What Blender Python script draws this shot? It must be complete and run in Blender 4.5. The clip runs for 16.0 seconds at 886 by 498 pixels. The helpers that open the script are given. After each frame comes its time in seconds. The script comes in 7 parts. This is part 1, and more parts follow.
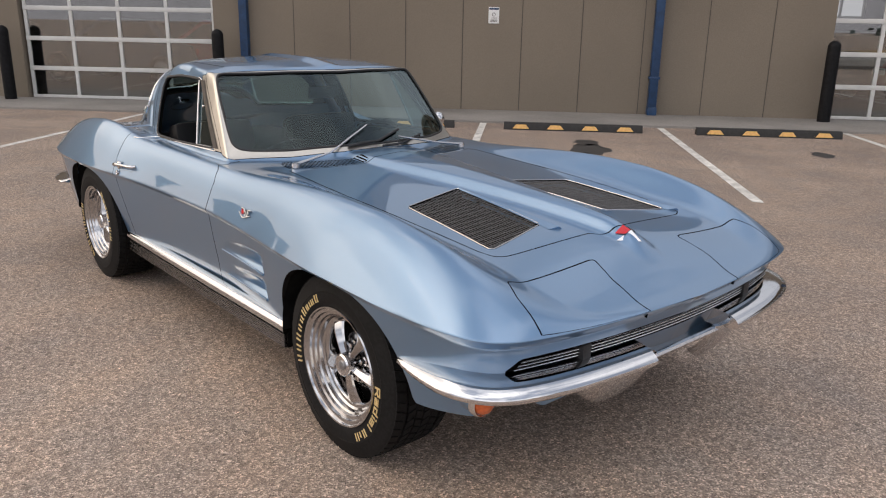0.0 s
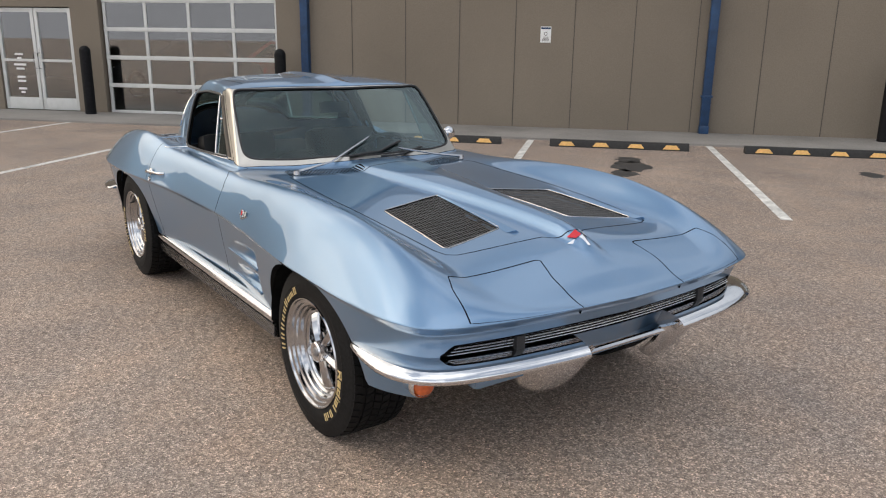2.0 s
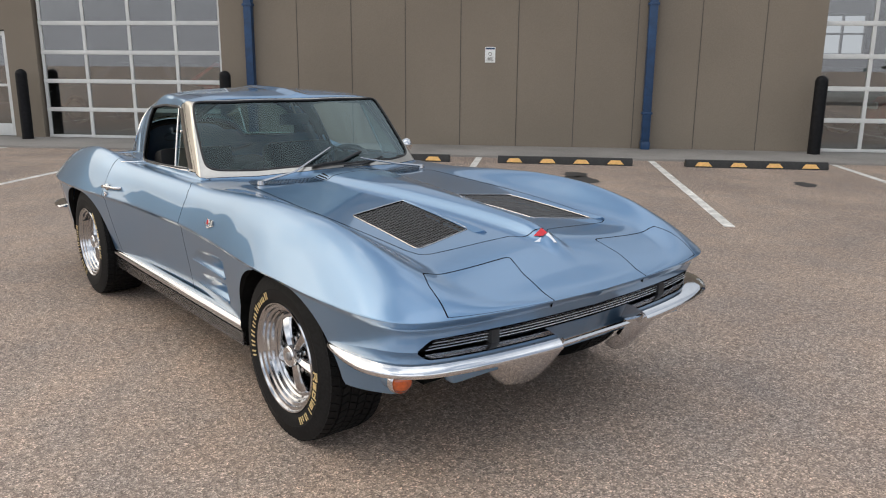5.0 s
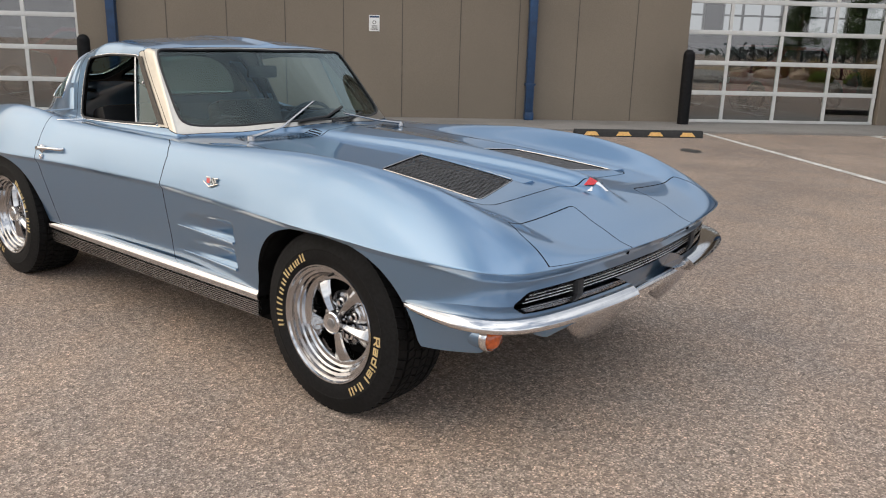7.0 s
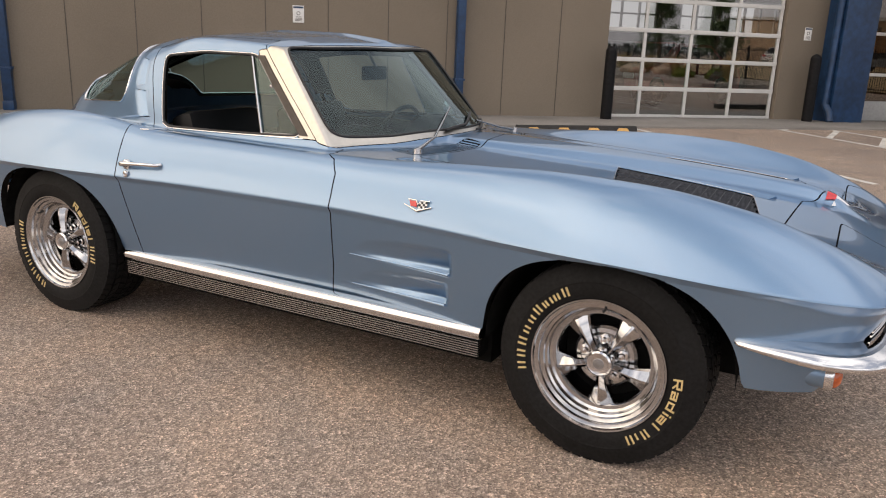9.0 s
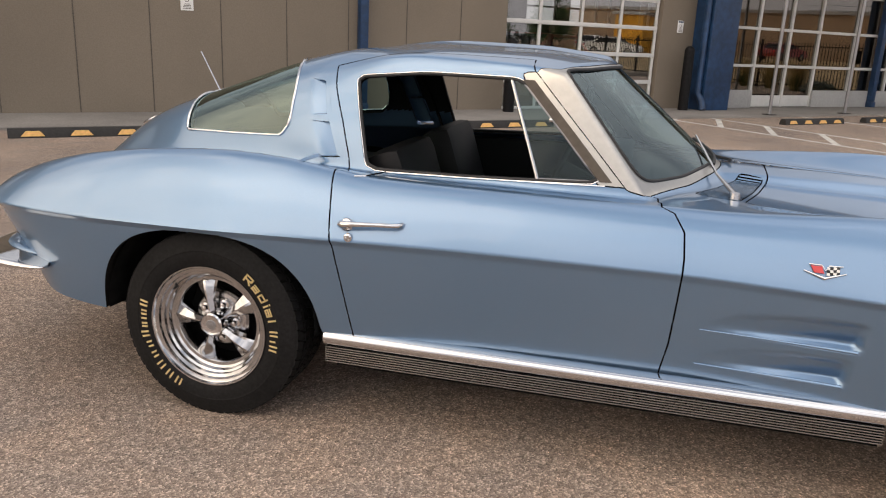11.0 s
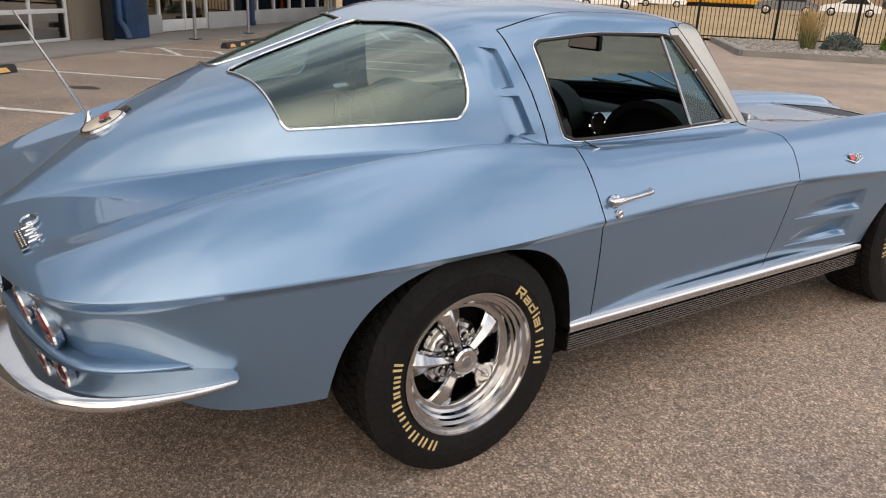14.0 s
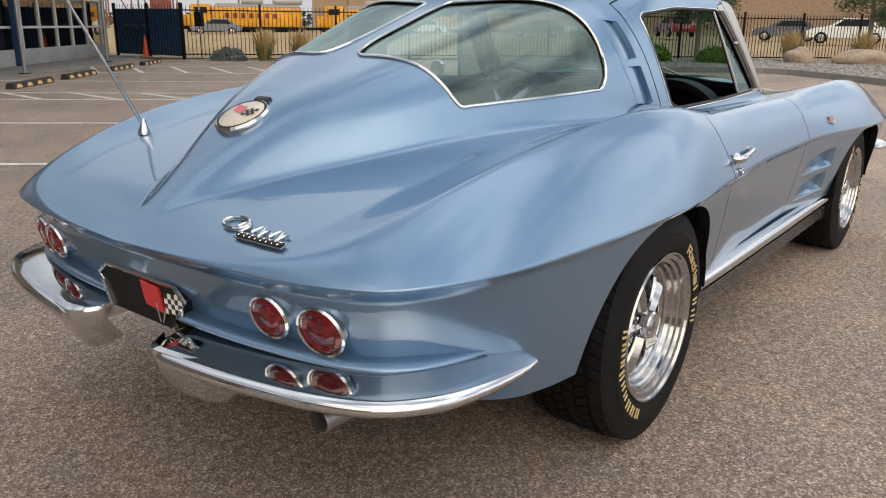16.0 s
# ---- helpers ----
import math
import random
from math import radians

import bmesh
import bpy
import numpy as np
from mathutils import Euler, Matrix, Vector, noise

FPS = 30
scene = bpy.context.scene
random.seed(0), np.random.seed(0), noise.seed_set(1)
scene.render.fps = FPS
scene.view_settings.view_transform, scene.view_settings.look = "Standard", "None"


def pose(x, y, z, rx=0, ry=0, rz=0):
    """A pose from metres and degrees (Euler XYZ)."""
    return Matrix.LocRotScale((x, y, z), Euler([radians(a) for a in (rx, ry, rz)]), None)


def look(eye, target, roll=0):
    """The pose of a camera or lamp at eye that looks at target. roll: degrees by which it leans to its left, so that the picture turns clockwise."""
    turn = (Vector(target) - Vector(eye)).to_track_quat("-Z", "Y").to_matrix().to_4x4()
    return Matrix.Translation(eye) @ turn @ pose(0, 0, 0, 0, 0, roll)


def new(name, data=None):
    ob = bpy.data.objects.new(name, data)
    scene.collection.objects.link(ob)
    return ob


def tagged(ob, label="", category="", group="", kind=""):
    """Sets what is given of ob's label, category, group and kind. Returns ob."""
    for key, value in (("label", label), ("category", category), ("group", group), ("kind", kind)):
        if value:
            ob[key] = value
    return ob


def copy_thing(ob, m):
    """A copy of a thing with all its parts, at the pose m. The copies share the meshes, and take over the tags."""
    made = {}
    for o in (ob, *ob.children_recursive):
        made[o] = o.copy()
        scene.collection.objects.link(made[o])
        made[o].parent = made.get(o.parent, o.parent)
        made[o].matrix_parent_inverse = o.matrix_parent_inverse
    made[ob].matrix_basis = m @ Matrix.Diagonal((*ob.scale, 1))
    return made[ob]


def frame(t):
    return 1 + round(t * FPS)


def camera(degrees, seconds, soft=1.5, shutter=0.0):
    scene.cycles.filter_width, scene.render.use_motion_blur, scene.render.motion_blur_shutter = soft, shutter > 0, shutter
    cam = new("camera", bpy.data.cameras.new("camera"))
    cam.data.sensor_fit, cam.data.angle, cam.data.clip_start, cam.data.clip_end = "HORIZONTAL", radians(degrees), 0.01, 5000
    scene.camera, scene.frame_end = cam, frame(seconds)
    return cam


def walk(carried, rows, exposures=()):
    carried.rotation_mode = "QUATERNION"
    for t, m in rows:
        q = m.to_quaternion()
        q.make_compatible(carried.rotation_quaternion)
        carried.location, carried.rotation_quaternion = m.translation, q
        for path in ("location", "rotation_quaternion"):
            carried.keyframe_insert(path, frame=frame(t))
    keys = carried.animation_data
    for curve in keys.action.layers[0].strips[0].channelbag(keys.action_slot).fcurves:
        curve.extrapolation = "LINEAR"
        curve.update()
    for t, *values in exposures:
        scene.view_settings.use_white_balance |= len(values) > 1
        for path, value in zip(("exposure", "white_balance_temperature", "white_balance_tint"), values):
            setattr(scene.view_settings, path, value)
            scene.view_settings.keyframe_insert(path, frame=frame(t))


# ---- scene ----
cam = camera(60.13, 16.0, 1.1)
# seconds, place, yaw, pitch, roll
ROWS = [
    (0, 3.279, -2.093, 1.445, 49.43, -16.33, -0.97),
    (0.5, 3.459, -2.071, 1.456, 51.13, -16.00, -0.97),
    (1, 3.610, -1.992, 1.463, 52.74, -15.60, -0.92),
    (1.5, 3.689, -1.957, 1.461, 54.03, -15.27, -0.84),
    (2, 3.708, -1.947, 1.455, 54.85, -15.09, -0.79),
    (2.5, 3.709, -1.953, 1.454, 55.13, -15.11, -0.80),
    (3, 3.716, -1.951, 1.456, 55.10, -15.18, -0.79),
    (3.5, 3.723, -1.947, 1.459, 54.74, -15.13, -0.73),
    (4, 3.728, -1.954, 1.461, 53.95, -14.64, -0.66),
    (4.2, 3.729, -1.957, 1.461, 53.56, -14.41, -0.62),
    (6.3, 3.445, -2.376, 1.240, 43.10, -13.55, -0.76),
    (6.5, 3.345, -2.412, 1.256, 41.96, -14.02, -1.00),
    (7, 3.094, -2.478, 1.251, 39.14, -14.80, -1.38),
    (7.5, 2.839, -2.631, 1.265, 36.44, -15.05, -1.70),
    (8, 2.542, -2.790, 1.269, 33.94, -15.18, -1.83),
    (8.5, 2.193, -2.855, 1.264, 31.31, -15.12, -2.00),
    (9, 1.828, -2.923, 1.248, 28.47, -15.06, -2.13),
    (9.5, 1.404, -2.977, 1.271, 25.46, -15.19, -2.46),
    (10, 0.984, -2.980, 1.255, 22.35, -15.16, -2.71),
    (10.2, 0.810, -2.967, 1.265, 21.09, -15.15, -2.69),
    (12.3, -1.095, -2.932, 1.310, -3.44, -16.11, -2.50),
    (12.5, -1.260, -2.896, 1.313, -7.08, -16.38, -2.53),
    (13, -1.675, -2.712, 1.294, -16.41, -17.06, -2.46),
    (13.5, -2.056, -2.515, 1.282, -25.88, -18.43, -2.56),
    (14, -2.401, -2.295, 1.300, -34.38, -19.02, -2.46),
    (14.5, -2.631, -2.014, 1.226, -40.69, -18.43, -1.92),
    (15, -2.819, -1.762, 1.199, -45.71, -18.43, -1.43),
    (15.5, -3.020, -1.578, 1.179, -49.32, -17.37, -1.02),
    (16, -3.161, -1.552, 1.113, -51.78, -16.28, -0.66),
]
walk(cam, [(t, pose(x, y, z, 90 + p, r, w)) for t, x, y, z, w, p, r in ROWS], exposures=((0, -0.25, 6370, 14), (1.5, -0.17, 6270, 11), (3, -0.11, 6080, 9), (4, -0.12, 6080, 9), (7, -0.16, 6270, 10), (9.5, -0.17, 6720, 15), (13, -0.09, 6680, 13), (14, -0.21, 6480, 12), (15, -0.33, 6300, 10), (16, -0.26, 6310, 9)))

# ---------------------------------------------------------------- light
SUN_EL, SUN_AZ = radians(28), radians(234)
world = bpy.data.worlds.new("overcast_sky")
scene.world = world
world.use_nodes = True
wn = world.node_tree.nodes
wl = world.node_tree.links
wn.clear()
w_out = wn.new("ShaderNodeOutputWorld")
w_bg = wn.new("ShaderNodeBackground")
w_sky = wn.new("ShaderNodeTexSky")
w_sky.sky_type = "NISHITA"
w_sky.sun_disc = False
w_sky.sun_elevation, w_sky.sun_rotation = SUN_EL, SUN_AZ
w_sky.dust_density = 3.0
w_co = wn.new("ShaderNodeTexCoord")
w_map = wn.new("ShaderNodeMapping")
w_map.inputs["Scale"].default_value = (1.0, 1.0, 1.5)
w_noise = wn.new("ShaderNodeTexNoise")
w_noise.inputs["Scale"].default_value = 1.9
w_noise.inputs["Detail"].default_value = 5.0
w_noise.inputs["Roughness"].default_value = 0.55
w_ramp = wn.new("ShaderNodeValToRGB")
w_ramp.color_ramp.elements[0].position, w_ramp.color_ramp.elements[0].color = 0.41, (6.0, 6.7, 7.9, 1)
w_ramp.color_ramp.elements[1].position, w_ramp.color_ramp.elements[1].color = 0.59, (18.0, 18.0, 17.9, 1)
w_mix = wn.new("ShaderNodeMixRGB")
w_mix.inputs[0].default_value = 0.88
wl.new(w_co.outputs["Generated"], w_map.inputs["Vector"])
wl.new(w_map.outputs["Vector"], w_noise.inputs["Vector"])
wl.new(w_noise.outputs["Fac"], w_ramp.inputs["Fac"])
wl.new(w_sky.outputs["Color"], w_mix.inputs[1])
wl.new(w_ramp.outputs["Color"], w_mix.inputs[2])
# clouds are thinner and brighter over the open side, warmest about the hidden sun
w_dot = wn.new("ShaderNodeVectorMath")
w_dot.operation = "DOT_PRODUCT"
w_dot.inputs[1].default_value = (math.cos(SUN_EL) * math.sin(SUN_AZ), math.cos(SUN_EL) * math.cos(SUN_AZ), math.sin(SUN_EL))
w_glow = wn.new("ShaderNodeMapRange")
w_glow.interpolation_type = "SMOOTHSTEP"
w_glow.inputs["From Min"].default_value, w_glow.inputs["From Max"].default_value = -0.25, 1.0
w_open = wn.new("ShaderNodeVectorMath")
w_open.operation = "DOT_PRODUCT"
w_open.inputs[1].default_value = (0.35, -0.40, 0.847)
w_warm = wn.new("ShaderNodeMixRGB")
w_warm.inputs[1].default_value, w_warm.inputs[2].default_value = (0.74, 0.77, 0.81, 1), (2.05, 2.02, 1.98, 1)
w_all = wn.new("ShaderNodeMixRGB")
w_all.blend_type = "MULTIPLY"
w_all.inputs[0].default_value = 1
wl.new(w_co.outputs["Generated"], w_dot.inputs[0])
wl.new(w_co.outputs["Generated"], w_open.inputs[0])
wl.new(w_open.outputs["Value"], w_glow.inputs["Value"])
wl.new(w_glow.outputs["Result"], w_warm.inputs[0])
# pale haze along the horizon
w_sep = wn.new("ShaderNodeSeparateXYZ")
w_low = wn.new("ShaderNodeMapRange")
w_low.interpolation_type = "SMOOTHSTEP"
w_low.inputs["From Min"].default_value, w_low.inputs["From Max"].default_value = 0.02, 0.24
w_haze = wn.new("ShaderNodeMixRGB")
w_haze.inputs[1].default_value = (12.6, 12.1, 12.3, 1)
wl.new(w_co.outputs["Generated"], w_sep.inputs[0])
wl.new(w_sep.outputs["Z"], w_low.inputs["Value"])
wl.new(w_low.outputs["Result"], w_haze.inputs[0])
wl.new(w_mix.outputs["Color"], w_all.inputs[1])
wl.new(w_all.outputs["Color"], w_haze.inputs[2])
wl.new(w_warm.outputs["Color"], w_all.inputs[2])
w_near = wn.new("ShaderNodeMapRange")
w_near.interpolation_type = "SMOOTHSTEP"
w_near.inputs["From Min"].default_value, w_near.inputs["From Max"].default_value = 0.60, 1.0
w_tint = wn.new("ShaderNodeMixRGB")
w_tint.inputs[1].default_value, w_tint.inputs[2].default_value = (1, 1, 1, 1), (2.00, 1.78, 1.46, 1)
w_fin = wn.new("ShaderNodeMixRGB")
w_fin.blend_type = "MULTIPLY"
w_fin.inputs[0].default_value = 1
wl.new(w_dot.outputs["Value"], w_near.inputs["Value"])
wl.new(w_near.outputs["Result"], w_tint.inputs[0])
wl.new(w_haze.outputs["Color"], w_fin.inputs[1])
wl.new(w_tint.outputs["Color"], w_fin.inputs[2])
wl.new(w_fin.outputs["Color"], w_bg.inputs["Color"])
wl.new(w_bg.outputs["Background"], w_out.inputs["Surface"])
w_bg.inputs["Strength"].default_value = 0.0605
sun_data = bpy.data.lights.new("sun", "SUN")
sun_data.energy, sun_data.angle, sun_data.color = 0.65, radians(80), (1.0, 0.84, 0.66)
sun = new("sun", sun_data)
sun.matrix_world = look((0, 0, 30), (0 - 30 * math.cos(SUN_EL) * math.sin(SUN_AZ), 0 - 30 * math.cos(SUN_EL) * math.cos(SUN_AZ), 30 - 30 * math.sin(SUN_EL)))
scene.view_settings.exposure = 0.0

# ---------------------------------------------------------------- materials


def material(name, base, rough=0.5, metal=0.0, grain=None, spread=0.12, bump=0.0, bump_scale=None, stain=None, coat=0.0, coat_rough=0.03, spec=0.5):
    """Principled surface with fine grain (scale per metre), broad stains and relief."""
    m = bpy.data.materials.new(name)
    m.use_nodes = True
    n, l = m.node_tree.nodes, m.node_tree.links
    b = n["Principled BSDF"]
    b.inputs["Base Color"].default_value = (*base, 1)
    b.inputs["Roughness"].default_value = rough
    b.inputs["Metallic"].default_value = metal
    b.inputs["Coat Weight"].default_value = coat
    b.inputs["Coat Roughness"].default_value = coat_rough
    b.inputs["Specular IOR Level"].default_value = spec
    co = n.new("ShaderNodeTexCoord")
    last = None
    if grain:
        t = n.new("ShaderNodeTexNoise")
        t.inputs["Scale"].default_value, t.inputs["Detail"].default_value = grain, 5
        l.new(co.outputs["Object"], t.inputs["Vector"])
        r = n.new("ShaderNodeValToRGB")
        lo = [max(c * (1 - spread), 0) for c in base]
        hi = [min(c * (1 + spread), 1) for c in base]
        r.color_ramp.elements[0].position, r.color_ramp.elements[0].color = 0.3, (*lo, 1)
        r.color_ramp.elements[1].position, r.color_ramp.elements[1].color = 0.7, (*hi, 1)
        l.new(t.outputs["Fac"], r.inputs["Fac"])
        last = r.outputs["Color"]
        if stain:
            t2 = n.new("ShaderNodeTexNoise")
            t2.inputs["Scale"].default_value, t2.inputs["Detail"].default_value = stain[0], 4
            l.new(co.outputs["Object"], t2.inputs["Vector"])
            r2 = n.new("ShaderNodeValToRGB")
            r2.color_ramp.elements[0].position, r2.color_ramp.elements[0].color = 0.3, (1 - stain[1],) * 3 + (1,)
            r2.color_ramp.elements[1].position, r2.color_ramp.elements[1].color = 0.65, (1 + stain[1] * 0.3,) * 3 + (1,)
            l.new(t2.outputs["Fac"], r2.inputs["Fac"])
            mx = n.new("ShaderNodeMixRGB")
            mx.blend_type = "MULTIPLY"
            mx.inputs[0].default_value = 1
            l.new(last, mx.inputs[1])
            l.new(r2.outputs["Color"], mx.inputs[2])
            last = mx.outputs["Color"]
        l.new(last, b.inputs["Base Color"])
    if bump:
        t3 = n.new("ShaderNodeTexNoise")
        t3.inputs["Scale"].default_value, t3.inputs["Detail"].default_value = bump_scale or grain or 50, 6
        l.new(co.outputs["Object"], t3.inputs["Vector"])
        bp = n.new("ShaderNodeBump")
        bp.inputs["Strength"].default_value, bp.inputs["Distance"].default_value = 0.6, bump
        l.new(t3.outputs["Fac"], bp.inputs["Height"])
        l.new(bp.outputs["Normal"], b.inputs["Normal"])
    return m


def glass_material(name, tint, rough=0.0, boost=0.8, floor_=0.07, shine=(1, 1, 1)):
    m = bpy.data.materials.new(name)
    m.use_nodes = True
    n, l = m.node_tree.nodes, m.node_tree.links
    n.clear()
    out = n.new("ShaderNodeOutputMaterial")
    tr = n.new("ShaderNodeBsdfTransparent")
    tr.inputs["Color"].default_value = (*tint, 1)
    gl = n.new("ShaderNodeBsdfGlossy")
    gl.inputs["Roughness"].default_value = rough
    gl.inputs["Color"].default_value = (*shine, 1)
    fr = n.new("ShaderNodeLayerWeight")
    fr.inputs["Blend"].default_value = 0.5
    pw = n.new("ShaderNodeMath")
    pw.operation = "POWER"
    pw.inputs[1].default_value = 2.8
    l.new(fr.outputs["Facing"], pw.inputs[0])
    ad = n.new("ShaderNodeMath")
    ad.operation = "MULTIPLY_ADD"
    ad.inputs[1].default_value, ad.inputs[2].default_value = boost, floor_
    l.new(pw.outputs["Value"], ad.inputs[0])
    mx = n.new("ShaderNodeMixShader")
    l.new(ad.outputs["Value"], mx.inputs[0])
    l.new(tr.outputs["BSDF"], mx.inputs[1])
    l.new(gl.outputs["BSDF"], mx.inputs[2])
    l.new(mx.outputs["Shader"], out.inputs["Surface"])
    return m


def asphalt_material():
    m = bpy.data.materials.new("asphalt")
    m.use_nodes = True
    n, l = m.node_tree.nodes, m.node_tree.links
    b = n["Principled BSDF"]
    b.inputs["Roughness"].default_value = 0.85
    co = n.new("ShaderNodeTexCoord")
    v = n.new("ShaderNodeTexVoronoi")
    v.inputs["Scale"].default_value = 175
    l.new(co.outputs["Object"], v.inputs["Vector"])
    ramp = n.new("ShaderNodeValToRGB")
    e = ramp.color_ramp.elements
    e[0].position, e[0].color = 0.0, (0.155, 0.122, 0.101, 1)
    e[1].position, e[1].color = 1.0, (0.96, 0.80, 0.665, 1)
    k = ramp.color_ramp.elements.new(0.62)
    k.color = (0.415, 0.333, 0.272, 1)
    l.new(v.outputs["Color"], ramp.inputs["Fac"])
    t = n.new("ShaderNodeTexNoise")
    t.inputs["Scale"].default_value, t.inputs["Detail"].default_value = 0.7, 7
    l.new(co.outputs["Object"], t.inputs["Vector"])
    r2 = n.new("ShaderNodeValToRGB")
    r2.color_ramp.elements[0].position, r2.color_ramp.elements[0].color = 0.32, (0.72, 0.72, 0.74, 1)
    r2.color_ramp.elements[1].position, r2.color_ramp.elements[1].color = 0.66, (1.08, 1.05, 1.02, 1)
    l.new(t.outputs["Fac"], r2.inputs["Fac"])
    mx = n.new("ShaderNodeMixRGB")
    mx.blend_type = "MULTIPLY"
    mx.inputs[0].default_value = 1
    l.new(ramp.outputs["Color"], mx.inputs[1])
    l.new(r2.outputs["Color"], mx.inputs[2])
    t4 = n.new("ShaderNodeTexNoise")
    t4.inputs["Scale"].default_value, t4.inputs["Detail"].default_value = 34, 6
    l.new(co.outputs["Object"], t4.inputs["Vector"])
    r4 = n.new("ShaderNodeValToRGB")
    r4.color_ramp.elements[0].position, r4.color_ramp.elements[0].color = 0.33, (0.74, 0.74, 0.74, 1)
    r4.color_ramp.elements[1].position, r4.color_ramp.elements[1].color = 0.62, (1.12, 1.11, 1.10, 1)
    l.new(t4.outputs["Fac"], r4.inputs["Fac"])
    mx2 = n.new("ShaderNodeMixRGB")
    mx2.blend_type = "MULTIPLY"
    mx2.inputs[0].default_value = 1
    l.new(mx.outputs["Color"], mx2.inputs[1])
    l.new(r4.outputs["Color"], mx2.inputs[2])
    # the colour darkens gradually from the driving lane towards the building
    gr_ = n.new("ShaderNodeVectorMath")
    gr_.operation = "DOT_PRODUCT"
    gr_.inputs[1].default_value = (-0.689, 0.725, 0.0)
    l.new(co.outputs["Object"], gr_.inputs[0])
    wob = n.new("ShaderNodeMath")
    wob.operation = "MULTIPLY_ADD"
    wob.inputs[1].default_value = 3.0
    l.new(t.outputs["Fac"], wob.inputs[0])
    l.new(gr_.outputs["Value"], wob.inputs[2])
    r5 = n.new("ShaderNodeMapRange")
    r5.interpolation_type = "SMOOTHSTEP"
    r5.inputs["From Min"].default_value, r5.inputs["From Max"].default_value = -1.0, 4.6
    r5.inputs["To Min"].default_value, r5.inputs["To Max"].default_value = 1.05, 0.80
    l.new(wob.outputs["Value"], r5.inputs["Value"])
    mx3 = n.new("ShaderNodeMixRGB")
    mx3.blend_type = "MULTIPLY"
    mx3.inputs[0].default_value = 1
    l.new(mx2.outputs["Color"], mx3.inputs[1])
    l.new(r5.outputs["Result"], mx3.inputs[2])
    # tan and greyer patches, and scattered dark pebbles
    t6 = n.new("ShaderNodeTexNoise")
    t6.inputs["Scale"].default_value, t6.inputs["Detail"].default_value = 3.2, 8
    l.new(co.outputs["Object"], t6.inputs["Vector"])
    r6 = n.new("ShaderNodeValToRGB")
    r6.color_ramp.elements[0].position, r6.color_ramp.elements[0].color = 0.34, (0.91, 0.92, 0.94, 1)
    r6.color_ramp.elements[1].position, r6.color_ramp.elements[1].color = 0.66, (1.07, 1.02, 0.98, 1)
    l.new(t6.outputs["Fac"], r6.inputs["Fac"])
    mx4 = n.new("ShaderNodeMixRGB")
    mx4.blend_type = "MULTIPLY"
    mx4.inputs[0].default_value = 1
    l.new(mx3.outputs["Color"], mx4.inputs[1])
    l.new(r6.outputs["Color"], mx4.inputs[2])
    v7 = n.new("ShaderNodeTexVoronoi")
    v7.inputs["Scale"].default_value = 48
    l.new(co.outputs["Object"], v7.inputs["Vector"])
    r7 = n.new("ShaderNodeMapRange")
    r7.inputs["From Min"].default_value, r7.inputs["From Max"].default_value = 0.10, 0.24
    r7.inputs["To Min"].default_value, r7.inputs["To Max"].default_value = 0.55, 1.0
    l.new(v7.outputs["Distance"], r7.inputs["Value"])
    mx5 = n.new("ShaderNodeMixRGB")
    mx5.blend_type = "MULTIPLY"
    mx5.inputs[0].default_value = 1
    l.new(mx4.outputs["Color"], mx5.inputs[1])
    l.new(r7.outputs["Result"], mx5.inputs[2])
    l.new(mx5.outputs["Color"], b.inputs["Base Color"])
    bp = n.new("ShaderNodeBump")
    bp.inputs["Strength"].default_value, bp.inputs["Distance"].default_value = 0.9, 0.004
    l.new(v.outputs["Distance"], bp.inputs["Height"])
    l.new(bp.outputs["Normal"], b.inputs["Normal"])
    return m


def paint_material(name, base):
    m = material(name, base, rough=0.34, metal=0.70, grain=900, spread=0.10, coat=1.0, coat_rough=0.02, spec=0.6)
    m.node_tree.nodes["Principled BSDF"].inputs["Coat IOR"].default_value = 1.72
    m.node_tree.nodes["Principled BSDF"].inputs["Specular Tint"].default_value = (0.60, 0.75, 0.88, 1)
    return m


M_ASPHALT = asphalt_material()
M_PAINT = paint_material("silver_blue_metallic_paint", (0.148, 0.256, 0.405))
M_CHROME = material("chrome", (0.66, 0.66, 0.67), rough=0.07, metal=1.0, grain=40, spread=0.03)
M_FRAME = material("bright_anodised_trim", (0.50, 0.475, 0.435), rough=0.30, metal=1.0, grain=50, spread=0.05)
M_STEEL = material("brushed_aluminium", (0.52, 0.52, 0.53), rough=0.22, metal=1.0, grain=300, spread=0.06)
M_RIM = material("polished_alloy_rim", (0.50, 0.50, 0.51), rough=0.10, metal=1.0, grain=60, spread=0.06)
M_GREYMETAL = material("cast_grey_metal", (0.35, 0.35, 0.36), rough=0.4, metal=0.9, grain=60, spread=0.1)
M_BLACK = material("black_rubber", (0.018, 0.018, 0.019), rough=0.55, grain=120, spread=0.3, bump=0.0006)
M_TYRE = material("tyre_rubber", (0.010, 0.010, 0.0105), rough=0.7, grain=90, spread=0.35, stain=(6, 0.3), bump=0.0005, spec=0.18)
M_GOLD = material("aged_cream_lettering", (0.62, 0.47, 0.22), rough=0.6, grain=80, spread=0.2)
M_VINYL = material("black_vinyl", (0.009, 0.009, 0.010), rough=0.5, grain=200, spread=0.3, bump=0.0006, spec=0.2)
# near-black underbody; also colours in the shade of vent wells and panel gaps
M_DARK = material("dark_underbody_and_shade", (0.008, 0.008, 0.008), rough=0.9, grain=20, spread=0.4, spec=0.05)
M_MESH = material("dark_grille_metal", (0.095, 0.100, 0.112), rough=0.35, metal=0.9, grain=60, spread=0.3)
M_CREAM = material("cream_enamel", (0.62, 0.55, 0.46), rough=0.35, grain=30, spread=0.06, coat=0.4)
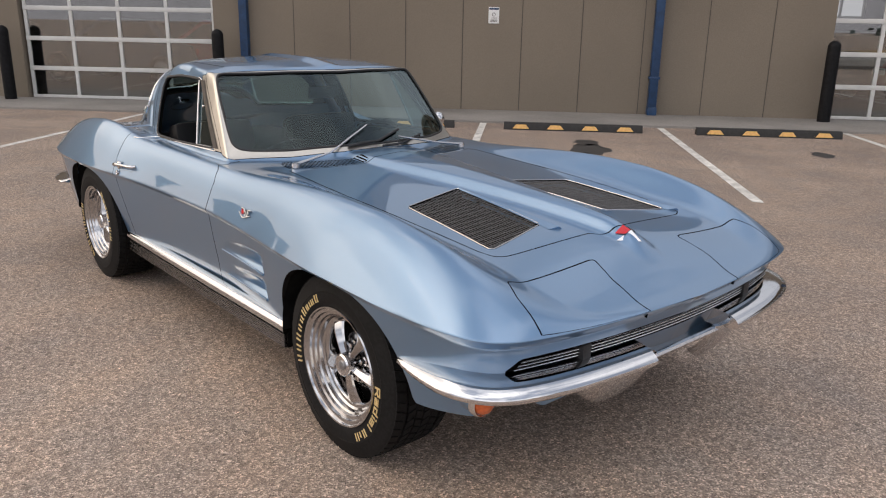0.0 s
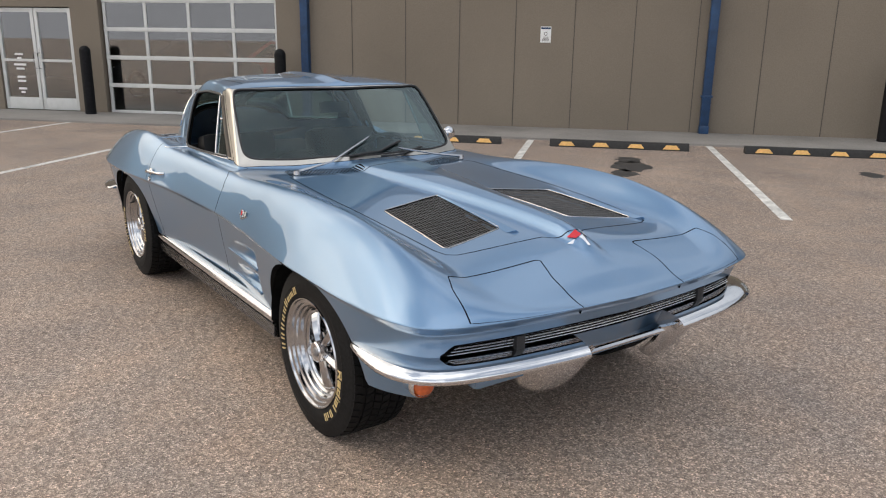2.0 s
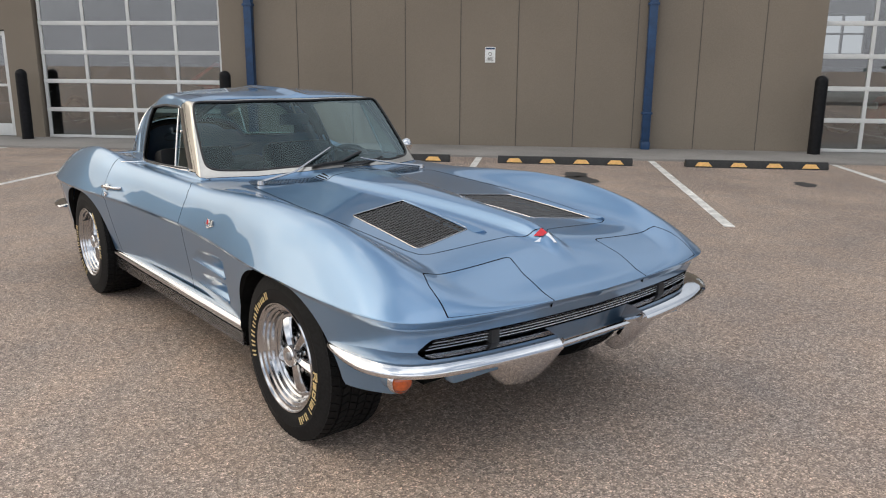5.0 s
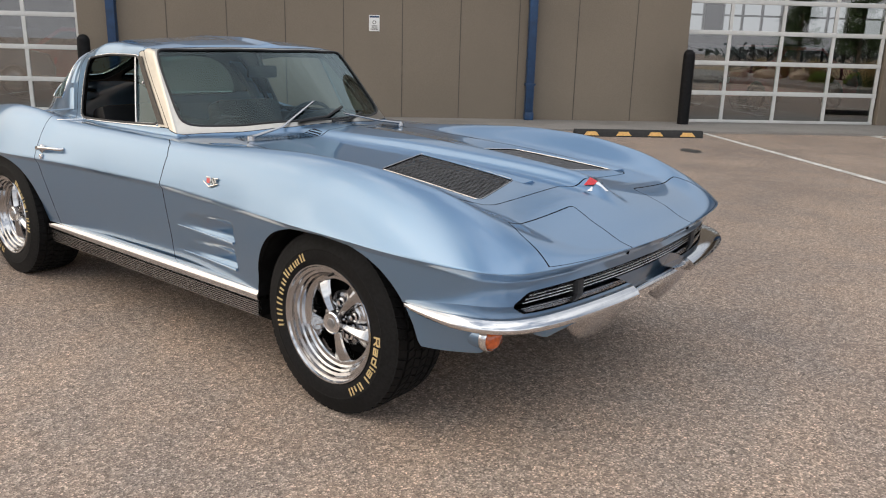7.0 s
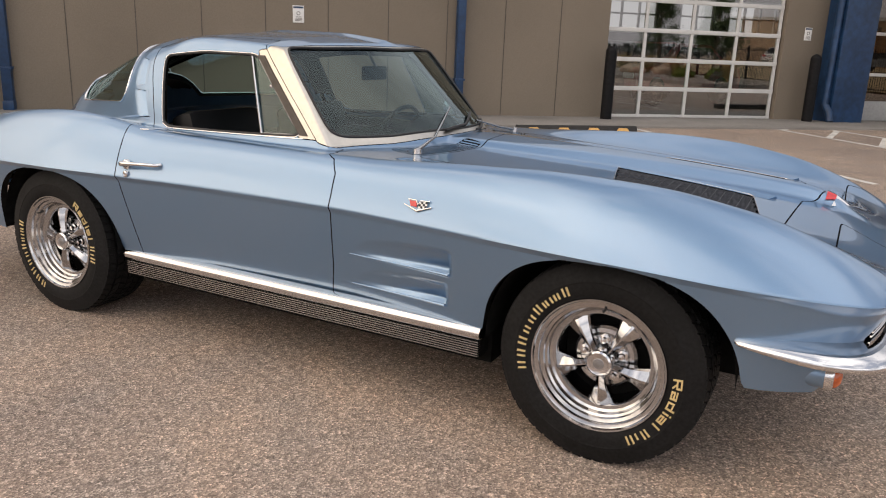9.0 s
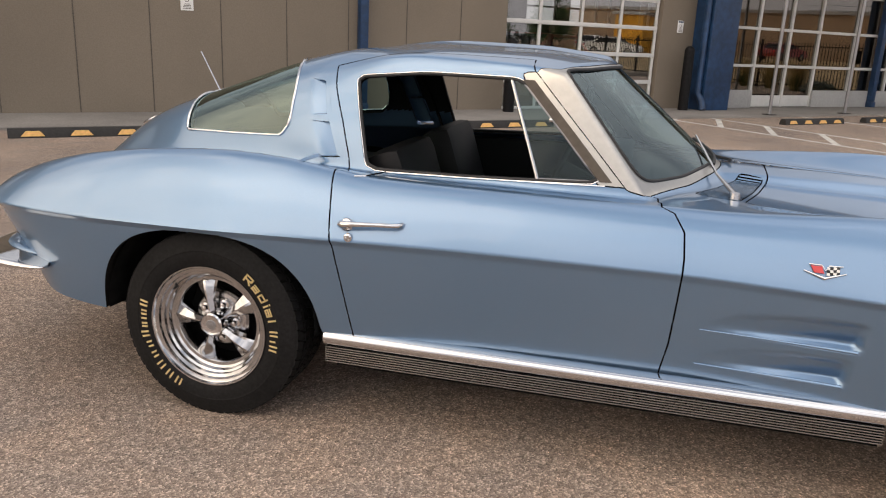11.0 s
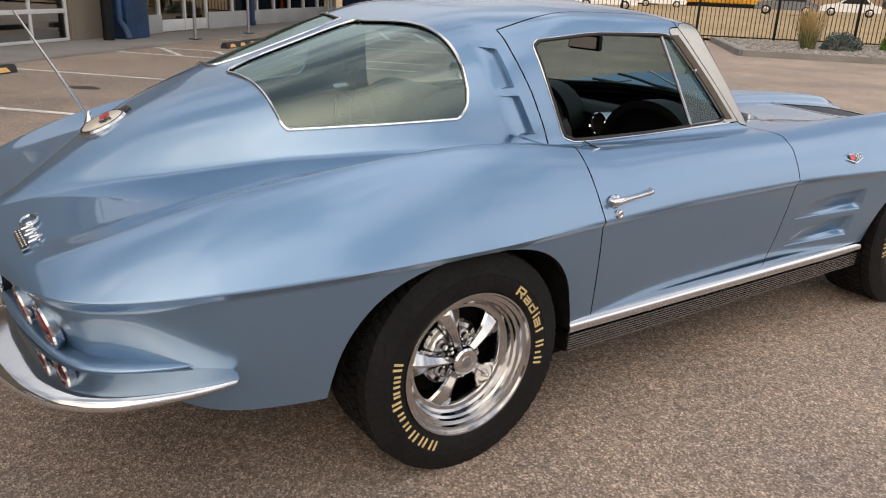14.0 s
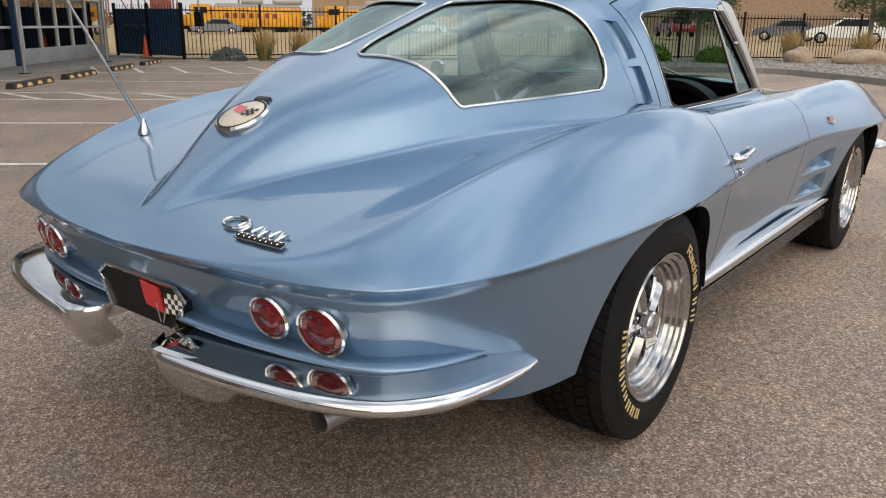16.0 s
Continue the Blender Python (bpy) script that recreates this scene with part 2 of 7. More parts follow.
M_RED = material("red_enamel", (0.55, 0.015, 0.02), rough=0.25, grain=30, spread=0.1, coat=0.6)
M_WHITE = material("white_enamel", (0.8, 0.8, 0.78), rough=0.35, grain=30, spread=0.05)
M_LENS_R = material("red_lamp_lens", (0.13, 0.001, 0.006), rough=0.13, grain=60, spread=0.6, coat=0.9)
M_LENS_O = material("amber_lamp_lens", (0.55, 0.10, 0.015), rough=0.15, grain=60, spread=0.25, coat=1.0)
M_GLASS = glass_material("car_glass", (0.43, 0.57, 0.57), 0.0, 0.75, 0.055, (0.66, 0.78, 0.80))
M_GLASS_REAR = glass_material("tinted_rear_glass", (0.44, 0.58, 0.56), 0.0, 0.75, 0.12, (0.74, 0.90, 0.86))
M_PANE = glass_material("shop_glass", (0.80, 0.83, 0.82), 0.0, 0.7, 0.19)
M_PANE_DIM = glass_material("smoked_shop_glass", (0.46, 0.45, 0.42), 0.0, 0.7, 0.14, (0.9, 0.86, 0.8))
M_STUCCO = material("taupe_stucco", (0.206, 0.172, 0.132), rough=0.9, grain=60, spread=0.09, stain=(0.5, 0.12), bump=0.002, bump_scale=180)
M_JOINT = material("dark_joint_sealant", (0.10, 0.085, 0.07), rough=0.9, grain=30, spread=0.2)
M_CONC = material("pale_concrete", (0.235, 0.218, 0.20), rough=0.9, grain=40, spread=0.15, stain=(0.9, 0.22), bump=0.002)
M_BLUE = material("dark_blue_paint", (0.012, 0.045, 0.115), rough=0.45, grain=8, spread=0.25, stain=(2, 0.3))
M_WHITEPAINT = material("white_aluminium_frame", (0.60, 0.60, 0.58), rough=0.4, grain=10, spread=0.05, stain=(1.5, 0.1))
M_BASE = material("grey_painted_masonry", (0.36, 0.36, 0.35), rough=0.6, grain=20, spread=0.1, stain=(1.2, 0.2), bump=0.001)
M_LINE = material("worn_white_road_paint", (0.62, 0.60, 0.56), rough=0.85, grain=22, spread=0.25, stain=(5, 0.35))
M_STOP = material("black_rubber_stop", (0.02, 0.019, 0.018), rough=0.75, grain=30, spread=0.3)
M_YELLOW = material("dull_yellow_reflector", (0.75, 0.44, 0.14), rough=0.6, grain=30, spread=0.15)
M_IRON = material("black_iron", (0.008, 0.008, 0.009), rough=0.55, grain=20, spread=0.3, spec=0.15)
# the shop interior's dimness is put into this dark wall colour
M_ROOM = material("wall_grey_dimmed_in_colour", (0.07, 0.067, 0.064), rough=0.9, grain=2, spread=0.5)
M_DRY = material("dry_grass_field", (0.40, 0.28, 0.14), rough=0.95, grain=3, spread=0.35, stain=(0.15, 0.2))
M_GRAVEL = material("river_gravel", (0.30, 0.28, 0.26), rough=0.9, grain=30, spread=0.5, bump=0.02)
M_LEAF = material("bright_green_leaves", (0.11, 0.19, 0.02), rough=0.6, grain=40, spread=0.4)
M_LEAF2 = material("grey_green_needles", (0.10, 0.13, 0.12), rough=0.7, grain=40, spread=0.4)
M_LEAF3 = material("tree_leaves", (0.07, 0.11, 0.035), rough=0.6, grain=20, spread=0.4)
M_STRAW = material("straw_plumes", (0.42, 0.30, 0.13), rough=0.8, grain=20, spread=0.3)
M_BARK = material("pale_bark", (0.20, 0.16, 0.12), rough=0.9, grain=25, spread=0.35, bump=0.01)
M_ROCK = material("tan_boulder", (0.40, 0.31, 0.23), rough=0.9, grain=9, spread=0.25, stain=(2, 0.25), bump=0.02)
M_ORANGE = material("yellow_machine_paint", (0.75, 0.36, 0.02), rough=0.5, grain=3, spread=0.2, stain=(0.6, 0.2))
M_RUST = material("rust_red_steel", (0.20, 0.06, 0.04), rough=0.7, grain=3, spread=0.3)
M_CARWHITE = material("white_car_paint", (0.75, 0.75, 0.75), rough=0.3, grain=3, spread=0.03, coat=0.8)
M_CARGREY = material("dark_grey_car_paint", (0.06, 0.07, 0.09), rough=0.3, grain=3, spread=0.1, coat=0.8)
M_CARRED = material("red_car_paint", (0.30, 0.02, 0.02), rough=0.3, grain=3, spread=0.1, coat=0.8)
M_CONE = material("orange_cone_plastic", (0.6, 0.09, 0.03), rough=0.5, grain=10, spread=0.1)
M_PEBBLE = material("mixed_pebbles", (0.27, 0.245, 0.22), rough=0.85, grain=6, spread=0.5)
M_OIL = material("oil_soaked_asphalt", (0.035, 0.032, 0.03), rough=0.6, grain=60, spread=0.4)
M_BRICK = material("tan_masonry", (0.36, 0.26, 0.18), rough=0.9, grain=5, spread=0.2)

# ---------------------------------------------------------------- mesh helpers


class Shape:
    """Collects vertices and faces of one mesh."""

    def __init__(self):
        self.v, self.f = [], []

    def add(self, verts, faces):
        o = len(self.v)
        self.v += [tuple(p) for p in verts]
        self.f += [tuple(o + i for i in q) for q in faces]
        return self

    def box(self, x0, x1, y0, y1, z0, z1, bevel=0.0):
        if bevel <= 0:
            vs = [(x, y, z) for x in (x0, x1) for y in (y0, y1) for z in (z0, z1)]
            return self.add(vs, [(0, 1, 3, 2), (4, 6, 7, 5), (0, 4, 5, 1), (2, 3, 7, 6), (0, 2, 6, 4), (1, 5, 7, 3)])
        bm = bmesh.new()
        bmesh.ops.create_cube(bm, size=1)
        for p in bm.verts:
            p.co = ((x0 + x1) / 2 + p.co.x * (x1 - x0), (y0 + y1) / 2 + p.co.y * (y1 - y0), (z0 + z1) / 2 + p.co.z * (z1 - z0))
        bmesh.ops.bevel(bm, geom=bm.edges[:], offset=bevel, segments=2, affect="EDGES", profile=0.6)
        bm.verts.index_update()
        self.add([p.co[:] for p in bm.verts], [[p.index for p in q.verts] for q in bm.faces])
        bm.free()
        return self

    def tube(self, path, radius, sides=10, closed=False, flat=1.0, up=(0, 0, 1)):
        path = [Vector(p) for p in path]
        n = len(path)
        rad = radius if isinstance(radius, (list, tuple)) else [radius] * n
        rings = []
        for i, p in enumerate(path):
            a = path[(i - 1) % n] if closed or i else p
            b = path[(i + 1) % n] if closed or i < n - 1 else p
            d = (b - a).normalized()
            s = d.cross(Vector(up))
            if s.length < 1e-4:
                s = d.cross(Vector((1, 0, 0)))
            s.normalize()
            u = s.cross(d)
            rings.append([p + (s * math.cos(q) * flat + u * math.sin(q)) * rad[i] for q in [2 * math.pi * k / sides for k in range(sides)]])
        vs = [q for r in rings for q in r]
        fs = []
        for i in range(n if closed else n - 1):
            for k in range(sides):
                j = (i + 1) % n
                fs.append((i * sides + k, j * sides + k, j * sides + (k + 1) % sides, i * sides + (k + 1) % sides))
        if not closed:
            fs.append(tuple(range(sides))[::-1])
            fs.append(tuple((n - 1) * sides + k for k in range(sides)))
        return self.add(vs, fs)

    def lathe(self, profile, sides=48, axis="y", centre=(0, 0, 0), arc=2 * math.pi):
        """profile: (along axis, radius)."""
        vs, fs = [], []
        full = abs(arc - 2 * math.pi) < 1e-6
        cols = sides if full else sides + 1
        for k in range(cols):
            a = arc * k / sides
            for h, r in profile:
                c, s = r * math.cos(a), r * math.sin(a)
                p = {"y": (c, h, s), "z": (c, s, h), "x": (h, c, s)}[axis]
                vs.append((p[0] + centre[0], p[1] + centre[1], p[2] + centre[2]))
        m = len(profile)
        for k in range(sides):
            j = (k + 1) % cols
            for i in range(m - 1):
                fs.append((k * m + i, k * m + i + 1, j * m + i + 1, j * m + i))
        return self.add(vs, fs)

    def prism(self, outline, d0, d1, axis="y"):
        """Flat outline (two coordinates) drawn out between d0 and d1 along axis."""
        n = len(outline)
        mk = {"y": lambda a, b, d: (a, d, b), "z": lambda a, b, d: (a, b, d), "x": lambda a, b, d: (d, a, b)}[axis]
        vs = [mk(a, b, d0) for a, b in outline] + [mk(a, b, d1) for a, b in outline]
        fs = [tuple(range(n)), tuple(range(2 * n - 1, n - 1, -1))] + [(i, n + i, n + (i + 1) % n, (i + 1) % n) for i in range(n)]
        return self.add(vs, fs)

    def moved(self, m):
        self.v = [tuple(m @ Vector(p)) for p in self.v]
        return self

    def mesh(self, name, mat, smooth=40):
        me = bpy.data.meshes.new(name)
        me.from_pydata(self.v, [], self.f)
        bm = bmesh.new()
        bm.from_mesh(me)
        bmesh.ops.recalc_face_normals(bm, faces=bm.faces[:])
        for e in bm.edges:
            e.smooth = not (len(e.link_faces) == 2 and e.calc_face_angle(0) > radians(smooth))
        for q in bm.faces:
            q.smooth = True
        bm.to_mesh(me)
        bm.free()
        me.materials.append(mat)
        return me


def part(name, shape, mat, parent=None, label="", smooth=40, at=None):
    ob = new(name, shape.mesh(name, mat, smooth) if isinstance(shape, Shape) else shape)
    if parent is not None:
        ob.parent = parent
    if at is not None:
        ob.matrix_basis = at
    if label:
        ob["label"] = label
    return ob


def empty(name, m, label, category, group="", kind=""):
    ob = new(name)
    ob.matrix_basis = m
    return tagged(ob, label, category, group, kind)


def setting(name, shape, mat, label, category, at=None, kind="structure"):
    ob = part(name, shape, mat, None, "", 40, at)
    return tagged(ob, label, category, "", kind)


# the building's own directions: s along its front, d away from the car, z up
WALL = pose(0, 0, 0, 0, 0, 43.53)

# ---------------------------------------------------------------- ground
g = Shape()
g.add([(-900, -900, 0), (900, -900, 0), (900, 900, 0), (-900, 900, 0)], [(0, 1, 2, 3)])
setting("ground", g, M_ASPHALT, "worn grey-brown asphalt car park with exposed aggregate", "asphalt")
D0 = 9.72
setting("pavement", Shape().box(-30, 24.2, 8.15, D0 + 0.05, -0.05, 0.035, 0.01), M_CONC, "pale concrete pavement along the building", "pavement", WALL)


def stripe(s0, d0, s1, d1, width=0.1):
    a, b = Vector((s0, d0, 0.004)), Vector((s1, d1, 0.004))
    u = (b - a).normalized()
    q = Vector((-u.y, u.x, 0)) * width / 2
    ob = part("parking_stripe", Shape().add([a - q, b - q, b + q, a + q], [(0, 1, 2, 3)]), M_LINE, None, "", 40, WALL)
    tagged(ob, "worn white painted parking line on asphalt", "road marking", "parking lines", "structure")


for s in (-13.2, -10.5, -7.8, -5.05, -2.35, 0.36, 3.03, 5.72):
    stripe(s, 3.0, s, 8.12)
for s in (8.55, 9.68, 12.3, 15.0, 17.7):
    stripe(s, 2.9, s, 8.12)
for i in range(5):
    stripe(8.58, 3.7 + 1.08 * i, 9.65, 4.72 + 1.08 * i)
for i in range(5):
    stripe(15.05, 3.2 + 1.0 * i, 17.65, 4.2 + 1.0 * i)


def wheel_stop(s, length=1.98, d=7.5, n=4):
    ob = empty("wheel_stop", WALL @ pose(s, d, 0), "black rubber wheel stop with yellow reflector patches on asphalt", "wheel stop", "wheel stops")
    out = [(-0.075, 0.0), (-0.06, 0.07), (-0.035, 0.105), (0.035, 0.105), (0.06, 0.07), (0.075, 0.0)]
    part("bar", Shape().prism(out, 0, length, "x"), M_STOP, ob)
    for i in range(n):
        x = length * (i + 0.5) / n
        part("reflector", Shape().add([(x - 0.12, -0.0795, 0.02), (x + 0.12, -0.0795, 0.02), (x + 0.07, -0.0635, 0.078), (x - 0.07, -0.0635, 0.078)], [(0, 1, 2, 3)]), M_YELLOW, ob)
    return ob


for s in (-4.72, -2.02, 0.69, 3.43):
    wheel_stop(s)
for s in (10.3, 12.7, 15.5, 18.1):
    wheel_stop(s, 1.7, 7.05)

# ---------------------------------------------------------------- building
OPEN = [(-10.42, -8.72, 2.02, 0.035), (-8.12, -4.5, 3.2, 0.035), (5.93, 9.66, 3.2, 0.035), (11.3, 23.7, 3.4, 0.4)]
S0, S1, HT = -30.0, 24.0, 4.6
w = Shape()
cur = S0
for a, b, top, low in OPEN:
    w.box(cur, a, D0, D0 + 0.25, 0, HT)
    w.box(a, b, D0, D0 + 0.25, top, HT)
    cur = b
w.box(cur, S1, D0, D0 + 0.25, 0, HT)
wall_front = setting("wall_front", w, M_STUCCO, "taupe stucco building wall with vertical panel joints", "wall", WALL)
SEAMS = [-3.06, -2.07, -1.1, -0.12, 0.88, 1.88, 2.9, 3.94, 4.98]
for s in SEAMS:
    part("panel_joint", Shape().box(s - 0.008, s + 0.008, D0 - 0.004, D0 + 0.01, 0.04, HT - 0.01), M_JOINT, wall_front)
setting("wall_side", Shape().box(S1 - 0.25, S1, D0 + 0.25, 30, 0, HT), M_STUCCO, "taupe stucco side wall of the building", "wall", WALL)
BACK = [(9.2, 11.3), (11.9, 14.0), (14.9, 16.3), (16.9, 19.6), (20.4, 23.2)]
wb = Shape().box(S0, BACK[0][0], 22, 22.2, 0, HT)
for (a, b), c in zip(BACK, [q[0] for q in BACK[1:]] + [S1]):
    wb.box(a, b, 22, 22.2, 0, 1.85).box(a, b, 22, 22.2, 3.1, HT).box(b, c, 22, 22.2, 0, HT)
setting("wall_back", wb, M_ROOM, "back wall inside the shop, dimness put into its colour, with a row of windows", "wall", WALL)
for i, (a, b) in enumerate(BACK):
    bw_ = empty("back_window", WALL @ pose(0, 0, 0), "white framed window in the back wall of the shop", "window", "", "structure")
    n = round((b - a) / 0.62)
    for k in range(n + 1):
        x = a + 0.03 + (b - a - 0.06) * k / n
        part("mullion", Shape().box(x - 0.03, x + 0.03, 22.05, 22.15, 1.85, 3.1), M_WHITEPAINT, bw_)
    for z in (1.88, 2.5, 3.07):
        part("transom", Shape().box(a, b, 22.06, 22.14, z - 0.03, z + 0.03), M_WHITEPAINT, bw_)
setting("shop_floor", Shape().box(S0, S1 - 0.25, D0 + 0.25, 22, -0.05, 0.03), M_CONC, "grey concrete shop floor", "floor", WALL)
setting("roof", Shape().box(S0, S1, D0 - 0.1, 30, HT, HT + 0.25), M_STUCCO, "flat roof of the building", "roof", WALL)
setting("canopy", Shape().box(10.6, S1 + 0.3, 7.3, D0 - 0.003, 4.0, 4.3), M_STUCCO, "flat taupe canopy over the storefront on blue posts", "canopy", WALL)


def sectional_door(name, a, b, top, cols, rows, z0=0.035):
    ob = empty(name, WALL @ pose(0, 0, 0), "white aluminium sectional garage door with large glass panes", "garage door", "", "structure")
    d = D0 + 0.10
    rh = (top - z0) / rows
    cw = (b - a) / cols
    for i in range(rows + 1):
        z = z0 + rh * i
        h = 0.075 if 0 < i < rows else 0.1
        part("rail", Shape().box(a, b, d - 0.025, d + 0.025, max(z - h / 2, z0), z + h / 2, 0.004), M_WHITEPAINT, ob)
    for i in range(rows):
        for k in range(cols + 1):
            x = min(max(a + cw * k, a + 0.035), b - 0.035)
            part("stile", Shape().box(x - 0.03, x + 0.03, d - 0.02, d + 0.02, z0 + rh * i + 0.04, z0 + rh * (i + 1) - 0.04), M_WHITEPAINT, ob)
        for k in range(cols):
            part("pane", Shape().box(a + cw * k + 0.03, a + cw * (k + 1) - 0.03, d - 0.004, d + 0.004, z0 + rh * i + 0.03, z0 + rh * (i + 1) - 0.03), M_PANE, ob)
    return ob


sectional_door("door_1", -8.08, -4.5, 3.2, 4, 6)
sectional_door("door_2", 5.75, 9.63, 3.2, 4, 6)
for a, b in ((-10.40, -9.57), (-9.55, -8.74)):
    ob = empty("entrance_door", WALL @ pose(0, 0, 0), "white framed glass entrance door leaf, closed", "door", "", "structure")
    d = D0 + 0.06
    for x in (a, b - 0.07):
        part("stile", Shape().box(x, x + 0.07, d - 0.025, d + 0.025, 0.05, 2.0, 0.004), M_WHITEPAINT, ob)
    part("bottom_rail", Shape().box(a + 0.07, b - 0.07, d - 0.025, d + 0.025, 0.05, 0.28, 0.004), M_WHITEPAINT, ob)
    part("top_rail", Shape().box(a + 0.07, b - 0.07, d - 0.025, d + 0.025, 1.92, 2.0, 0.004), M_WHITEPAINT, ob)
    part("push_bar", Shape().box(a + 0.07, b - 0.07, d - 0.03, d + 0.02, 0.98, 1.03, 0.004), M_WHITEPAINT, ob)
    part("pane", Shape().box(a + 0.07, b - 0.07, d - 0.004, d + 0.004, 0.28, 1.92), M_PANE, ob)
    side = 1 if b > -9 else -1
    hx = a + 0.04 if side > 0 else b - 0.04
    part("handle", Shape().tube([(hx, d - 0.03, 1.15), (hx, d - 0.09, 1.15), (hx, d - 0.09, 0.85), (hx, d - 0.03, 0.85)], 0.012, 8), M_STEEL, ob)
    if side < 0:
        k = 0
        for zz, ws in ((1.12, 2), (1.04, 1), (0.92, 3), (0.84, 2), (0.68, 2), (0.60, 2), (0.45, 2), (0.38, 1)):
            part("notice_bar", Shape().box(a + 0.40 - 0.045 * ws, a + 0.40 + 0.045 * ws, d - 0.012, d - 0.006, zz - 0.02, zz + 0.02), M_WHITE, ob)


def bollard(s, d=9.35, h=1.28):
    ob = empty("bollard", WALL @ pose(s, d, 0.03), "black painted steel bollard with rounded top", "bollard", "bollards")
    prof = [(0, 0.0), (0, 0.1)] + [(h - 0.1 + 0.1 * math.sin(a), 0.1 * math.cos(a)) for a in [i * math.pi / 16 for i in range(9)]]
    part("post", Shape().lathe(prof, 28, "z"), M_IRON, ob)
    return ob


for s in (-8.22, -4.3, 5.83, 10.15):
    bollard(s)


def downpipe(s, width=0.14, top=3.95):
    ob = empty("downpipe", WALL @ pose(s, D0 - 0.075, 0.03), "dark blue painted square downpipe on the wall", "downpipe", "downpipes")
    part("pipe", Shape().box(-width / 2, width / 2, -0.07, 0.07, 0.12, top, 0.012), M_BLUE, ob)
    part("boot", Shape().box(-width / 2 - 0.01, width / 2 + 0.01, -0.10, 0.07, 0, 0.14, 0.02), M_BLUE, ob)
    for z in (0.6, 2.4):
        part("strap", Shape().box(-width / 2 - 0.02, width / 2 + 0.02, -0.078, 0.07, z, z + 0.04, 0.004), M_BLUE, ob)
    return ob


for s, d, r in ((1.80, 6.35, 0.22), (1.78, 5.75, 0.30), (1.70, 5.2, 0.20), (4.6, 5.9, 0.16), (-1.0, 5.6, 0.18)):
    rr = random.Random(int(s * 100))
    out = [(s + r * math.cos(a) * rr.uniform(0.55, 1.0), d + 1.5 * r * math.sin(a) * rr.uniform(0.7, 1.1), 0.0025) for a in [2 * math.pi * k / 18 for k in range(18)]]
    tagged(part("oil_stain", Shape().add(out, [tuple(range(18))]), M_OIL, None, "", 40, WALL), "dark oil stain soaked into the asphalt", "stain", "oil stains", "structure")
downpipe(-3.92)
downpipe(3.12)
col = empty("blue_column", WALL @ pose(10.95, D0 - 0.25, 0.03), "wide dark blue painted steel column", "column")
part("shaft", Shape().box(-0.38, 0.38, -0.25, 0.24, 0, 3.95, 0.01), M_BLUE, col)
part("drain_pipe", Shape().tube([(-0.46, -0.15, 3.9), (-0.46, -0.15, 0.35), (-0.42, -0.24, 0.18), (-0.42, -0.3, 0.02)], 0.07, 12), M_BLUE, col)


def notice(s, z0, z1, wd):
    ob = empty("notice_sign", WALL @ pose(s, D0 - 0.006, z0), "small white notice sign with blue heading on the wall", "sign")
    h = z1 - z0
    part("plate", Shape().box(0, wd, -0.004, 0.004, 0, h, 0.002), M_WHITE, ob)
    part("heading", Shape().box(0.01, wd - 0.01, -0.007, -0.004, h * 0.84, h * 0.95), M_BLUE, ob)
    part("pictogram", Shape().lathe([(-0.007, 0.03), (-0.0045, 0.03), (-0.0045, 0.022), (-0.007, 0.022), (-0.007, 0.03)], 24, "y", (wd / 2, 0, h * 0.55)), M_JOINT, ob)
    for i in range(4):
        part("text_bar", Shape().box(0.03 + 0.006 * i, wd - 0.03 - 0.004 * i, -0.007, -0.0045, h * (0.10 + 0.075 * i), h * (0.13 + 0.075 * i)), M_JOINT, ob)


notice(0.31, 1.48, 1.745, 0.18)
notice(10.10, 1.56, 1.80, 0.16)

# storefront with white frames on a low wall
sf = empty("storefront", WALL @ pose(0, 0, 0), "white framed glazed storefront on a low concrete base", "shop window", "", "structure")
d = D0 + 0.08
part("base_wall", Shape().box(11.33, 12.62, D0 - 0.02, D0 + 0.25, 0, 0.42, 0.01), M_BASE, sf, "pale grey painted base wall")
part("base_wall", Shape().box(14.72, 23.7, D0 - 0.02, D0 + 0.25, 0, 0.42, 0.01), M_BASE, sf, "pale grey painted base wall")
for x in (11.36, 12.62, 13.7, 14.72, 16.1, 17.6, 18.75, 19.9, 21.05, 22.3, 23.65):
    part("mullion", Shape().box(x - 0.035, x + 0.035, d - 0.05, d + 0.05, 0.42 if not 12.6 < x < 14.75 else 0.04, 3.4, 0.004), M_WHITEPAINT, sf)
for z in (0.95, 1.75, 2.6, 3.37):
    part("transom", Shape().box(11.36, 23.65, d - 0.045, d + 0.045, z - 0.03, z + 0.03, 0.004), M_WHITEPAINT, sf)
part("door_kick_plate", Shape().box(12.66, 13.66, d - 0.04, d + 0.04, 0.05, 0.3, 0.004), M_WHITEPAINT, sf)
part("door_kick_plate", Shape().box(13.74, 14.68, d - 0.04, d + 0.04, 0.05, 0.3, 0.004), M_WHITEPAINT, sf)
xs = (11.36, 12.62, 13.7, 14.72, 16.1, 17.6, 18.75, 19.9, 21.05, 22.3, 23.65)
for a, b in zip(xs, xs[1:]):
    part("pane", Shape().box(a + 0.03, b - 0.03, d - 0.004, d + 0.004, 0.3, 3.36), M_PANE_DIM, sf)
downpipe(16.95, 0.16)
for s in (11.5, 13.95, 19.3):
    ob = empty("canopy_post", WALL @ pose(s, 8.3, 0.035), "slim grey steel post on the pavement edge", "post", "posts")
    part("shaft", Shape().tube([(0, 0, 0), (0, 0, 3.96)], 0.035, 12), M_GREYMETAL, ob)
    part("foot_plate", Shape().box(-0.1, 0.1, -0.1, 0.1, 0, 0.015), M_IRON, ob)

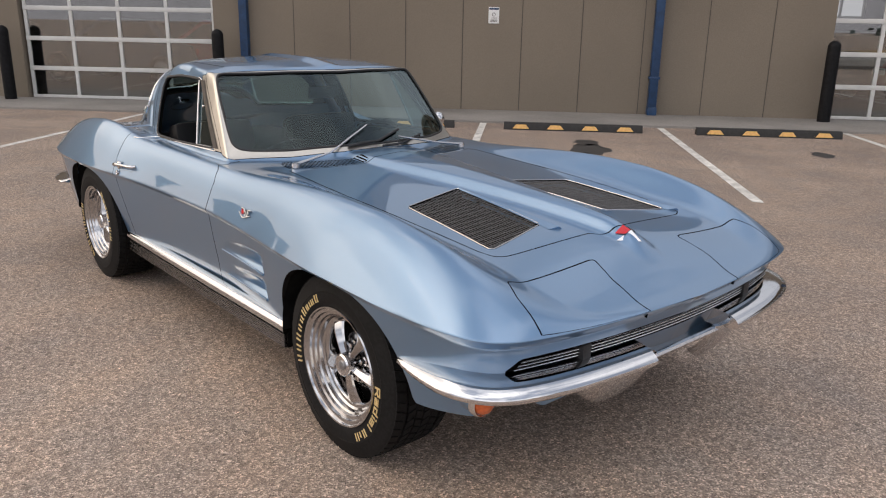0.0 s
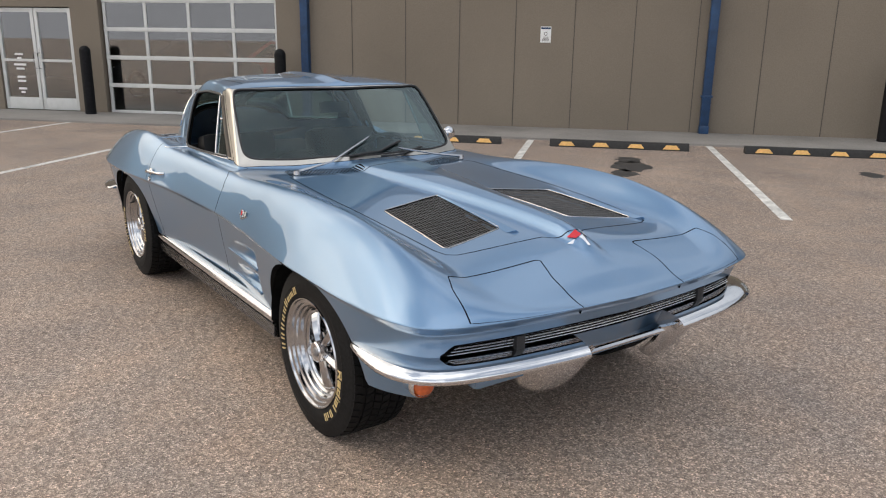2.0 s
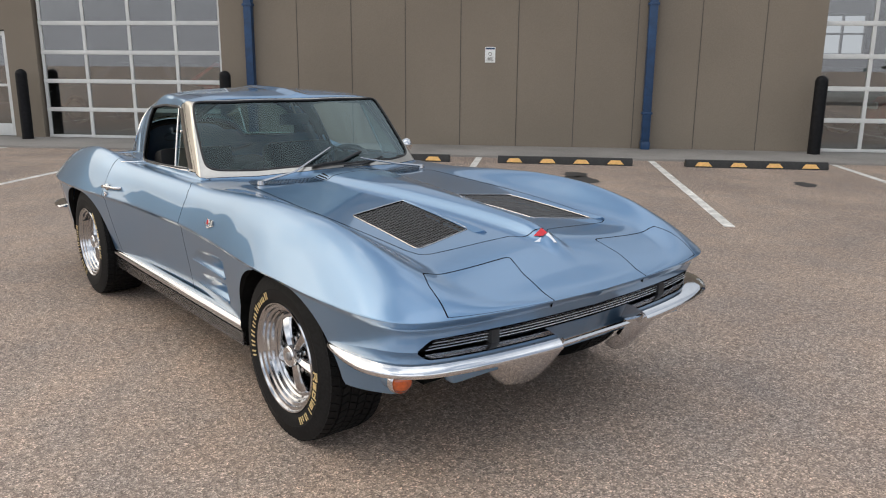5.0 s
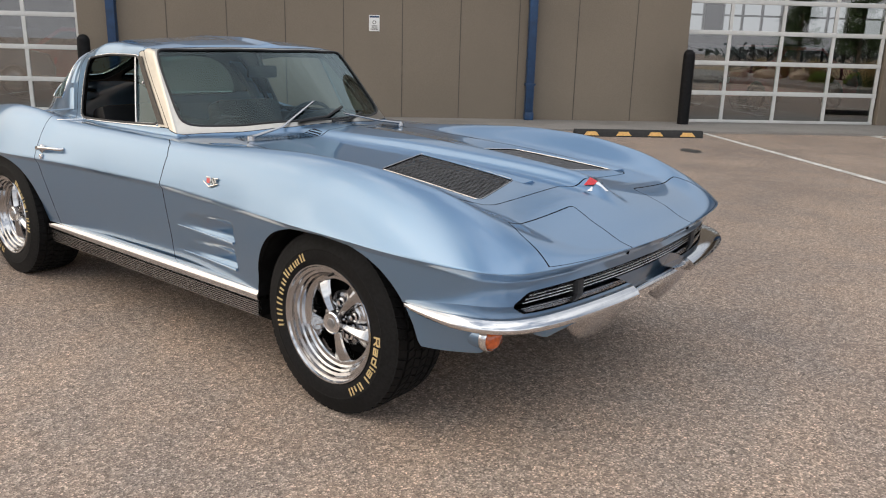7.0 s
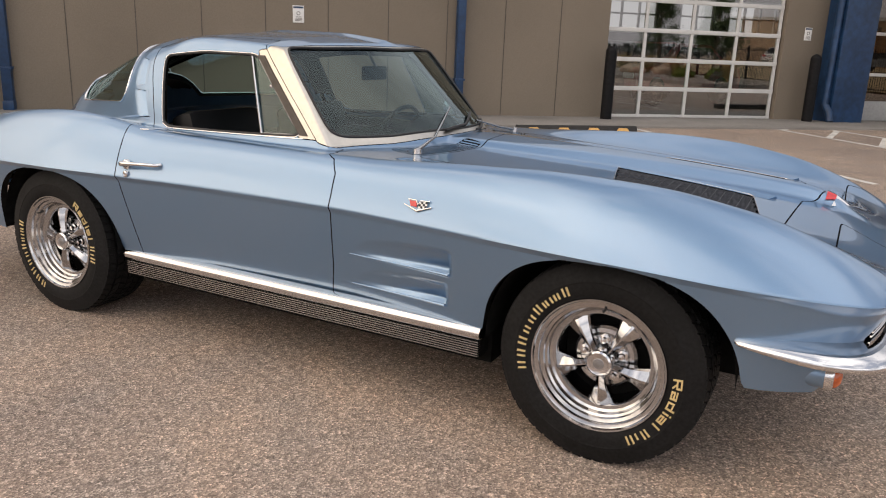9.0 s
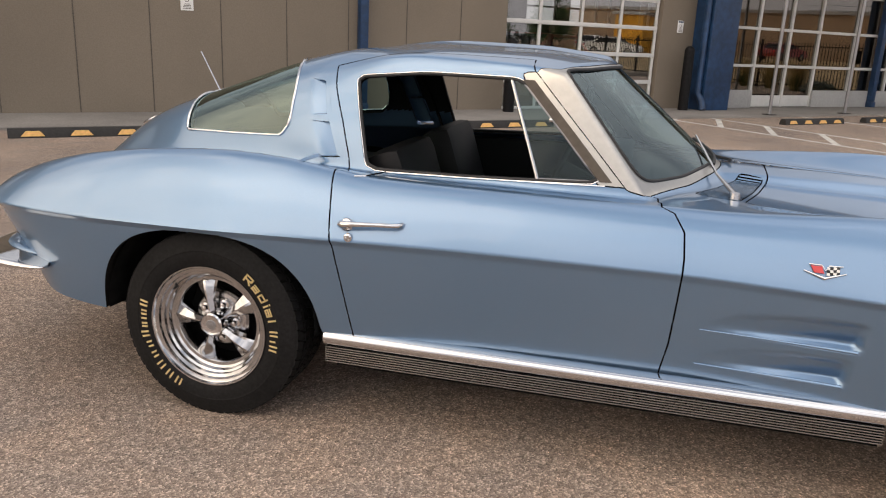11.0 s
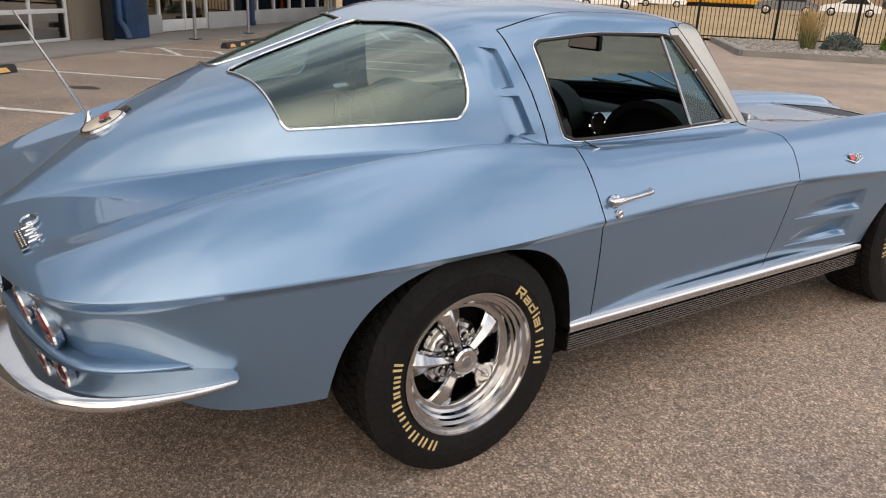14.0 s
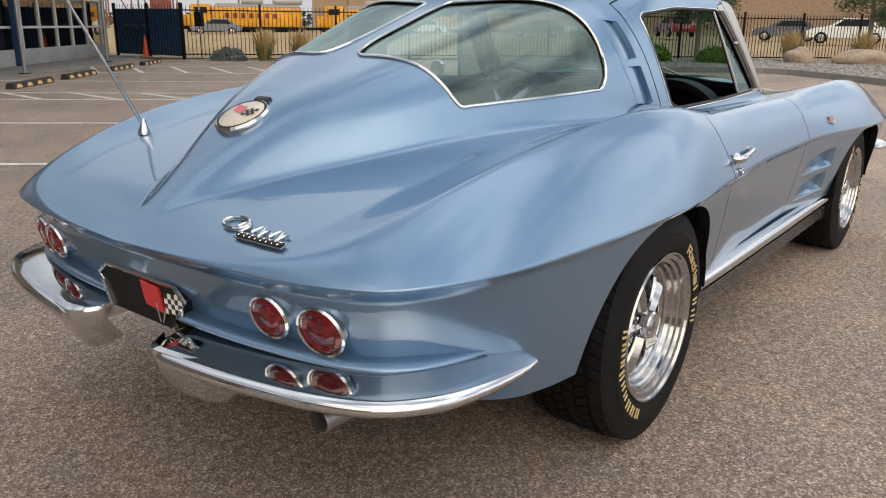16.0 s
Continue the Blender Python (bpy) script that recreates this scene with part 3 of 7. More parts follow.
# ---------------------------------------------------------------- the car: x to its nose, y to its left, origin on the ground amid the axles


def curve_through(pts):
    """Monotone cubic through (x, y) pairs, as a function of arrays."""
    xs = np.array([p[0] for p in pts], float)
    ys = np.array([p[1] for p in pts], float)
    h = np.diff(xs)
    dl = np.diff(ys) / h
    m = np.zeros(len(xs))
    for i in range(1, len(xs) - 1):
        if dl[i - 1] * dl[i] > 0:
            w1, w2 = 2 * h[i] + h[i - 1], h[i] + 2 * h[i - 1]
            m[i] = (w1 + w2) / (w1 / dl[i - 1] + w2 / dl[i])
    m[0], m[-1] = dl[0], dl[-1]

    def f(x):
        x = np.clip(np.asarray(x, float), xs[0], xs[-1])
        i = np.clip(np.searchsorted(xs, x) - 1, 0, len(xs) - 2)
        t = (x - xs[i]) / h[i]
        return (ys[i] * (1 + 2 * t) * (1 - t) ** 2 + m[i] * h[i] * t * (1 - t) ** 2 + ys[i + 1] * t * t * (3 - 2 * t) + m[i + 1] * h[i] * t * t * (t - 1))

    return f


# plan of the waist crease, nose to tail
OUTLINE = [(2.08, 0), (2.07, 0.22), (2.05, 0.44), (2.02, 0.62), (1.99, 0.715), (1.94, 0.782), (1.85, 0.826), (1.7, 0.85), (1.5, 0.863), (1.245, 0.866), (0.9, 0.843), (0.6, 0.816), (0.23, 0.80),
           (-0.3, 0.806), (-0.85, 0.842), (-1.245, 0.866), (-1.6, 0.856), (-1.9, 0.818), (-2.1, 0.757), (-2.22, 0.668), (-2.285, 0.5), (-2.32, 0.25), (-2.33, 0)]
chord = np.concatenate([[0], np.cumsum([math.dist(a, b) for a, b in zip(OUTLINE, OUTLINE[1:])])])
out_x = curve_through(list(zip(chord, [p[0] for p in OUTLINE])))
out_y = curve_through(list(zip(chord, [p[1] for p in OUTLINE])))
NS = 560
so = np.linspace(0, chord[-1], NS)
PX, PY = out_x(so), out_y(so)
PY[0] = PY[-1] = 0.0
half_width = lambda x: np.interp(x, PX[::-1], PY[::-1])

crease_z = curve_through([(-2.33, 0.652), (-1.7, 0.665), (-0.85, 0.675), (0.23, 0.677), (0.66, 0.67), (1.25, 0.662), (1.6, 0.65), (1.9, 0.642), (2.08, 0.635)])
centre_z = curve_through([(-2.33, 0.652), (-2.25, 0.69), (-2.1, 0.742), (-1.9, 0.79), (-1.5, 0.84), (-0.95, 0.85), (0.0, 0.86), (0.3, 0.868), (0.7, 0.85), (1.1, 0.826), (1.5, 0.797), (1.78, 0.762), (1.95, 0.696), (2.03, 0.652), (2.08, 0.635)])
valley_z = curve_through([(-2.33, 0.652), (-2.25, 0.688), (-2.1, 0.738), (-1.9, 0.785), (-1.6, 0.835), (-1.2, 0.853), (-0.95, 0.85), (0.0, 0.855), (0.3, 0.848), (0.7, 0.826), (1.1, 0.804), (1.5, 0.77), (1.78, 0.735), (1.95, 0.684), (2.03, 0.65), (2.08, 0.635)])
crown_z = curve_through([(-2.33, 0.652), (-2.25, 0.69), (-2.1, 0.752), (-1.9, 0.816), (-1.74, 0.852), (-1.43, 0.893), (-1.2, 0.906), (-1.0, 0.897), (-0.84, 0.876), (-0.68, 0.858), (-0.3, 0.852), (0.3, 0.847), (0.8, 0.871), (1.05, 0.879), (1.3, 0.871), (1.6, 0.828), (1.8, 0.765), (1.95, 0.695), (2.03, 0.652), (2.08, 0.635)])
crown_w = curve_through([(-2.33, 0.80), (-1.9, 0.80), (-1.2, 0.815), (-0.7, 0.85), (0.2, 0.86), (0.8, 0.83), (1.3, 0.80), (1.7, 0.79), (2.08, 0.80)])
roof_z = curve_through([(-2.33, 0.60), (-2.25, 0.672), (-2.13, 0.772), (-1.95, 0.893), (-1.85, 0.946), (-1.62, 1.032), (-1.4, 1.108), (-1.147, 1.190), (-0.9, 1.244), (-0.6, 1.274), (-0.3, 1.270), (-0.1, 1.25), (0.4, 1.16)])
roof_y = curve_through([(-2.33, 0.04), (-2.2, 0.10), (-1.95, 0.24), (-1.58, 0.422), (-1.12, 0.562), (-0.92, 0.603), (-0.4, 0.634), (0.0, 0.634), (0.4, 0.61)])
roof_b = curve_through([(-2.33, 0.5), (-2.0, 0.62), (-1.6, 0.70), (0.4, 0.70)])
bulge_w = curve_through([(0.2, 0.20), (0.6, 0.165), (1.1, 0.10), (1.6, 0.055), (1.8, 0.045), (2.0, 0.05)])
bulge_h = curve_through([(0.2, 0.0), (0.45, 0.02), (1.2, 0.03), (1.7, 0.03), (1.80, 0.020), (1.87, 0.005), (1.94, 0.0), (2.0, 0.0)])


def smooth_max(a, b, k):
    h = np.clip(0.5 + 0.5 * (a - b) / k, 0, 1)
    return b + (a - b) * h + k * h * (1 - h)


def top_height(x, y):
    """Height of the upper skin, for arrays x and y >= 0."""
    x, y = np.broadcast_arrays(np.asarray(x, float), np.abs(np.asarray(y, float)))
    hw = np.maximum(half_width(x), 1e-6)
    w = np.clip(y / hw, 0, 1)
    zc, zv, zr, ze, wc = centre_z(x), valley_z(x), crown_z(x), crease_z(x), crown_w(x)
    wv = 0.62
    t1 = np.clip(w / wv, 0, 1)
    a = zc + (zv - zc) * t1 * t1 * (3 - 2 * t1)
    t2 = np.clip((w - wv) / (wc - wv), 0, 1)
    sharp = np.interp(x, [-2.25, -2.0, -1.4, -0.75, -0.4, 0.6, 1.0, 1.7, 1.9], [0.2, 0.7, 0.85, 0.75, 0.0, 0.0, 0.4, 0.4, 0.0])
    b = zv + (zr - zv) * (t2 * t2 * (3 - 2 * t2) * (1 - sharp) + t2 ** 1.7 * sharp)
    t3 = np.clip((w - wc) / (1 - wc), 0, 1)
    c = ze + (zr - ze) * (1 - t3 ** (1.9 - 0.35 * sharp))
    z = np.where(w < wv, a, np.where(w < wc, b, c))
    bw = bulge_w(x)
    tb = np.clip((bw + 0.02 - y) / 0.05, 0, 1)
    z = z + np.where((x > 0.2) & (x < 2.05), bulge_h(x) * tb * tb * (3 - 2 * tb) + 0.012 * bulge_h(x) / 0.03 * np.clip(1 - y / np.maximum(bw, 0.01), 0, 1), 0)
    yb, zb, zt = roof_y(x), roof_b(x), roof_z(x)
    r = np.clip(y / yb, 0, 1)
    g = np.where(y < yb, zb + (zt - zb) * np.maximum(1 - r ** np.interp(x, [-2.2, -1.7, -1.3, -1.0], [2.6, 4.0, 5.0, 5.8]), 0) ** 0.55, zb - 4 * (y - yb))
    # over the doors: a shallow crown meeting flat, leaning flanks
    crown = zt - 0.006 - 0.13 * y * y - 0.05 * np.maximum(y - 0.40, 0) + 0.012 * np.clip(1 - y / 0.075, 0, 1) ** 1.3
    ys = np.interp(x, [-0.9, -0.78, -0.45, -0.1, 0.06, 0.4], [0.592, 0.609, 0.633, 0.638, 0.634, 0.62])
    lean = np.interp(x, [-0.8, -0.45, -0.32, -0.2, 0.1], [0.30, 0.298, 0.276, 0.248, 0.243])
    flank = 0.871 + (ys - y) / lean - np.interp(x, [-0.5, -0.3], [0.9, 0.0]) * np.maximum(ys - 0.07 - y, 0)
    cab = -smooth_max(-crown, -flank, 0.035)
    kb = np.clip((x + 0.98) / 0.3, 0, 1)
    kb = kb * kb * (3 - 2 * kb)
    g = g * (1 - kb) + cab * kb
    q = np.minimum((y / 0.6) ** 2, 1.3)
    ws = 0.872 + (0.85 + 0.28 * q) * (0.395 - 0.376 * q + 0.106 * q * q - x)
    g = -smooth_max(-g, -ws, 0.016)
    k = np.interp(x, [-2.3, -1.9, -1.2, -0.9, 0.2], [0.03, 0.08, 0.08, 0.03, 0.02])
    return smooth_max(z, g, k)


def arch(x, c, hw, top, low=0.26):
    t = np.clip(np.abs(x - c) / hw, 0, 1)
    return np.where(np.abs(x - c) < hw, low + (top - low) * (1 - t ** 2.6) ** (1 / 2.4), 0)


FRONT_AXLE, REAR_AXLE, HUB = 1.2446, -1.2446, 0.322
low_z = curve_through([(-2.33, 0.43), (-2.2, 0.405), (-2.08, 0.385), (-1.95, 0.345), (-1.66, 0.322), (-0.86, 0.335), (0.86, 0.335), (1.66, 0.352), (1.86, 0.352), (1.93, 0.40), (1.97, 0.44), (2.08, 0.445)])


def bottom_edge(x):
    return np.maximum(low_z(x), np.maximum(arch(x, 1.250, 0.414, 0.652), arch(x, -1.256, 0.410, 0.656)))


def lower_inset(x, z):
    """How far the skin lies inside the crease, below it."""
    t = np.clip((crease_z(x) - z) / 0.32, 0, 1.2)
    side = 0.012 * np.clip(t / 0.06, 0, 1) + 0.052 * t ** 1.2
    ends = 0.02 * np.clip(t / 0.1, 0, 1) + 0.13 * t ** 1.1
    k = np.clip((np.abs(x + 0.1) - 1.75) / 0.35, 0, 1)
    k = k * k * (3 - 2 * k)
    return side * (1 - k) + ends * k


NU, NL = 124, 38
rows = []
tx, ty = np.gradient(PX), np.gradient(PY)
ln = np.hypot(tx, ty)
nx, ny = -ty / ln * -1, tx / ln * -1
nx[0], ny[0], nx[-1], ny[-1] = 1, 0, -1, 0
for i in range(NS):
    x, yE = PX[i], PY[i]
    yy = yE * (1 - (1 - np.linspace(0, 1, 700)) ** 1.6)
    zz = top_height(np.full(700, x), yy)
    zz[-1] = crease_z(x)
    arc = np.concatenate([[0], np.cumsum(np.hypot(np.diff(yy), np.diff(zz)))])
    want = np.linspace(0, 1, NU) * max(arc[-1], 1e-9)
    ry, rz = np.interp(want, arc, yy), np.interp(want, arc, zz)
    up = np.stack([np.full(NU, x), ry, rz], 1)
    ze, zb = float(crease_z(x)), float(bottom_edge(x))
    lz = ze + (zb - ze) * np.linspace(0, 1, NL + 1)[1:] ** 1.25
    ins = lower_inset(np.full(NL, x), lz)
    lo = np.stack([x - nx[i] * ins, np.maximum(yE - ny[i] * ins, 0), lz], 1)
    rows.append(np.concatenate([up, lo]))
GRID = np.array(rows)
left = GRID
right = GRID * np.array([1, -1, 1])
# columns run from the right sill over the roof to the left sill
FULL = np.concatenate([right[:, ::-1], left[:, 1:]], axis=1)
NJ = FULL.shape[1]
SK = FULL.reshape(-1, 3).copy()
ii, jj = np.meshgrid(np.arange(NS - 1), np.arange(NJ - 1), indexing="ij")
QUADS = np.stack([ii * NJ + jj, ii * NJ + jj + 1, (ii + 1) * NJ + jj + 1, (ii + 1) * NJ + jj], -1).reshape(-1, 4)
UPPER = ((jj >= NL) & (jj < NJ - 1 - NL)).reshape(-1)
LIPLESS = ((jj >= NL + 5) & (jj < NJ - 6 - NL)).reshape(-1)


def inside(poly, p):
    """Which of the points p lie inside the closed outline."""
    res = np.zeros(len(p), bool)
    n = len(poly)
    for k in range(n):
        (x0, y0), (x1, y1) = poly[k], poly[(k + 1) % n]
        hit = ((y0 > p[:, 1]) != (y1 > p[:, 1]))
        xi = (x1 - x0) * (p[:, 1] - y0) / ((y1 - y0) if y1 != y0 else 1e-12) + x0
        res ^= hit & (p[:, 0] < xi)
    return res


def rounded(poly, n=6, cut=0.25):
    """The outline with its corners cut round."""
    for _ in range(3):
        res = []
        for (a, b), (c, d_) in zip(poly, poly[1:] + poly[:1]):
            res += [(a + (c - a) * cut, b + (d_ - b) * cut), (c + (a - c) * cut, d_ + (b - d_) * cut)]
        poly = res
    return poly


def nearest_on(poly, p):
    a = np.array(poly)
    b = np.roll(a, -1, 0)
    ab = b - a
    t = np.clip(((p[:, None] - a) * ab).sum(2) / np.maximum((ab ** 2).sum(1), 1e-12), 0, 1)
    q = a + t[..., None] * ab
    k = ((q - p[:, None]) ** 2).sum(2).argmin(1)
    return q[np.arange(len(p)), k]


GILLS = [[(-1.030, 1.143), (-0.957, 1.138), (-0.925, 1.019), (-0.998, 1.013)], [(-0.994, 1.009), (-0.915, 1.010), (-0.873, 0.8935), (-0.950, 0.8885)]]
SCOOPS = [[(0.30, 0.518), (0.40, 0.575), (0.55, 0.594), (0.725, 0.600), (0.737, 0.59), (0.729, 0.52), (0.72, 0.512), (0.50, 0.514)], [(0.30, 0.404), (0.40, 0.462), (0.55, 0.480), (0.705, 0.486), (0.717, 0.477), (0.709, 0.406), (0.70, 0.398), (0.50, 0.400)]]


def hollow(poly, depth, ramp, soft):
    """Presses a soft-edged hollow into both flanks; ramp gives the share of the depth at (x, z)."""
    p = SK[:, [0, 2]]
    near = np.abs(SK[:, 1]) > 0.4
    idx = np.where(near & inside(poly, p))[0]
    q = p[idx]
    dist = np.linalg.norm(nearest_on(poly, q) - q, axis=1)
    k = np.clip(dist / soft, 0, 1)
    SK[idx, 1] -= np.sign(SK[idx, 1]) * depth * k * k * (3 - 2 * k) * ramp(q[:, 0], q[:, 1])


for p_ in SCOOPS:
    hollow(p_, 0.026, lambda x, z: np.clip((x - 0.30) / 0.36, 0, 1) * np.clip(1.25 - (z - min(q[1] for q in p_)) / 0.085, 0, 1), 0.011)


def skin_normals():
    a, b, c, d_ = (SK[QUADS[:, k]] for k in range(4))
    fn = np.cross(c - a, d_ - b)
    vn = np.zeros_like(SK)
    for k in range(4):
        np.add.at(vn, QUADS[:, k], fn)
    return vn / np.maximum(np.linalg.norm(vn, axis=1), 1e-12)[:, None]


NORMAL = skin_normals()
if NORMAL[np.argmax(SK[:, 2])][2] < 0:
    NORMAL *= -1
    QUADS = QUADS[:, ::-1]


REGION = np.zeros(len(QUADS), int)


def cut_region(number, poly, axes, domain, only=None):
    """Marks the skin inside an outline seen along an axis and fits its edge to the outline."""
    cen = SK[QUADS].mean(1)
    ok = domain(cen).copy()
    if only is not None:
        ok &= np.isin(REGION, only)
    sel = ok & inside(poly, cen[:, axes])
    before = np.unique(QUADS[ok & ~sel])
    edge = np.intersect1d(np.unique(QUADS[sel]), before)
    p = SK[edge][:, axes]
    q = nearest_on(poly, p)
    dlt = q - p
    far = np.linalg.norm(dlt, axis=1) > 0.02
    dlt[far] = 0
    third = ({0, 1, 2} - set(axes)).pop()
    nrm = NORMAL[edge]
    den = np.where(np.abs(nrm[:, third]) < 0.15, np.inf, nrm[:, third])
    SK[edge, axes[0]] += dlt[:, 0]
    SK[edge, axes[1]] += dlt[:, 1]
    SK[edge, third] -= (nrm[:, axes[0]] * dlt[:, 0] + nrm[:, axes[1]] * dlt[:, 1]) / den
    REGION[sel] = number
    return sel


DOOR = [(0.206, 0.30), (0.231, 0.452), (0.237, 0.56), (0.241, 0.65), (0.242, 0.72), (0.236, 0.79), (0.205, 0.835), (0.125, 0.860), (0.066, 0.872), (-0.053, 1.0), (-0.158, 1.11), (-0.247, 1.205), (-0.262, 1.235), (-0.268, 1.30),
        (-0.90, 1.30), (-0.935, 1.19), (-0.915, 1.115), (-0.873, 1.01), (-0.838, 0.90), (-0.82, 0.80), (-0.806, 0.70), (-0.779, 0.547), (-0.738, 0.30)]
WINDOW = rounded([(-0.765, 0.866), (-0.40, 0.874), (-0.010, 0.888), (-0.128, 1.02), (-0.276, 1.176), (-0.60, 1.176), (-0.838, 1.152), (-0.806, 1.02)], cut=0.10)
WINDSHIELD = [(0.362, 0.0), (0.339, 0.152), (0.255, 0.359), (0.186, 0.470), (0.132, 0.555), (0.106, 0.583), (0.079, 0.595), (-0.019, 0.577), (-0.09, 0.562), (-0.138, 0.546), (-0.153, 0.528), (-0.141, 0.495), (-0.094, 0.394), (-0.047, 0.253), (-0.015, 0.12), (-0.003, 0.0)]
WINDSHIELD = rounded(WINDSHIELD + [(a, -b) for a, b in WINDSHIELD[-2:0:-1]])


def flank_y(x, z):
    """Half width at which the cabin's flank reaches a height."""
    yy = np.linspace(0.2, 0.62, 1200)
    return float(yy[np.where(top_height(np.full(1200, x), yy) >= z)[0][-1]])


PANE_LOW = [(x, flank_y(x, 0.912 + 0.06 * (x + 1.54))) for x in np.linspace(-1.54, -1.11, 12)]
PANE = rounded([(-1.628, 0.03), (-1.612, 0.20), (-1.592, 0.33), (-1.578, 0.376)] + PANE_LOW + [(-1.078, 0.530), (-1.078, 0.48), (-1.11, 0.36), (-1.155, 0.2), (-1.178, 0.09), (-1.185, 0.03)], cut=0.2)
HOOD = [(0.535, 0.0), (0.528, 0.16), (0.480, 0.33), (0.422, 0.490), (0.445, 0.512), (0.9, 0.525), (1.3, 0.52), (1.6, 0.505), (1.655, 0.49), (1.675, 0.455), (1.685, 0.3), (1.70, 0.1), (1.745, 0.045), (1.765, 0)]
HOOD = HOOD + [(a, -b) for a, b in HOOD[-2:0:-1]]
LID = rounded([(1.828, 0.225), (1.826, 0.60), (1.90, 0.632), (2.25, 0.665), (2.25, 0.44), (2.25, 0.235), (1.93, 0.25)], cut=0.06)
R_DOOR, R_WIN, R_WS, R_PANE, R_HOOD, R_LID, R_GRILLE = 1, 3, 5, 6, 8, 9, 11
for k, sgn in ((0, -1), (1, 1)):
    cut_region(R_DOOR + k, DOOR, [0, 2], lambda c: (c[:, 1] * sgn > 0.30))
    cut_region(0, [(-1.1, sgn * 0.452), (0.1, sgn * 0.452), (0.1, -sgn), (-1.1, -sgn)], [0, 1], lambda c: UPPER & (c[:, 1] * sgn > 0), [R_DOOR + k])
    cut_region(R_WIN + k, WINDOW, [0, 2], lambda c: (c[:, 1] * sgn > 0.35), [R_DOOR + k])
cut_region(R_WS, WINDSHIELD, [0, 1], lambda c: UPPER & (c[:, 2] > 0.80), [0])
for k, sgn in ((0, -1), (1, 1)):
    cut_region(R_PANE + k, [(a, sgn * b) for a, b in PANE], [0, 1], lambda c: UPPER)
cut_region(R_HOOD, HOOD, [0, 1], lambda c: UPPER & (c[:, 2] > 0.6))
for k, sgn in ((0, -1), (1, 1)):
    cut_region(R_LID + k, [(a, sgn * b) for a, b in LID], [0, 1], lambda c: LIPLESS & (c[:, 0] > 1.7))
# polished frame of the windshield
FRAME = [(0.390, 0.0), (0.362, 0.160), (0.276, 0.370), (0.204, 0.485), (0.152, 0.575), (0.110, 0.66), (-0.262, 0.66), (-0.262, 0.548), (-0.175, 0.537), (-0.156, 0.495), (-0.106, 0.394), (-0.059, 0.253), (-0.027, 0.12), (-0.015, 0.0)]
FRAME = rounded(FRAME + [(a, -b) for a, b in FRAME[-2:0:-1]])
R_FRAME, R_GILL, R_VENT = 12, 20, 40
cut_region(R_FRAME, FRAME, [0, 1], lambda c: UPPER & (c[:, 2] > 0.80), [0])
VENT = [(1.064, 0.135), (1.128, 0.415), (1.145, 0.428), (1.60, 0.462), (1.612, 0.452), (1.553, 0.185), (1.535, 0.172), (1.08, 0.128)]
for k, sgn in ((0, -1), (1, 1)):
    cut_region(R_VENT + k, [(a, sgn * b) for a, b in VENT], [0, 1], lambda c: UPPER, [R_HOOD])
COWL = rounded([(0.440, 0.155), (0.355, 0.32), (0.272, 0.450), (0.315, 0.482), (0.404, 0.490), (0.464, 0.33), (0.512, 0.165)], cut=0.06)
R_COWL = 50
for k, sgn in ((0, -1), (1, 1)):
    cut_region(R_COWL + k, [(a, sgn * b) for a, b in COWL], [0, 1], lambda c: UPPER, [0])
for k, sgn in ((0, -1), (1, 1)):
    for j, p_ in enumerate(GILLS):
        cut_region(R_GILL + 2 * k + j, p_, [0, 2], lambda c: UPPER & (c[:, 1] * sgn > 0.35), [0])
PILLAR = [(-0.02, 0.880), (0.085, 0.880), (-0.035, 1.0), (-0.14, 1.11), (-0.23, 1.202), (-0.285, 1.196), (-0.279, 1.18), (-0.143, 1.03)]
R_PILLAR = 60
for k, sgn in ((0, -1), (1, 1)):
    cut_region(R_PILLAR + k, PILLAR, [0, 2], lambda c: (c[:, 1] * sgn > 0.40), [R_DOOR + k])
# mouth of the grille, seen from the front
MOUTH = rounded([(-0.70, 0.520), (0.70, 0.520), (0.665, 0.567), (-0.665, 0.567)], cut=0.06)
cut_region(R_GRILLE, MOUTH, [1, 2], lambda c: ~UPPER & (c[:, 0] > 1.6))


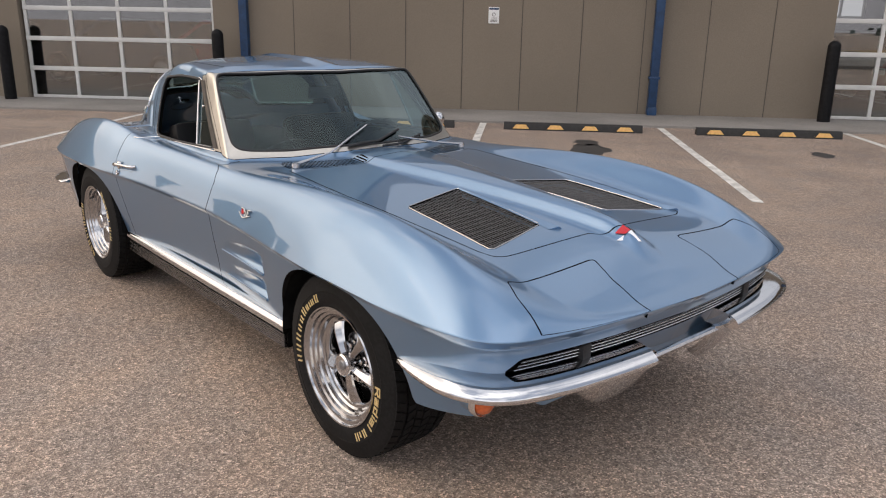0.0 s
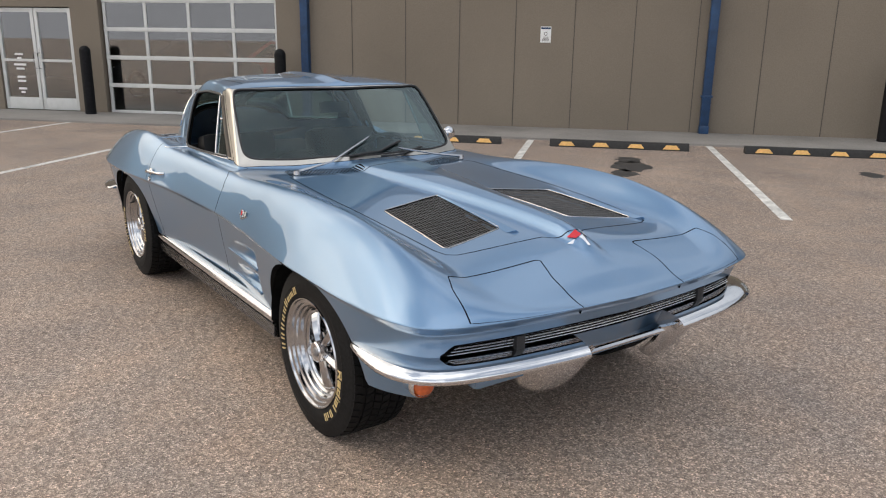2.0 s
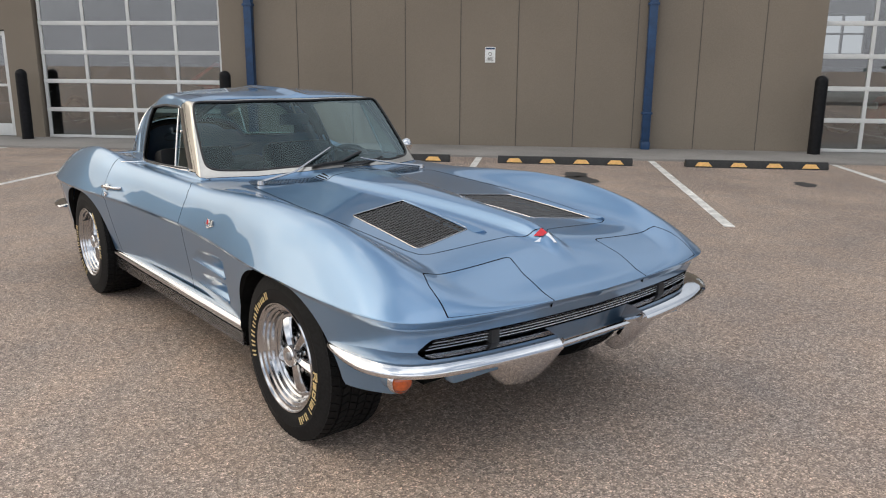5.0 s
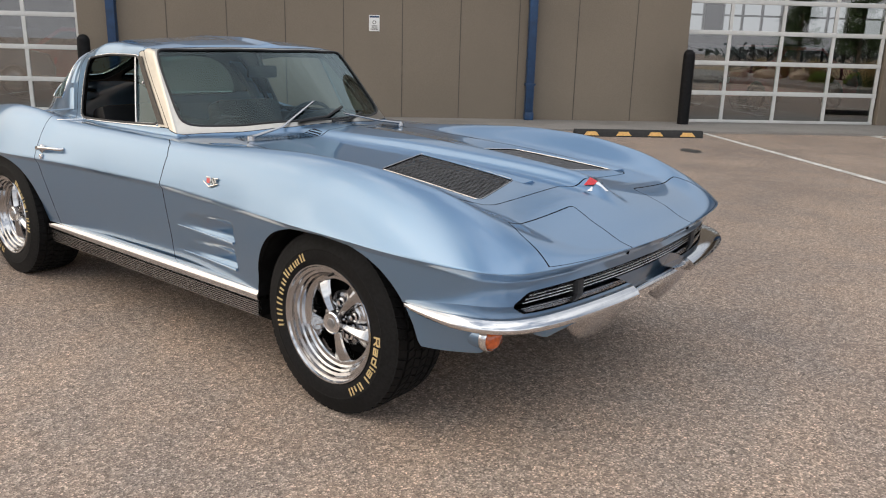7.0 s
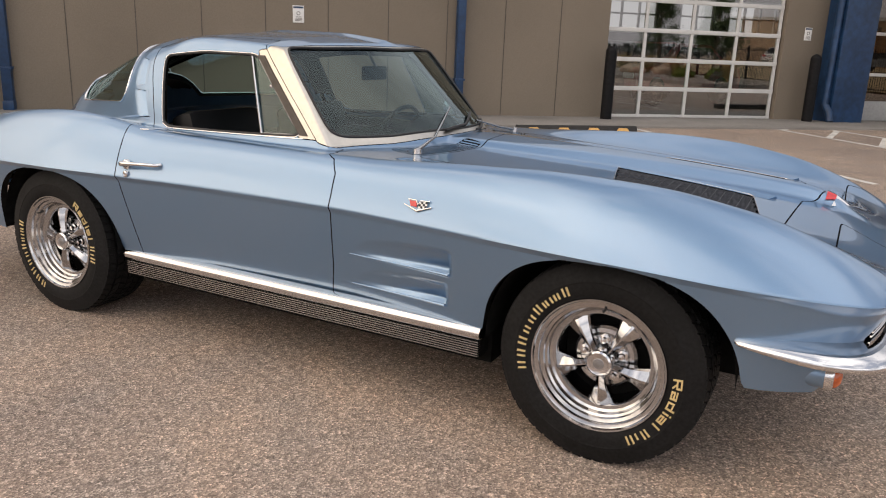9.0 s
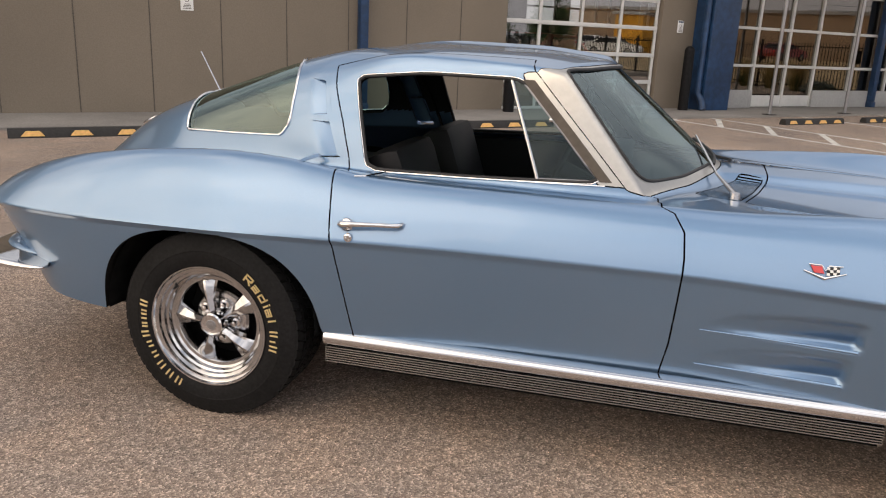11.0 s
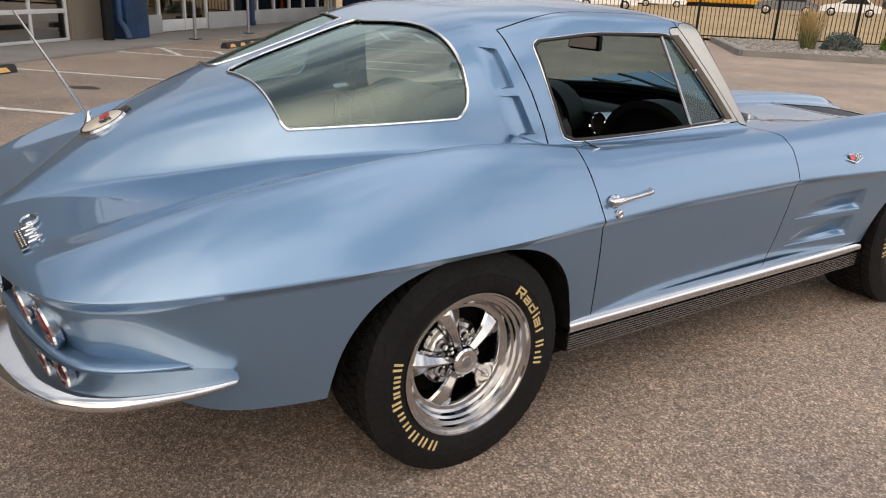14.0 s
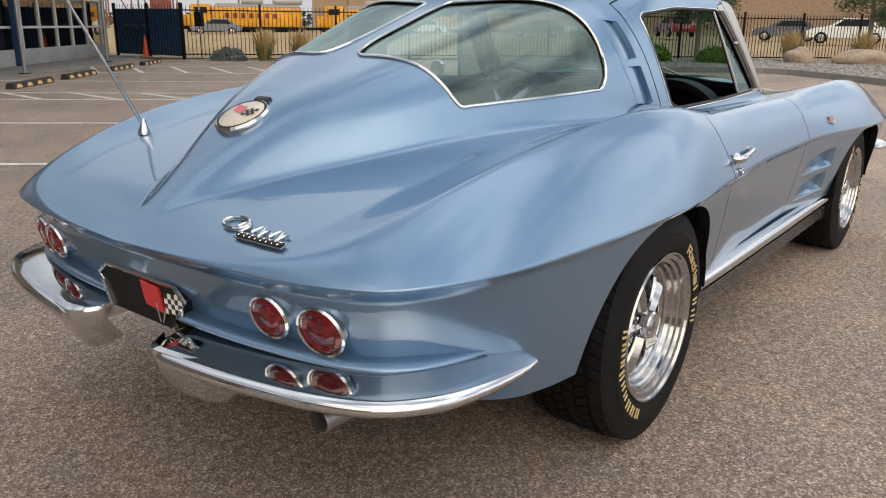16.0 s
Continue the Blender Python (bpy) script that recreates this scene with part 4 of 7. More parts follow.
def skin_part(name, number, mat, parent, label="", gap=0.0026, fold=0.02, sink=0.0):
    """One panel of the skin as a mesh of its own, with folded edges."""
    q = QUADS[REGION == number]
    used, inv = np.unique(q, return_inverse=True)
    q = inv.reshape(-1, 4)
    co, nr = SK[used].copy(), NORMAL[used]
    e = np.concatenate([q[:, [0, 1]], q[:, [1, 2]], q[:, [2, 3]], q[:, [3, 0]]])
    key = np.sort(e, 1)
    _, idx, cnt = np.unique(key, axis=0, return_index=True, return_counts=True)
    rim = e[idx[cnt == 1]]
    rim = rim[np.linalg.norm(co[rim[:, 0]] - co[rim[:, 1]], axis=1) > 1e-6]
    rim = rim[(np.abs(co[rim][:, :, 1]) > 1e-6).any(1)]
    rv = np.unique(rim)
    cen = co[q].mean(1)
    acc, num = np.zeros_like(co), np.zeros(len(co))
    for k in range(4):
        np.add.at(acc, q[:, k], cen)
        np.add.at(num, q[:, k], 1)
    inward = acc[rv] / num[rv][:, None] - co[rv]
    inward /= np.maximum(np.linalg.norm(inward, axis=1), 1e-9)[:, None]
    mid = np.abs(co[rv][:, 1]) < 1e-6
    inward[mid, 1] = 0
    co[rv] += inward * gap
    depth = sink(co) if callable(sink) else np.full(len(co), sink)
    co -= nr * depth[:, None]
    verts, nrm, faces = co, nr, q.tolist()
    if fold > 0:
        fold_index = {int(v): len(co) + k for k, v in enumerate(rv)}
        verts = np.concatenate([co, co[rv] - nr[rv] * fold])
        nrm = np.concatenate([nr, nr[rv]])
        faces += [(int(b), int(a), fold_index[int(a)], fold_index[int(b)]) for a, b in rim]
    faces = [tuple(dict.fromkeys(f)) for f in faces]
    me = bpy.data.meshes.new(name)
    me.from_pydata(verts.tolist(), [], [f for f in faces if len(f) > 2])
    me.polygons.foreach_set("use_smooth", np.ones(len(me.polygons), bool))
    me.normals_split_custom_set_from_vertices(nrm.tolist())
    me.materials.append(mat)
    # folded edges are coloured near black for the shade in panel gaps
    if fold > 0:
        me.materials.append(M_DARK)
        mi = np.zeros(len(me.polygons), np.int32)
        mi[len(q):] = 1
        mid_ = (co[rim[:, 0]] + co[rim[:, 1]])[:, [0, 2]] / 2
        soft_ = np.zeros(len(rim), bool)
        for p_ in GILLS:
            soft_ |= np.linalg.norm(nearest_on(p_, mid_) - mid_, axis=1) < 0.007
        if len(mi) == len(q) + len(rim):
            mi[len(q):][soft_] = 0
        me.polygons.foreach_set("material_index", mi)
    ob = new(name, me)
    ob.parent = parent
    if label:
        ob["label"] = label
    return ob


car = empty("car", pose(0, 0.026, 0) @ Matrix.Diagonal((1, 1.030, 1, 1)), "silver-blue classic fastback sports coupe parked on asphalt", "car")
body = skin_part("body", 0, M_PAINT, car, "silver-blue metallic bodyshell", fold=0.03)
hood = skin_part("hood", R_HOOD, M_PAINT, car)
door_r = skin_part("door", R_DOOR, M_PAINT, car)
door_l = skin_part("door", R_DOOR + 1, M_PAINT, car)
for k, d_ in ((0, door_r), (1, door_l)):
    skin_part("pillar_trim", R_PILLAR + k, M_FRAME, d_, "bright metal trim on the windshield pillar", 0.002)
skin_part("windshield_frame", R_FRAME, M_FRAME, car, "polished bright metal windshield frame", 0.0015)
# black sheets below the openings: the wells' shade is put into their colour
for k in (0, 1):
    skin_part("cowl_well_shade", R_COWL + k, M_DARK, body, "", 0, 0, 0.026)
    skin_part("vent_well_shade", R_VENT + k, M_DARK, hood, "", 0, 0, 0.03)
    skin_part("headlight_lid", R_LID + k, M_PAINT, car)
    skin_part("rear_window", R_PANE + k, M_GLASS_REAR, car, "tinted rear window pane", 0, 0, 0.004)
skin_part("windshield", R_WS, M_GLASS, car, "clear curved windshield", 0, 0, 0.004)


def on_top(x, y, lift=0.0):
    return (x, y, float(top_height(x, y)) + lift)


def side_y(x, z):
    """Distance of the skin from the middle plane at a height."""
    if z <= float(crease_z(x)):
        return float(half_width(x)) - float(lower_inset(np.array(x), np.array(z)))
    yy = np.linspace(0, float(half_width(x)), 900)
    zz = top_height(np.full(900, x), yy)
    k = np.where(zz >= z)[0]
    if not len(k):
        return 0.0
    i = k[-1]
    if i == 899:
        return float(yy[i])
    return float(yy[i] + (yy[i + 1] - yy[i]) * (zz[i] - z) / max(zz[i] - zz[i + 1], 1e-9))


def dense(poly, step=0.015, closed=True):
    res = []
    seq = list(zip(poly, poly[1:] + poly[:1])) if closed else list(zip(poly, poly[1:]))
    for (a, b), (c, d_) in seq:
        n = max(1, int(math.dist((a, b), (c, d_)) / step))
        res += [(a + (c - a) * k / n, b + (d_ - b) * k / n) for k in range(n)]
    if not closed:
        res.append(poly[-1])
    return res


# recessed air outlets behind the doors, deepest at their front edge
US = [-0.3, -0.1, 0.0, 0.1, 0.2, 0.3, 0.4, 0.5, 0.6, 0.7, 0.8, 0.9, 0.97, 1.0, 1.02, 1.1, 1.3]
VS = [-0.18, -0.05, -0.010, 0.010, 0.05, 0.15, 0.3, 0.5, 0.7, 0.85, 0.95, 0.990, 1.010, 1.05, 1.18]
for sgn in (-1, 1):
    for c0, c1, c2, c3 in ([(-1.022, 1.135), (-0.963, 1.130), (-0.934, 1.027), (-0.992, 1.021)], [(-0.986, 1.001), (-0.922, 1.002), (-0.880, 0.897), (-0.944, 0.891)]):
        vs = []
        rows_ = VS if c0[1] > 1.05 else VS[:-2] + [1.012, 1.014]
        for u in US:
            for v in rows_:
                x = (c0[0] * (1 - u) + c1[0] * u) * (1 - v) + (c3[0] * (1 - u) + c2[0] * u) * v
                z = (c0[1] * (1 - u) + c1[1] * u) * (1 - v) + (c3[1] * (1 - u) + c2[1] * u) * v
                deep = 0.015 * u ** 1.25 if 0 <= u < 1.01 and 0 < v < 1 else -0.0007
                vs.append((x, sgn * (side_y(x, z) - deep), z))
        n = len(VS)
        part("pillar_vent", Shape().add(vs, [(i * n + j, i * n + j + 1, (i + 1) * n + j + 1, (i + 1) * n + j) for i in range(len(US) - 1) for j in range(n - 1)]), M_PAINT, body, "recessed painted air outlet", 35)

# bright trim round the glass
part("windshield_trim", Shape().tube([on_top(a, b, 0.0) for a, b in dense(WINDSHIELD)], 0.0055, 8, True), M_BLACK, car, "black rubber windshield seal")
for sgn in (-1, 1):
    part("rear_window_trim", Shape().tube([on_top(a, b * sgn, 0.002) for a, b in dense(PANE, 0.008)], 0.0050, 8, True), M_CHROME, car)
    part("side_window_seal", Shape().tube([(a, sgn * (side_y(a, b) - 0.001), b) for a, b in dense(WINDOW)], 0.0055, 8, True), M_BLACK, car)
    part("side_window_trim", Shape().tube([(-0.44 + (a + 0.44) * 1.016, sgn * (side_y(-0.44 + (a + 0.44) * 1.016, 1.02 + (b - 1.02) * 1.035) + 0.0005), 1.02 + (b - 1.02) * 1.035) for a, b in dense(WINDOW)], 0.0026, 8, True), M_CHROME, car)

# ---- wheels


def tyre_mesh():
    R = HUB + 0.004
    prof = [(-0.085, 0.196), (-0.098, 0.205), (-0.106, 0.218), (-0.110, 0.235), (-0.110, 0.258), (-0.1095, 0.262), (-0.1105, 0.264), (-0.1045, 0.282), (-0.1005, 0.300), (-0.0975, 0.3085), (-0.0970, 0.311), (-0.092, R - 0.007)]
    prof = prof + [(-0.05, R - 0.008), (0.0, R - 0.008)]
    prof = [(a - 0.034 * (a < -0.01), b) for a, b in prof] + [(-a, b) for a, b in prof[::-1][1:]]
    return Shape().lathe(prof, 96)


def tread_blocks(row):
    """One ring of rubber blocks, slanted against its neighbours."""
    s = Shape()
    R = HUB + 0.004
    mid, half = 0.0335 * row, 0.0140 if -3 < row < 2 else 0.0160
    mid += 0.010 * (row > 1) - 0.008 * (row < -2)
    skew = 0.006 * (-1) ** row
    for k in range(58):
        a = 2 * math.pi * k / 58 + 0.031 * row
        low, top = R - 0.010, R + 0.0004
        fall = 0.0045 * (row in (-3, 2))
        pts = []
        for y, z1 in ((mid - half, top - fall * (row < 0)), (mid + half, top - fall * (row > 0))):
            sh = skew if y > mid else -skew
            pts += [(sh - 0.0143, y, low), (sh + 0.0143, y, low), (sh + 0.0136, y, z1), (sh - 0.0136, y, z1)]
        s.add([Matrix.Rotation(a, 4, "Y") @ Vector(p) for p in pts], [(0, 1, 2, 3), (4, 7, 6, 5), (0, 4, 5, 1), (1, 5, 6, 2), (2, 6, 7, 3), (3, 7, 4, 0)])
    return s


# strokes of the raised marks in a unit cell: plain bars, and one plain word
MARKS = {
    "pair": [(0.2, 0.0, 0.2, 0.72), (0.65, 0.0, 0.65, 0.72)],
    "tall": [(0.2, 0.0, 0.2, 1.0), (0.65, 0.0, 0.65, 1.0)],
    "bar": [(0.45, 0.0, 0.45, 0.72)],
    "R": [(0.1, 0.0, 0.1, 1.0), (0.1, 0.92, 0.8, 0.92), (0.8, 1.0, 0.8, 0.42), (0.1, 0.48, 0.8, 0.48), (0.42, 0.48, 0.86, 0.0)],
    "a": [(0.1, 0.66, 0.72, 0.66), (0.76, 0.74, 0.76, 0.0), (0.1, 0.08, 0.76, 0.08), (0.1, 0.38, 0.76, 0.38), (0.1, 0.02, 0.1, 0.44)],
    "d": [(0.1, 0.08, 0.78, 0.08), (0.78, 0.0, 0.78, 1.0), (0.1, 0.64, 0.78, 0.64), (0.1, 0.0, 0.1, 0.72)],
    "i": [(0.45, 0.0, 0.45, 0.70), (0.45, 0.84, 0.45, 1.0)],
    "l": [(0.45, 0.0, 0.45, 1.0)],
}


def sidewall_marks(parent, spec, first, last, r=0.2435, high=0.0138):
    """Raised marks round the sidewall; spec holds names and widths, an empty name for a space."""
    unit = (last - first) / sum(q for _, q in spec)
    a = first
    for kind, q in spec:
        wl_ = q * unit
        if kind:
            s = Shape()
            for f0, g0, f1, g1 in MARKS[kind]:
                p0, p1 = Vector((f0 * q, g0)), Vector((f1 * q, g1))
                u = (p1 - p0).normalized()
                n = Vector((-u.y, u.x)) * 0.085
                e = u * (0.085 if g0 == g1 else 0.0)
                pts = []
                for c in (p0 - e - n, p1 + e - n, p1 + e + n, p0 - e + n):
                    bb = -math.radians(a + unit * (0.04 + 0.92 * c.x))
                    rr = r - high + 2 * high * c.y
                    pts += [(rr * math.sin(bb), y_, rr * math.cos(bb)) for y_ in (0.1055, 0.1118)]
                s.add(pts, [(1, 3, 5, 7), (0, 6, 4, 2), (0, 2, 3, 1), (2, 4, 5, 3), (4, 6, 7, 5), (6, 0, 1, 7)])
            part("sidewall_mark", s, M_GOLD, parent)
        a += wl_


def make_wheel():
    wh = empty("wheel", pose(0, 0, 0), "", "")
    ty = part("tyre", tyre_mesh(), M_TYRE, wh, "black radial tyre with cream sidewall marks")
    for row in (-3, -2, -1, 0, 1, 2):
        tagged(part("tread", tread_blocks(row), M_TYRE, ty), kind="stuff")
    sidewall_marks(ty, [("tall", 1), ("tall", 1), ("tall", 1.1), ("pair", 1), ("pair", 1), ("tall", 0.9), ("pair", 0.7), ("bar", 0.4), ("pair", 0.8), ("tall", 0.9)], 205, 288)
    sidewall_marks(ty, [("R", 1.1), ("a", 1), ("d", 1), ("i", 0.45), ("a", 1), ("l", 0.45), ("", 0.6), ("tall", 0.9), ("bar", 0.5), ("tall", 1.0)], 36, 105)
    rim = [(0.092, 0.205), (0.104, 0.2130), (0.109, 0.2105), (0.108, 0.206), (0.101, 0.2025), (0.098, 0.196), (0.097, 0.1915), (0.088, 0.189), (0.085, 0.182), (0.084, 0.1795), (0.075, 0.177), (0.070, 0.171), (0.058, 0.167), (0.053, 0.160), (0.051, 0.150), (0.046, 0.146), (0.040, 0.144), (-0.06, 0.144), (-0.06, 0.10)]
    part("rim", Shape().lathe(rim, 96), M_RIM, wh, "wide polished chrome outer rim", 22)
    part("valve_stem", Shape().tube([(0.130, 0.072, 0.118), (0.128, 0.098, 0.116)], [0.005, 0.004], 8), M_BLACK, wh)
    part("backing", Shape().lathe([(-0.03, 0.001), (-0.03, 0.143)], 40), M_DARK, wh)
    part("drum", Shape().lathe([(-0.028, 0.100), (0.010, 0.100), (0.018, 0.092), (0.020, 0.080), (0.026, 0.074), (0.028, 0.05), (0.028, 0.001)], 40), M_STEEL, wh, "bright metal hub plate behind the spokes", 25)
    stations = [(0.034, 0.013, 0.072), (0.055, 0.0135, 0.071), (0.080, 0.018, 0.069), (0.105, 0.026, 0.066), (0.128, 0.036, 0.062), (0.146, 0.044, 0.056), (0.156, 0.046, 0.050)]
    for k in range(5):
        a = 2 * math.pi * k / 5 + radians(15)
        vs = []
        for rr, hw_, top in stations:
            for u, dz in ((-1.08, -0.040), (-1.0, -0.020), (-0.82, -0.013), (-0.10, 0.001), (0.10, 0.001), (0.82, -0.013), (1.0, -0.020), (1.08, -0.040)):
                vs.append(Matrix.Rotation(a, 4, "Y") @ Vector((u * hw_, top + dz, rr)))
        n = 8
        fs = [(i * n + j, i * n + j + 1, (i + 1) * n + j + 1, (i + 1) * n + j) for i in range(len(stations) - 1) for j in range(n - 1)]
        part("spoke", Shape().add(vs, fs), M_RIM, wh, "", 14)
        b = a + math.pi / 5
        c = (0.062 * math.sin(b), 0.016, 0.062 * math.cos(b))
        part("lug_nut", Shape().lathe([(0.010, 0.0), (0.010, 0.017), (0.020, 0.017), (0.022, 0.010), (0.034, 0.009), (0.036, 0.0)], 12, "y", c), M_CHROME, wh)
    part("centre_cap", Shape().lathe([(0.05, 0.042), (0.074, 0.042), (0.084, 0.040), (0.089, 0.035), (0.087, 0.030), (0.0855, 0.0)], 40), M_CHROME, wh, "chrome centre cap with grey emblem", 25)
    part("cap_emblem", Shape().lathe([(0.0862, 0.018), (0.0885, 0.016), (0.0885, 0.0)], 32).box(-0.009, 0.009, 0.0885, 0.0905, -0.007, 0.007, 0.001), M_GREYMETAL, wh)
    return wh


wheel = make_wheel()
wheel.parent = car
wheel.matrix_basis = pose(FRONT_AXLE, -0.698, HUB, 0, 0, 180) @ pose(0, 0, 0, 0, -49, 0)
for x, y, rz, spin in ((REAR_AXLE, -0.71, 180, 0), (FRONT_AXLE, 0.705, 0, 30), (REAR_AXLE, 0.71, 0, 200)):
    copy_thing(wheel, pose(x, y, HUB, 0, 0, rz) @ pose(0, 0, 0, 0, spin, 0))

# ---- underside, wheel housings, sills
under = Shape().box(-1.66, 1.30, -0.46, 0.46, 0.17, 0.42).box(1.30, 1.62, -0.44, 0.44, 0.24, 0.42).box(-2.00, -1.66, -0.46, 0.46, 0.30, 0.44).box(1.66, 1.72, -0.46, 0.46, 0.37, 0.46).box(-0.83, 0.85, -0.70, 0.70, 0.20, 0.42)
part("underbody", under, M_DARK, car, "dark underbody and frame")
for x in (FRONT_AXLE + 0.01, REAR_AXLE - 0.005):
    for sgn in (-1, 1):
        prof = [(sgn * 0.80, 0.385), (sgn * 0.42, 0.36), (sgn * 0.42, 0.0)]
        h = Shape().lathe(prof, 40, "y", (x, 0, 0.335), math.pi)
        part("wheel_housing", h, M_DARK, car)
for sgn in (-1, 1):
    sill = Shape()
    prof = [(0.745, 0.352), (0.764, 0.350), (0.776, 0.344), (0.783, 0.335), (0.785, 0.325), (0.783, 0.315), (0.776, 0.306), (0.74, 0.303)]
    vs = [(x, sgn * y, z) for x in (-0.845, 0.84) for y, z in prof]
    n = len(prof)
    sill.add(vs, [(i, (i + 1) % n, n + (i + 1) % n, n + i) for i in range(n)] + [tuple(range(n)), tuple(range(n, 2 * n))])
    so_ = part("sill_trim", sill, M_CHROME, car, "polished aluminium sill trim", 40)
    rib = Shape()
    for k in range(7):
        z = 0.297 - k * 0.0082
        rib.box(-0.84, 0.835, sgn * 0.755 if sgn > 0 else -0.777, sgn * 0.777 if sgn > 0 else -0.755, z - 0.0034, z, 0.001)
    part("ribbed_strip", rib, M_STEEL, so_, "ribbed aluminium strip", 25)
    part("sill_back", Shape().box(-0.84, 0.835, min(sgn * 0.70, sgn * 0.762), max(sgn * 0.70, sgn * 0.762), 0.240, 0.303), M_DARK, so_)

# ---- bumpers: a section carried along the plan of the body


def along_outline(x0, y1, front, n=60):
    """Places on the plan from the station x0 to the half width y1, with their outward directions."""
    k = [i for i in range(NS) if ((PX[i] > x0 if front else PX[i] < x0) and PY[i] >= y1)]
    k = k if not front else k[::-1]
    k = [k[int(q)] for q in np.linspace(0, len(k) - 1, n)]
    return [(PX[i], PY[i], nx[i], ny[i]) for i in k]


def blade(places, section, sgn, taper, lift):
    """section: (outwards, up) pairs."""
    s = Shape()
    n, m = len(places), len(section)
    cu = sum(p[0] for p in section) / m
    cz = sum(p[1] for p in section) / m
    vs = []
    for i, (x, y, a, b) in enumerate(places):
        t = i / (n - 1)
        k = taper(t)
        dz, du = lift(t)
        for u, z in section:
            uu, zz = cu + (u - cu) * k + du, cz + (z - cz) * k + dz
            vs.append((x + a * uu, sgn * (y + b * uu), zz))
    fs = [(i * m + j, i * m + (j + 1) % m, (i + 1) * m + (j + 1) % m, (i + 1) * m + j) for i in range(n - 1) for j in range(m)]
    fs += [tuple(range(m)), tuple((n - 1) * m + j for j in range(m))]
    return s.add(vs, fs)


def flip(sgn):
    return Matrix.Diagonal((1, sgn, 1, 1))


def bowl(y0, y1, top, low, x0, tuck, way, curl=0.05):
    """A rounded lobe hanging from a bumper's end, curling under the car; hollow behind."""
    n, m = 22, 10
    vs = []
    for back in (0.0, 0.012):
        for i in range(n):
            u = i / (n - 1)
            y = y0 + (y1 - y0) * u
            depth = (top - low) * (1 - abs(2 * u - 0.85) ** 3.4 / (1.15 ** 3.4)) ** 0.55 if abs(2 * u - 0.85) < 1.15 else 0.0
            for j in range(m):
                v = j / (m - 1)
                vs.append((x0 + tuck * v ** 1.7 - 0.05 * way * (u - 0.1) ** 2 - way * (back + curl * max(0.0, 1 - u / 0.22) ** 2), y, top - depth * v + back * 0.4))
    k = n * m
    fs = [(i * m + j, i * m + j + 1, (i + 1) * m + j + 1, (i + 1) * m + j) for i in range(n - 1) for j in range(m - 1)]
    fs += [tuple(k + q for q in f[::-1]) for f in fs]
    ring = [i * m for i in range(n)] + [(n - 1) * m + j for j in range(1, m)] + [i * m + m - 1 for i in range(n - 2, -1, -1)] + [j for j in range(m - 2, 0, -1)]
    fs += [(a, b, k + b, k + a) for a, b in zip(ring, ring[1:] + ring[:1])]
    return Shape().add(vs, fs)


F_SEC = [(-0.085, 0.520), (-0.035, 0.516), (0.000, 0.509), (0.021, 0.497), (0.031, 0.485), (0.034, 0.476), (0.030, 0.468), (0.016, 0.462), (-0.02, 0.459), (-0.085, 0.460)]
R_SEC = [(-0.10, 0.476), (-0.06, 0.470), (-0.02, 0.463), (0.015, 0.456), (0.034, 0.4515), (0.043, 0.447), (0.049, 0.440), (0.051, 0.433), (0.049, 0.426), (0.042, 0.419), (0.020, 0.413), (-0.03, 0.410), (-0.10, 0.409)]
ease = lambda t, a: min(1.0, (t / a)) ** 0.6
for sgn in (-1, 1):
    fb = part("front_bumper", blade(along_outline(1.625, 0.215, True), F_SEC, sgn, lambda t: 0.22 + 0.78 * ease(t, 0.22), lambda t: (0.012 * (1 - t) ** 2, -0.02 * (1 - min(1, t / 0.3)))), M_CHROME, car, "chrome front bumper half", 60)
    part("bumper_guard", bowl(0.165, 0.43, 0.477, 0.322, 2.062, -0.085, 1, 0.008).moved(flip(sgn)), M_CHROME, fb, "", 60)
    rb = part("rear_bumper", blade(along_outline(-1.885, 0.14, False), R_SEC, sgn, lambda t: (0.15 + 0.85 * ease(t, 0.28)) * (1 - 0.3 * max(0.0, (t - 0.94) / 0.06) ** 2), lambda t: (0.012 * (1 - t), -0.015 * (1 - min(1, t / 0.3)) - 0.03 * max(0.0, (t - 0.94) / 0.06) ** 2)), M_CHROME, car, "chrome rear bumper half", 60)
    part("bumper_ledge", blade(along_outline(-1.945, 0.14, False), [(-0.10, 0.500), (-0.054, 0.498), (-0.040, 0.493), (-0.036, 0.487), (-0.040, 0.480), (-0.10, 0.475)], sgn, lambda t: 0.2 + 0.8 * ease(t, 0.25), lambda t: (-0.012 * (1 - t), -0.006)), M_PAINT, body, "", 50)
    part("bumper_guard", bowl(0.125, 0.375, 0.452, 0.338, -2.366, 0.045, -1).moved(flip(sgn)), M_CHROME, rb, "", 60)
part("bumper_bar", Shape().tube([(2.045, y, 0.463) for y in np.linspace(-0.21, 0.21, 12)], 0.012, 8), M_CHROME, car, "slim chrome bar between the bumper halves")
part("front_valance", Shape().box(1.93, 1.985, -0.60, 0.60, 0.405, 0.50, 0.015), M_PAINT, car)

# ---- grille
gr = part("grille", Shape().box(1.86, 1.89, -0.70, 0.70, 0.43, 0.60), M_DARK, car, "dark grille recess with slim bright bars")
part("grille_floor", Shape().box(1.88, 1.95, -0.66, 0.66, 0.487, 0.497).box(1.95, 1.99, -0.56, 0.56, 0.487, 0.497), M_DARK, gr)
for k in range(4):
    z = 0.531 + 0.0095 * k
    path = [(2.022 - 0.058 * (abs(y) / 0.6) ** 2.2, y, z) for y in np.linspace(-0.68 + 0.01 * k, 0.68 - 0.01 * k, 44)]
    part("grille_bar", Shape().tube(path, 0.0027, 6, flat=1.3), M_CHROME, gr, "", 60)
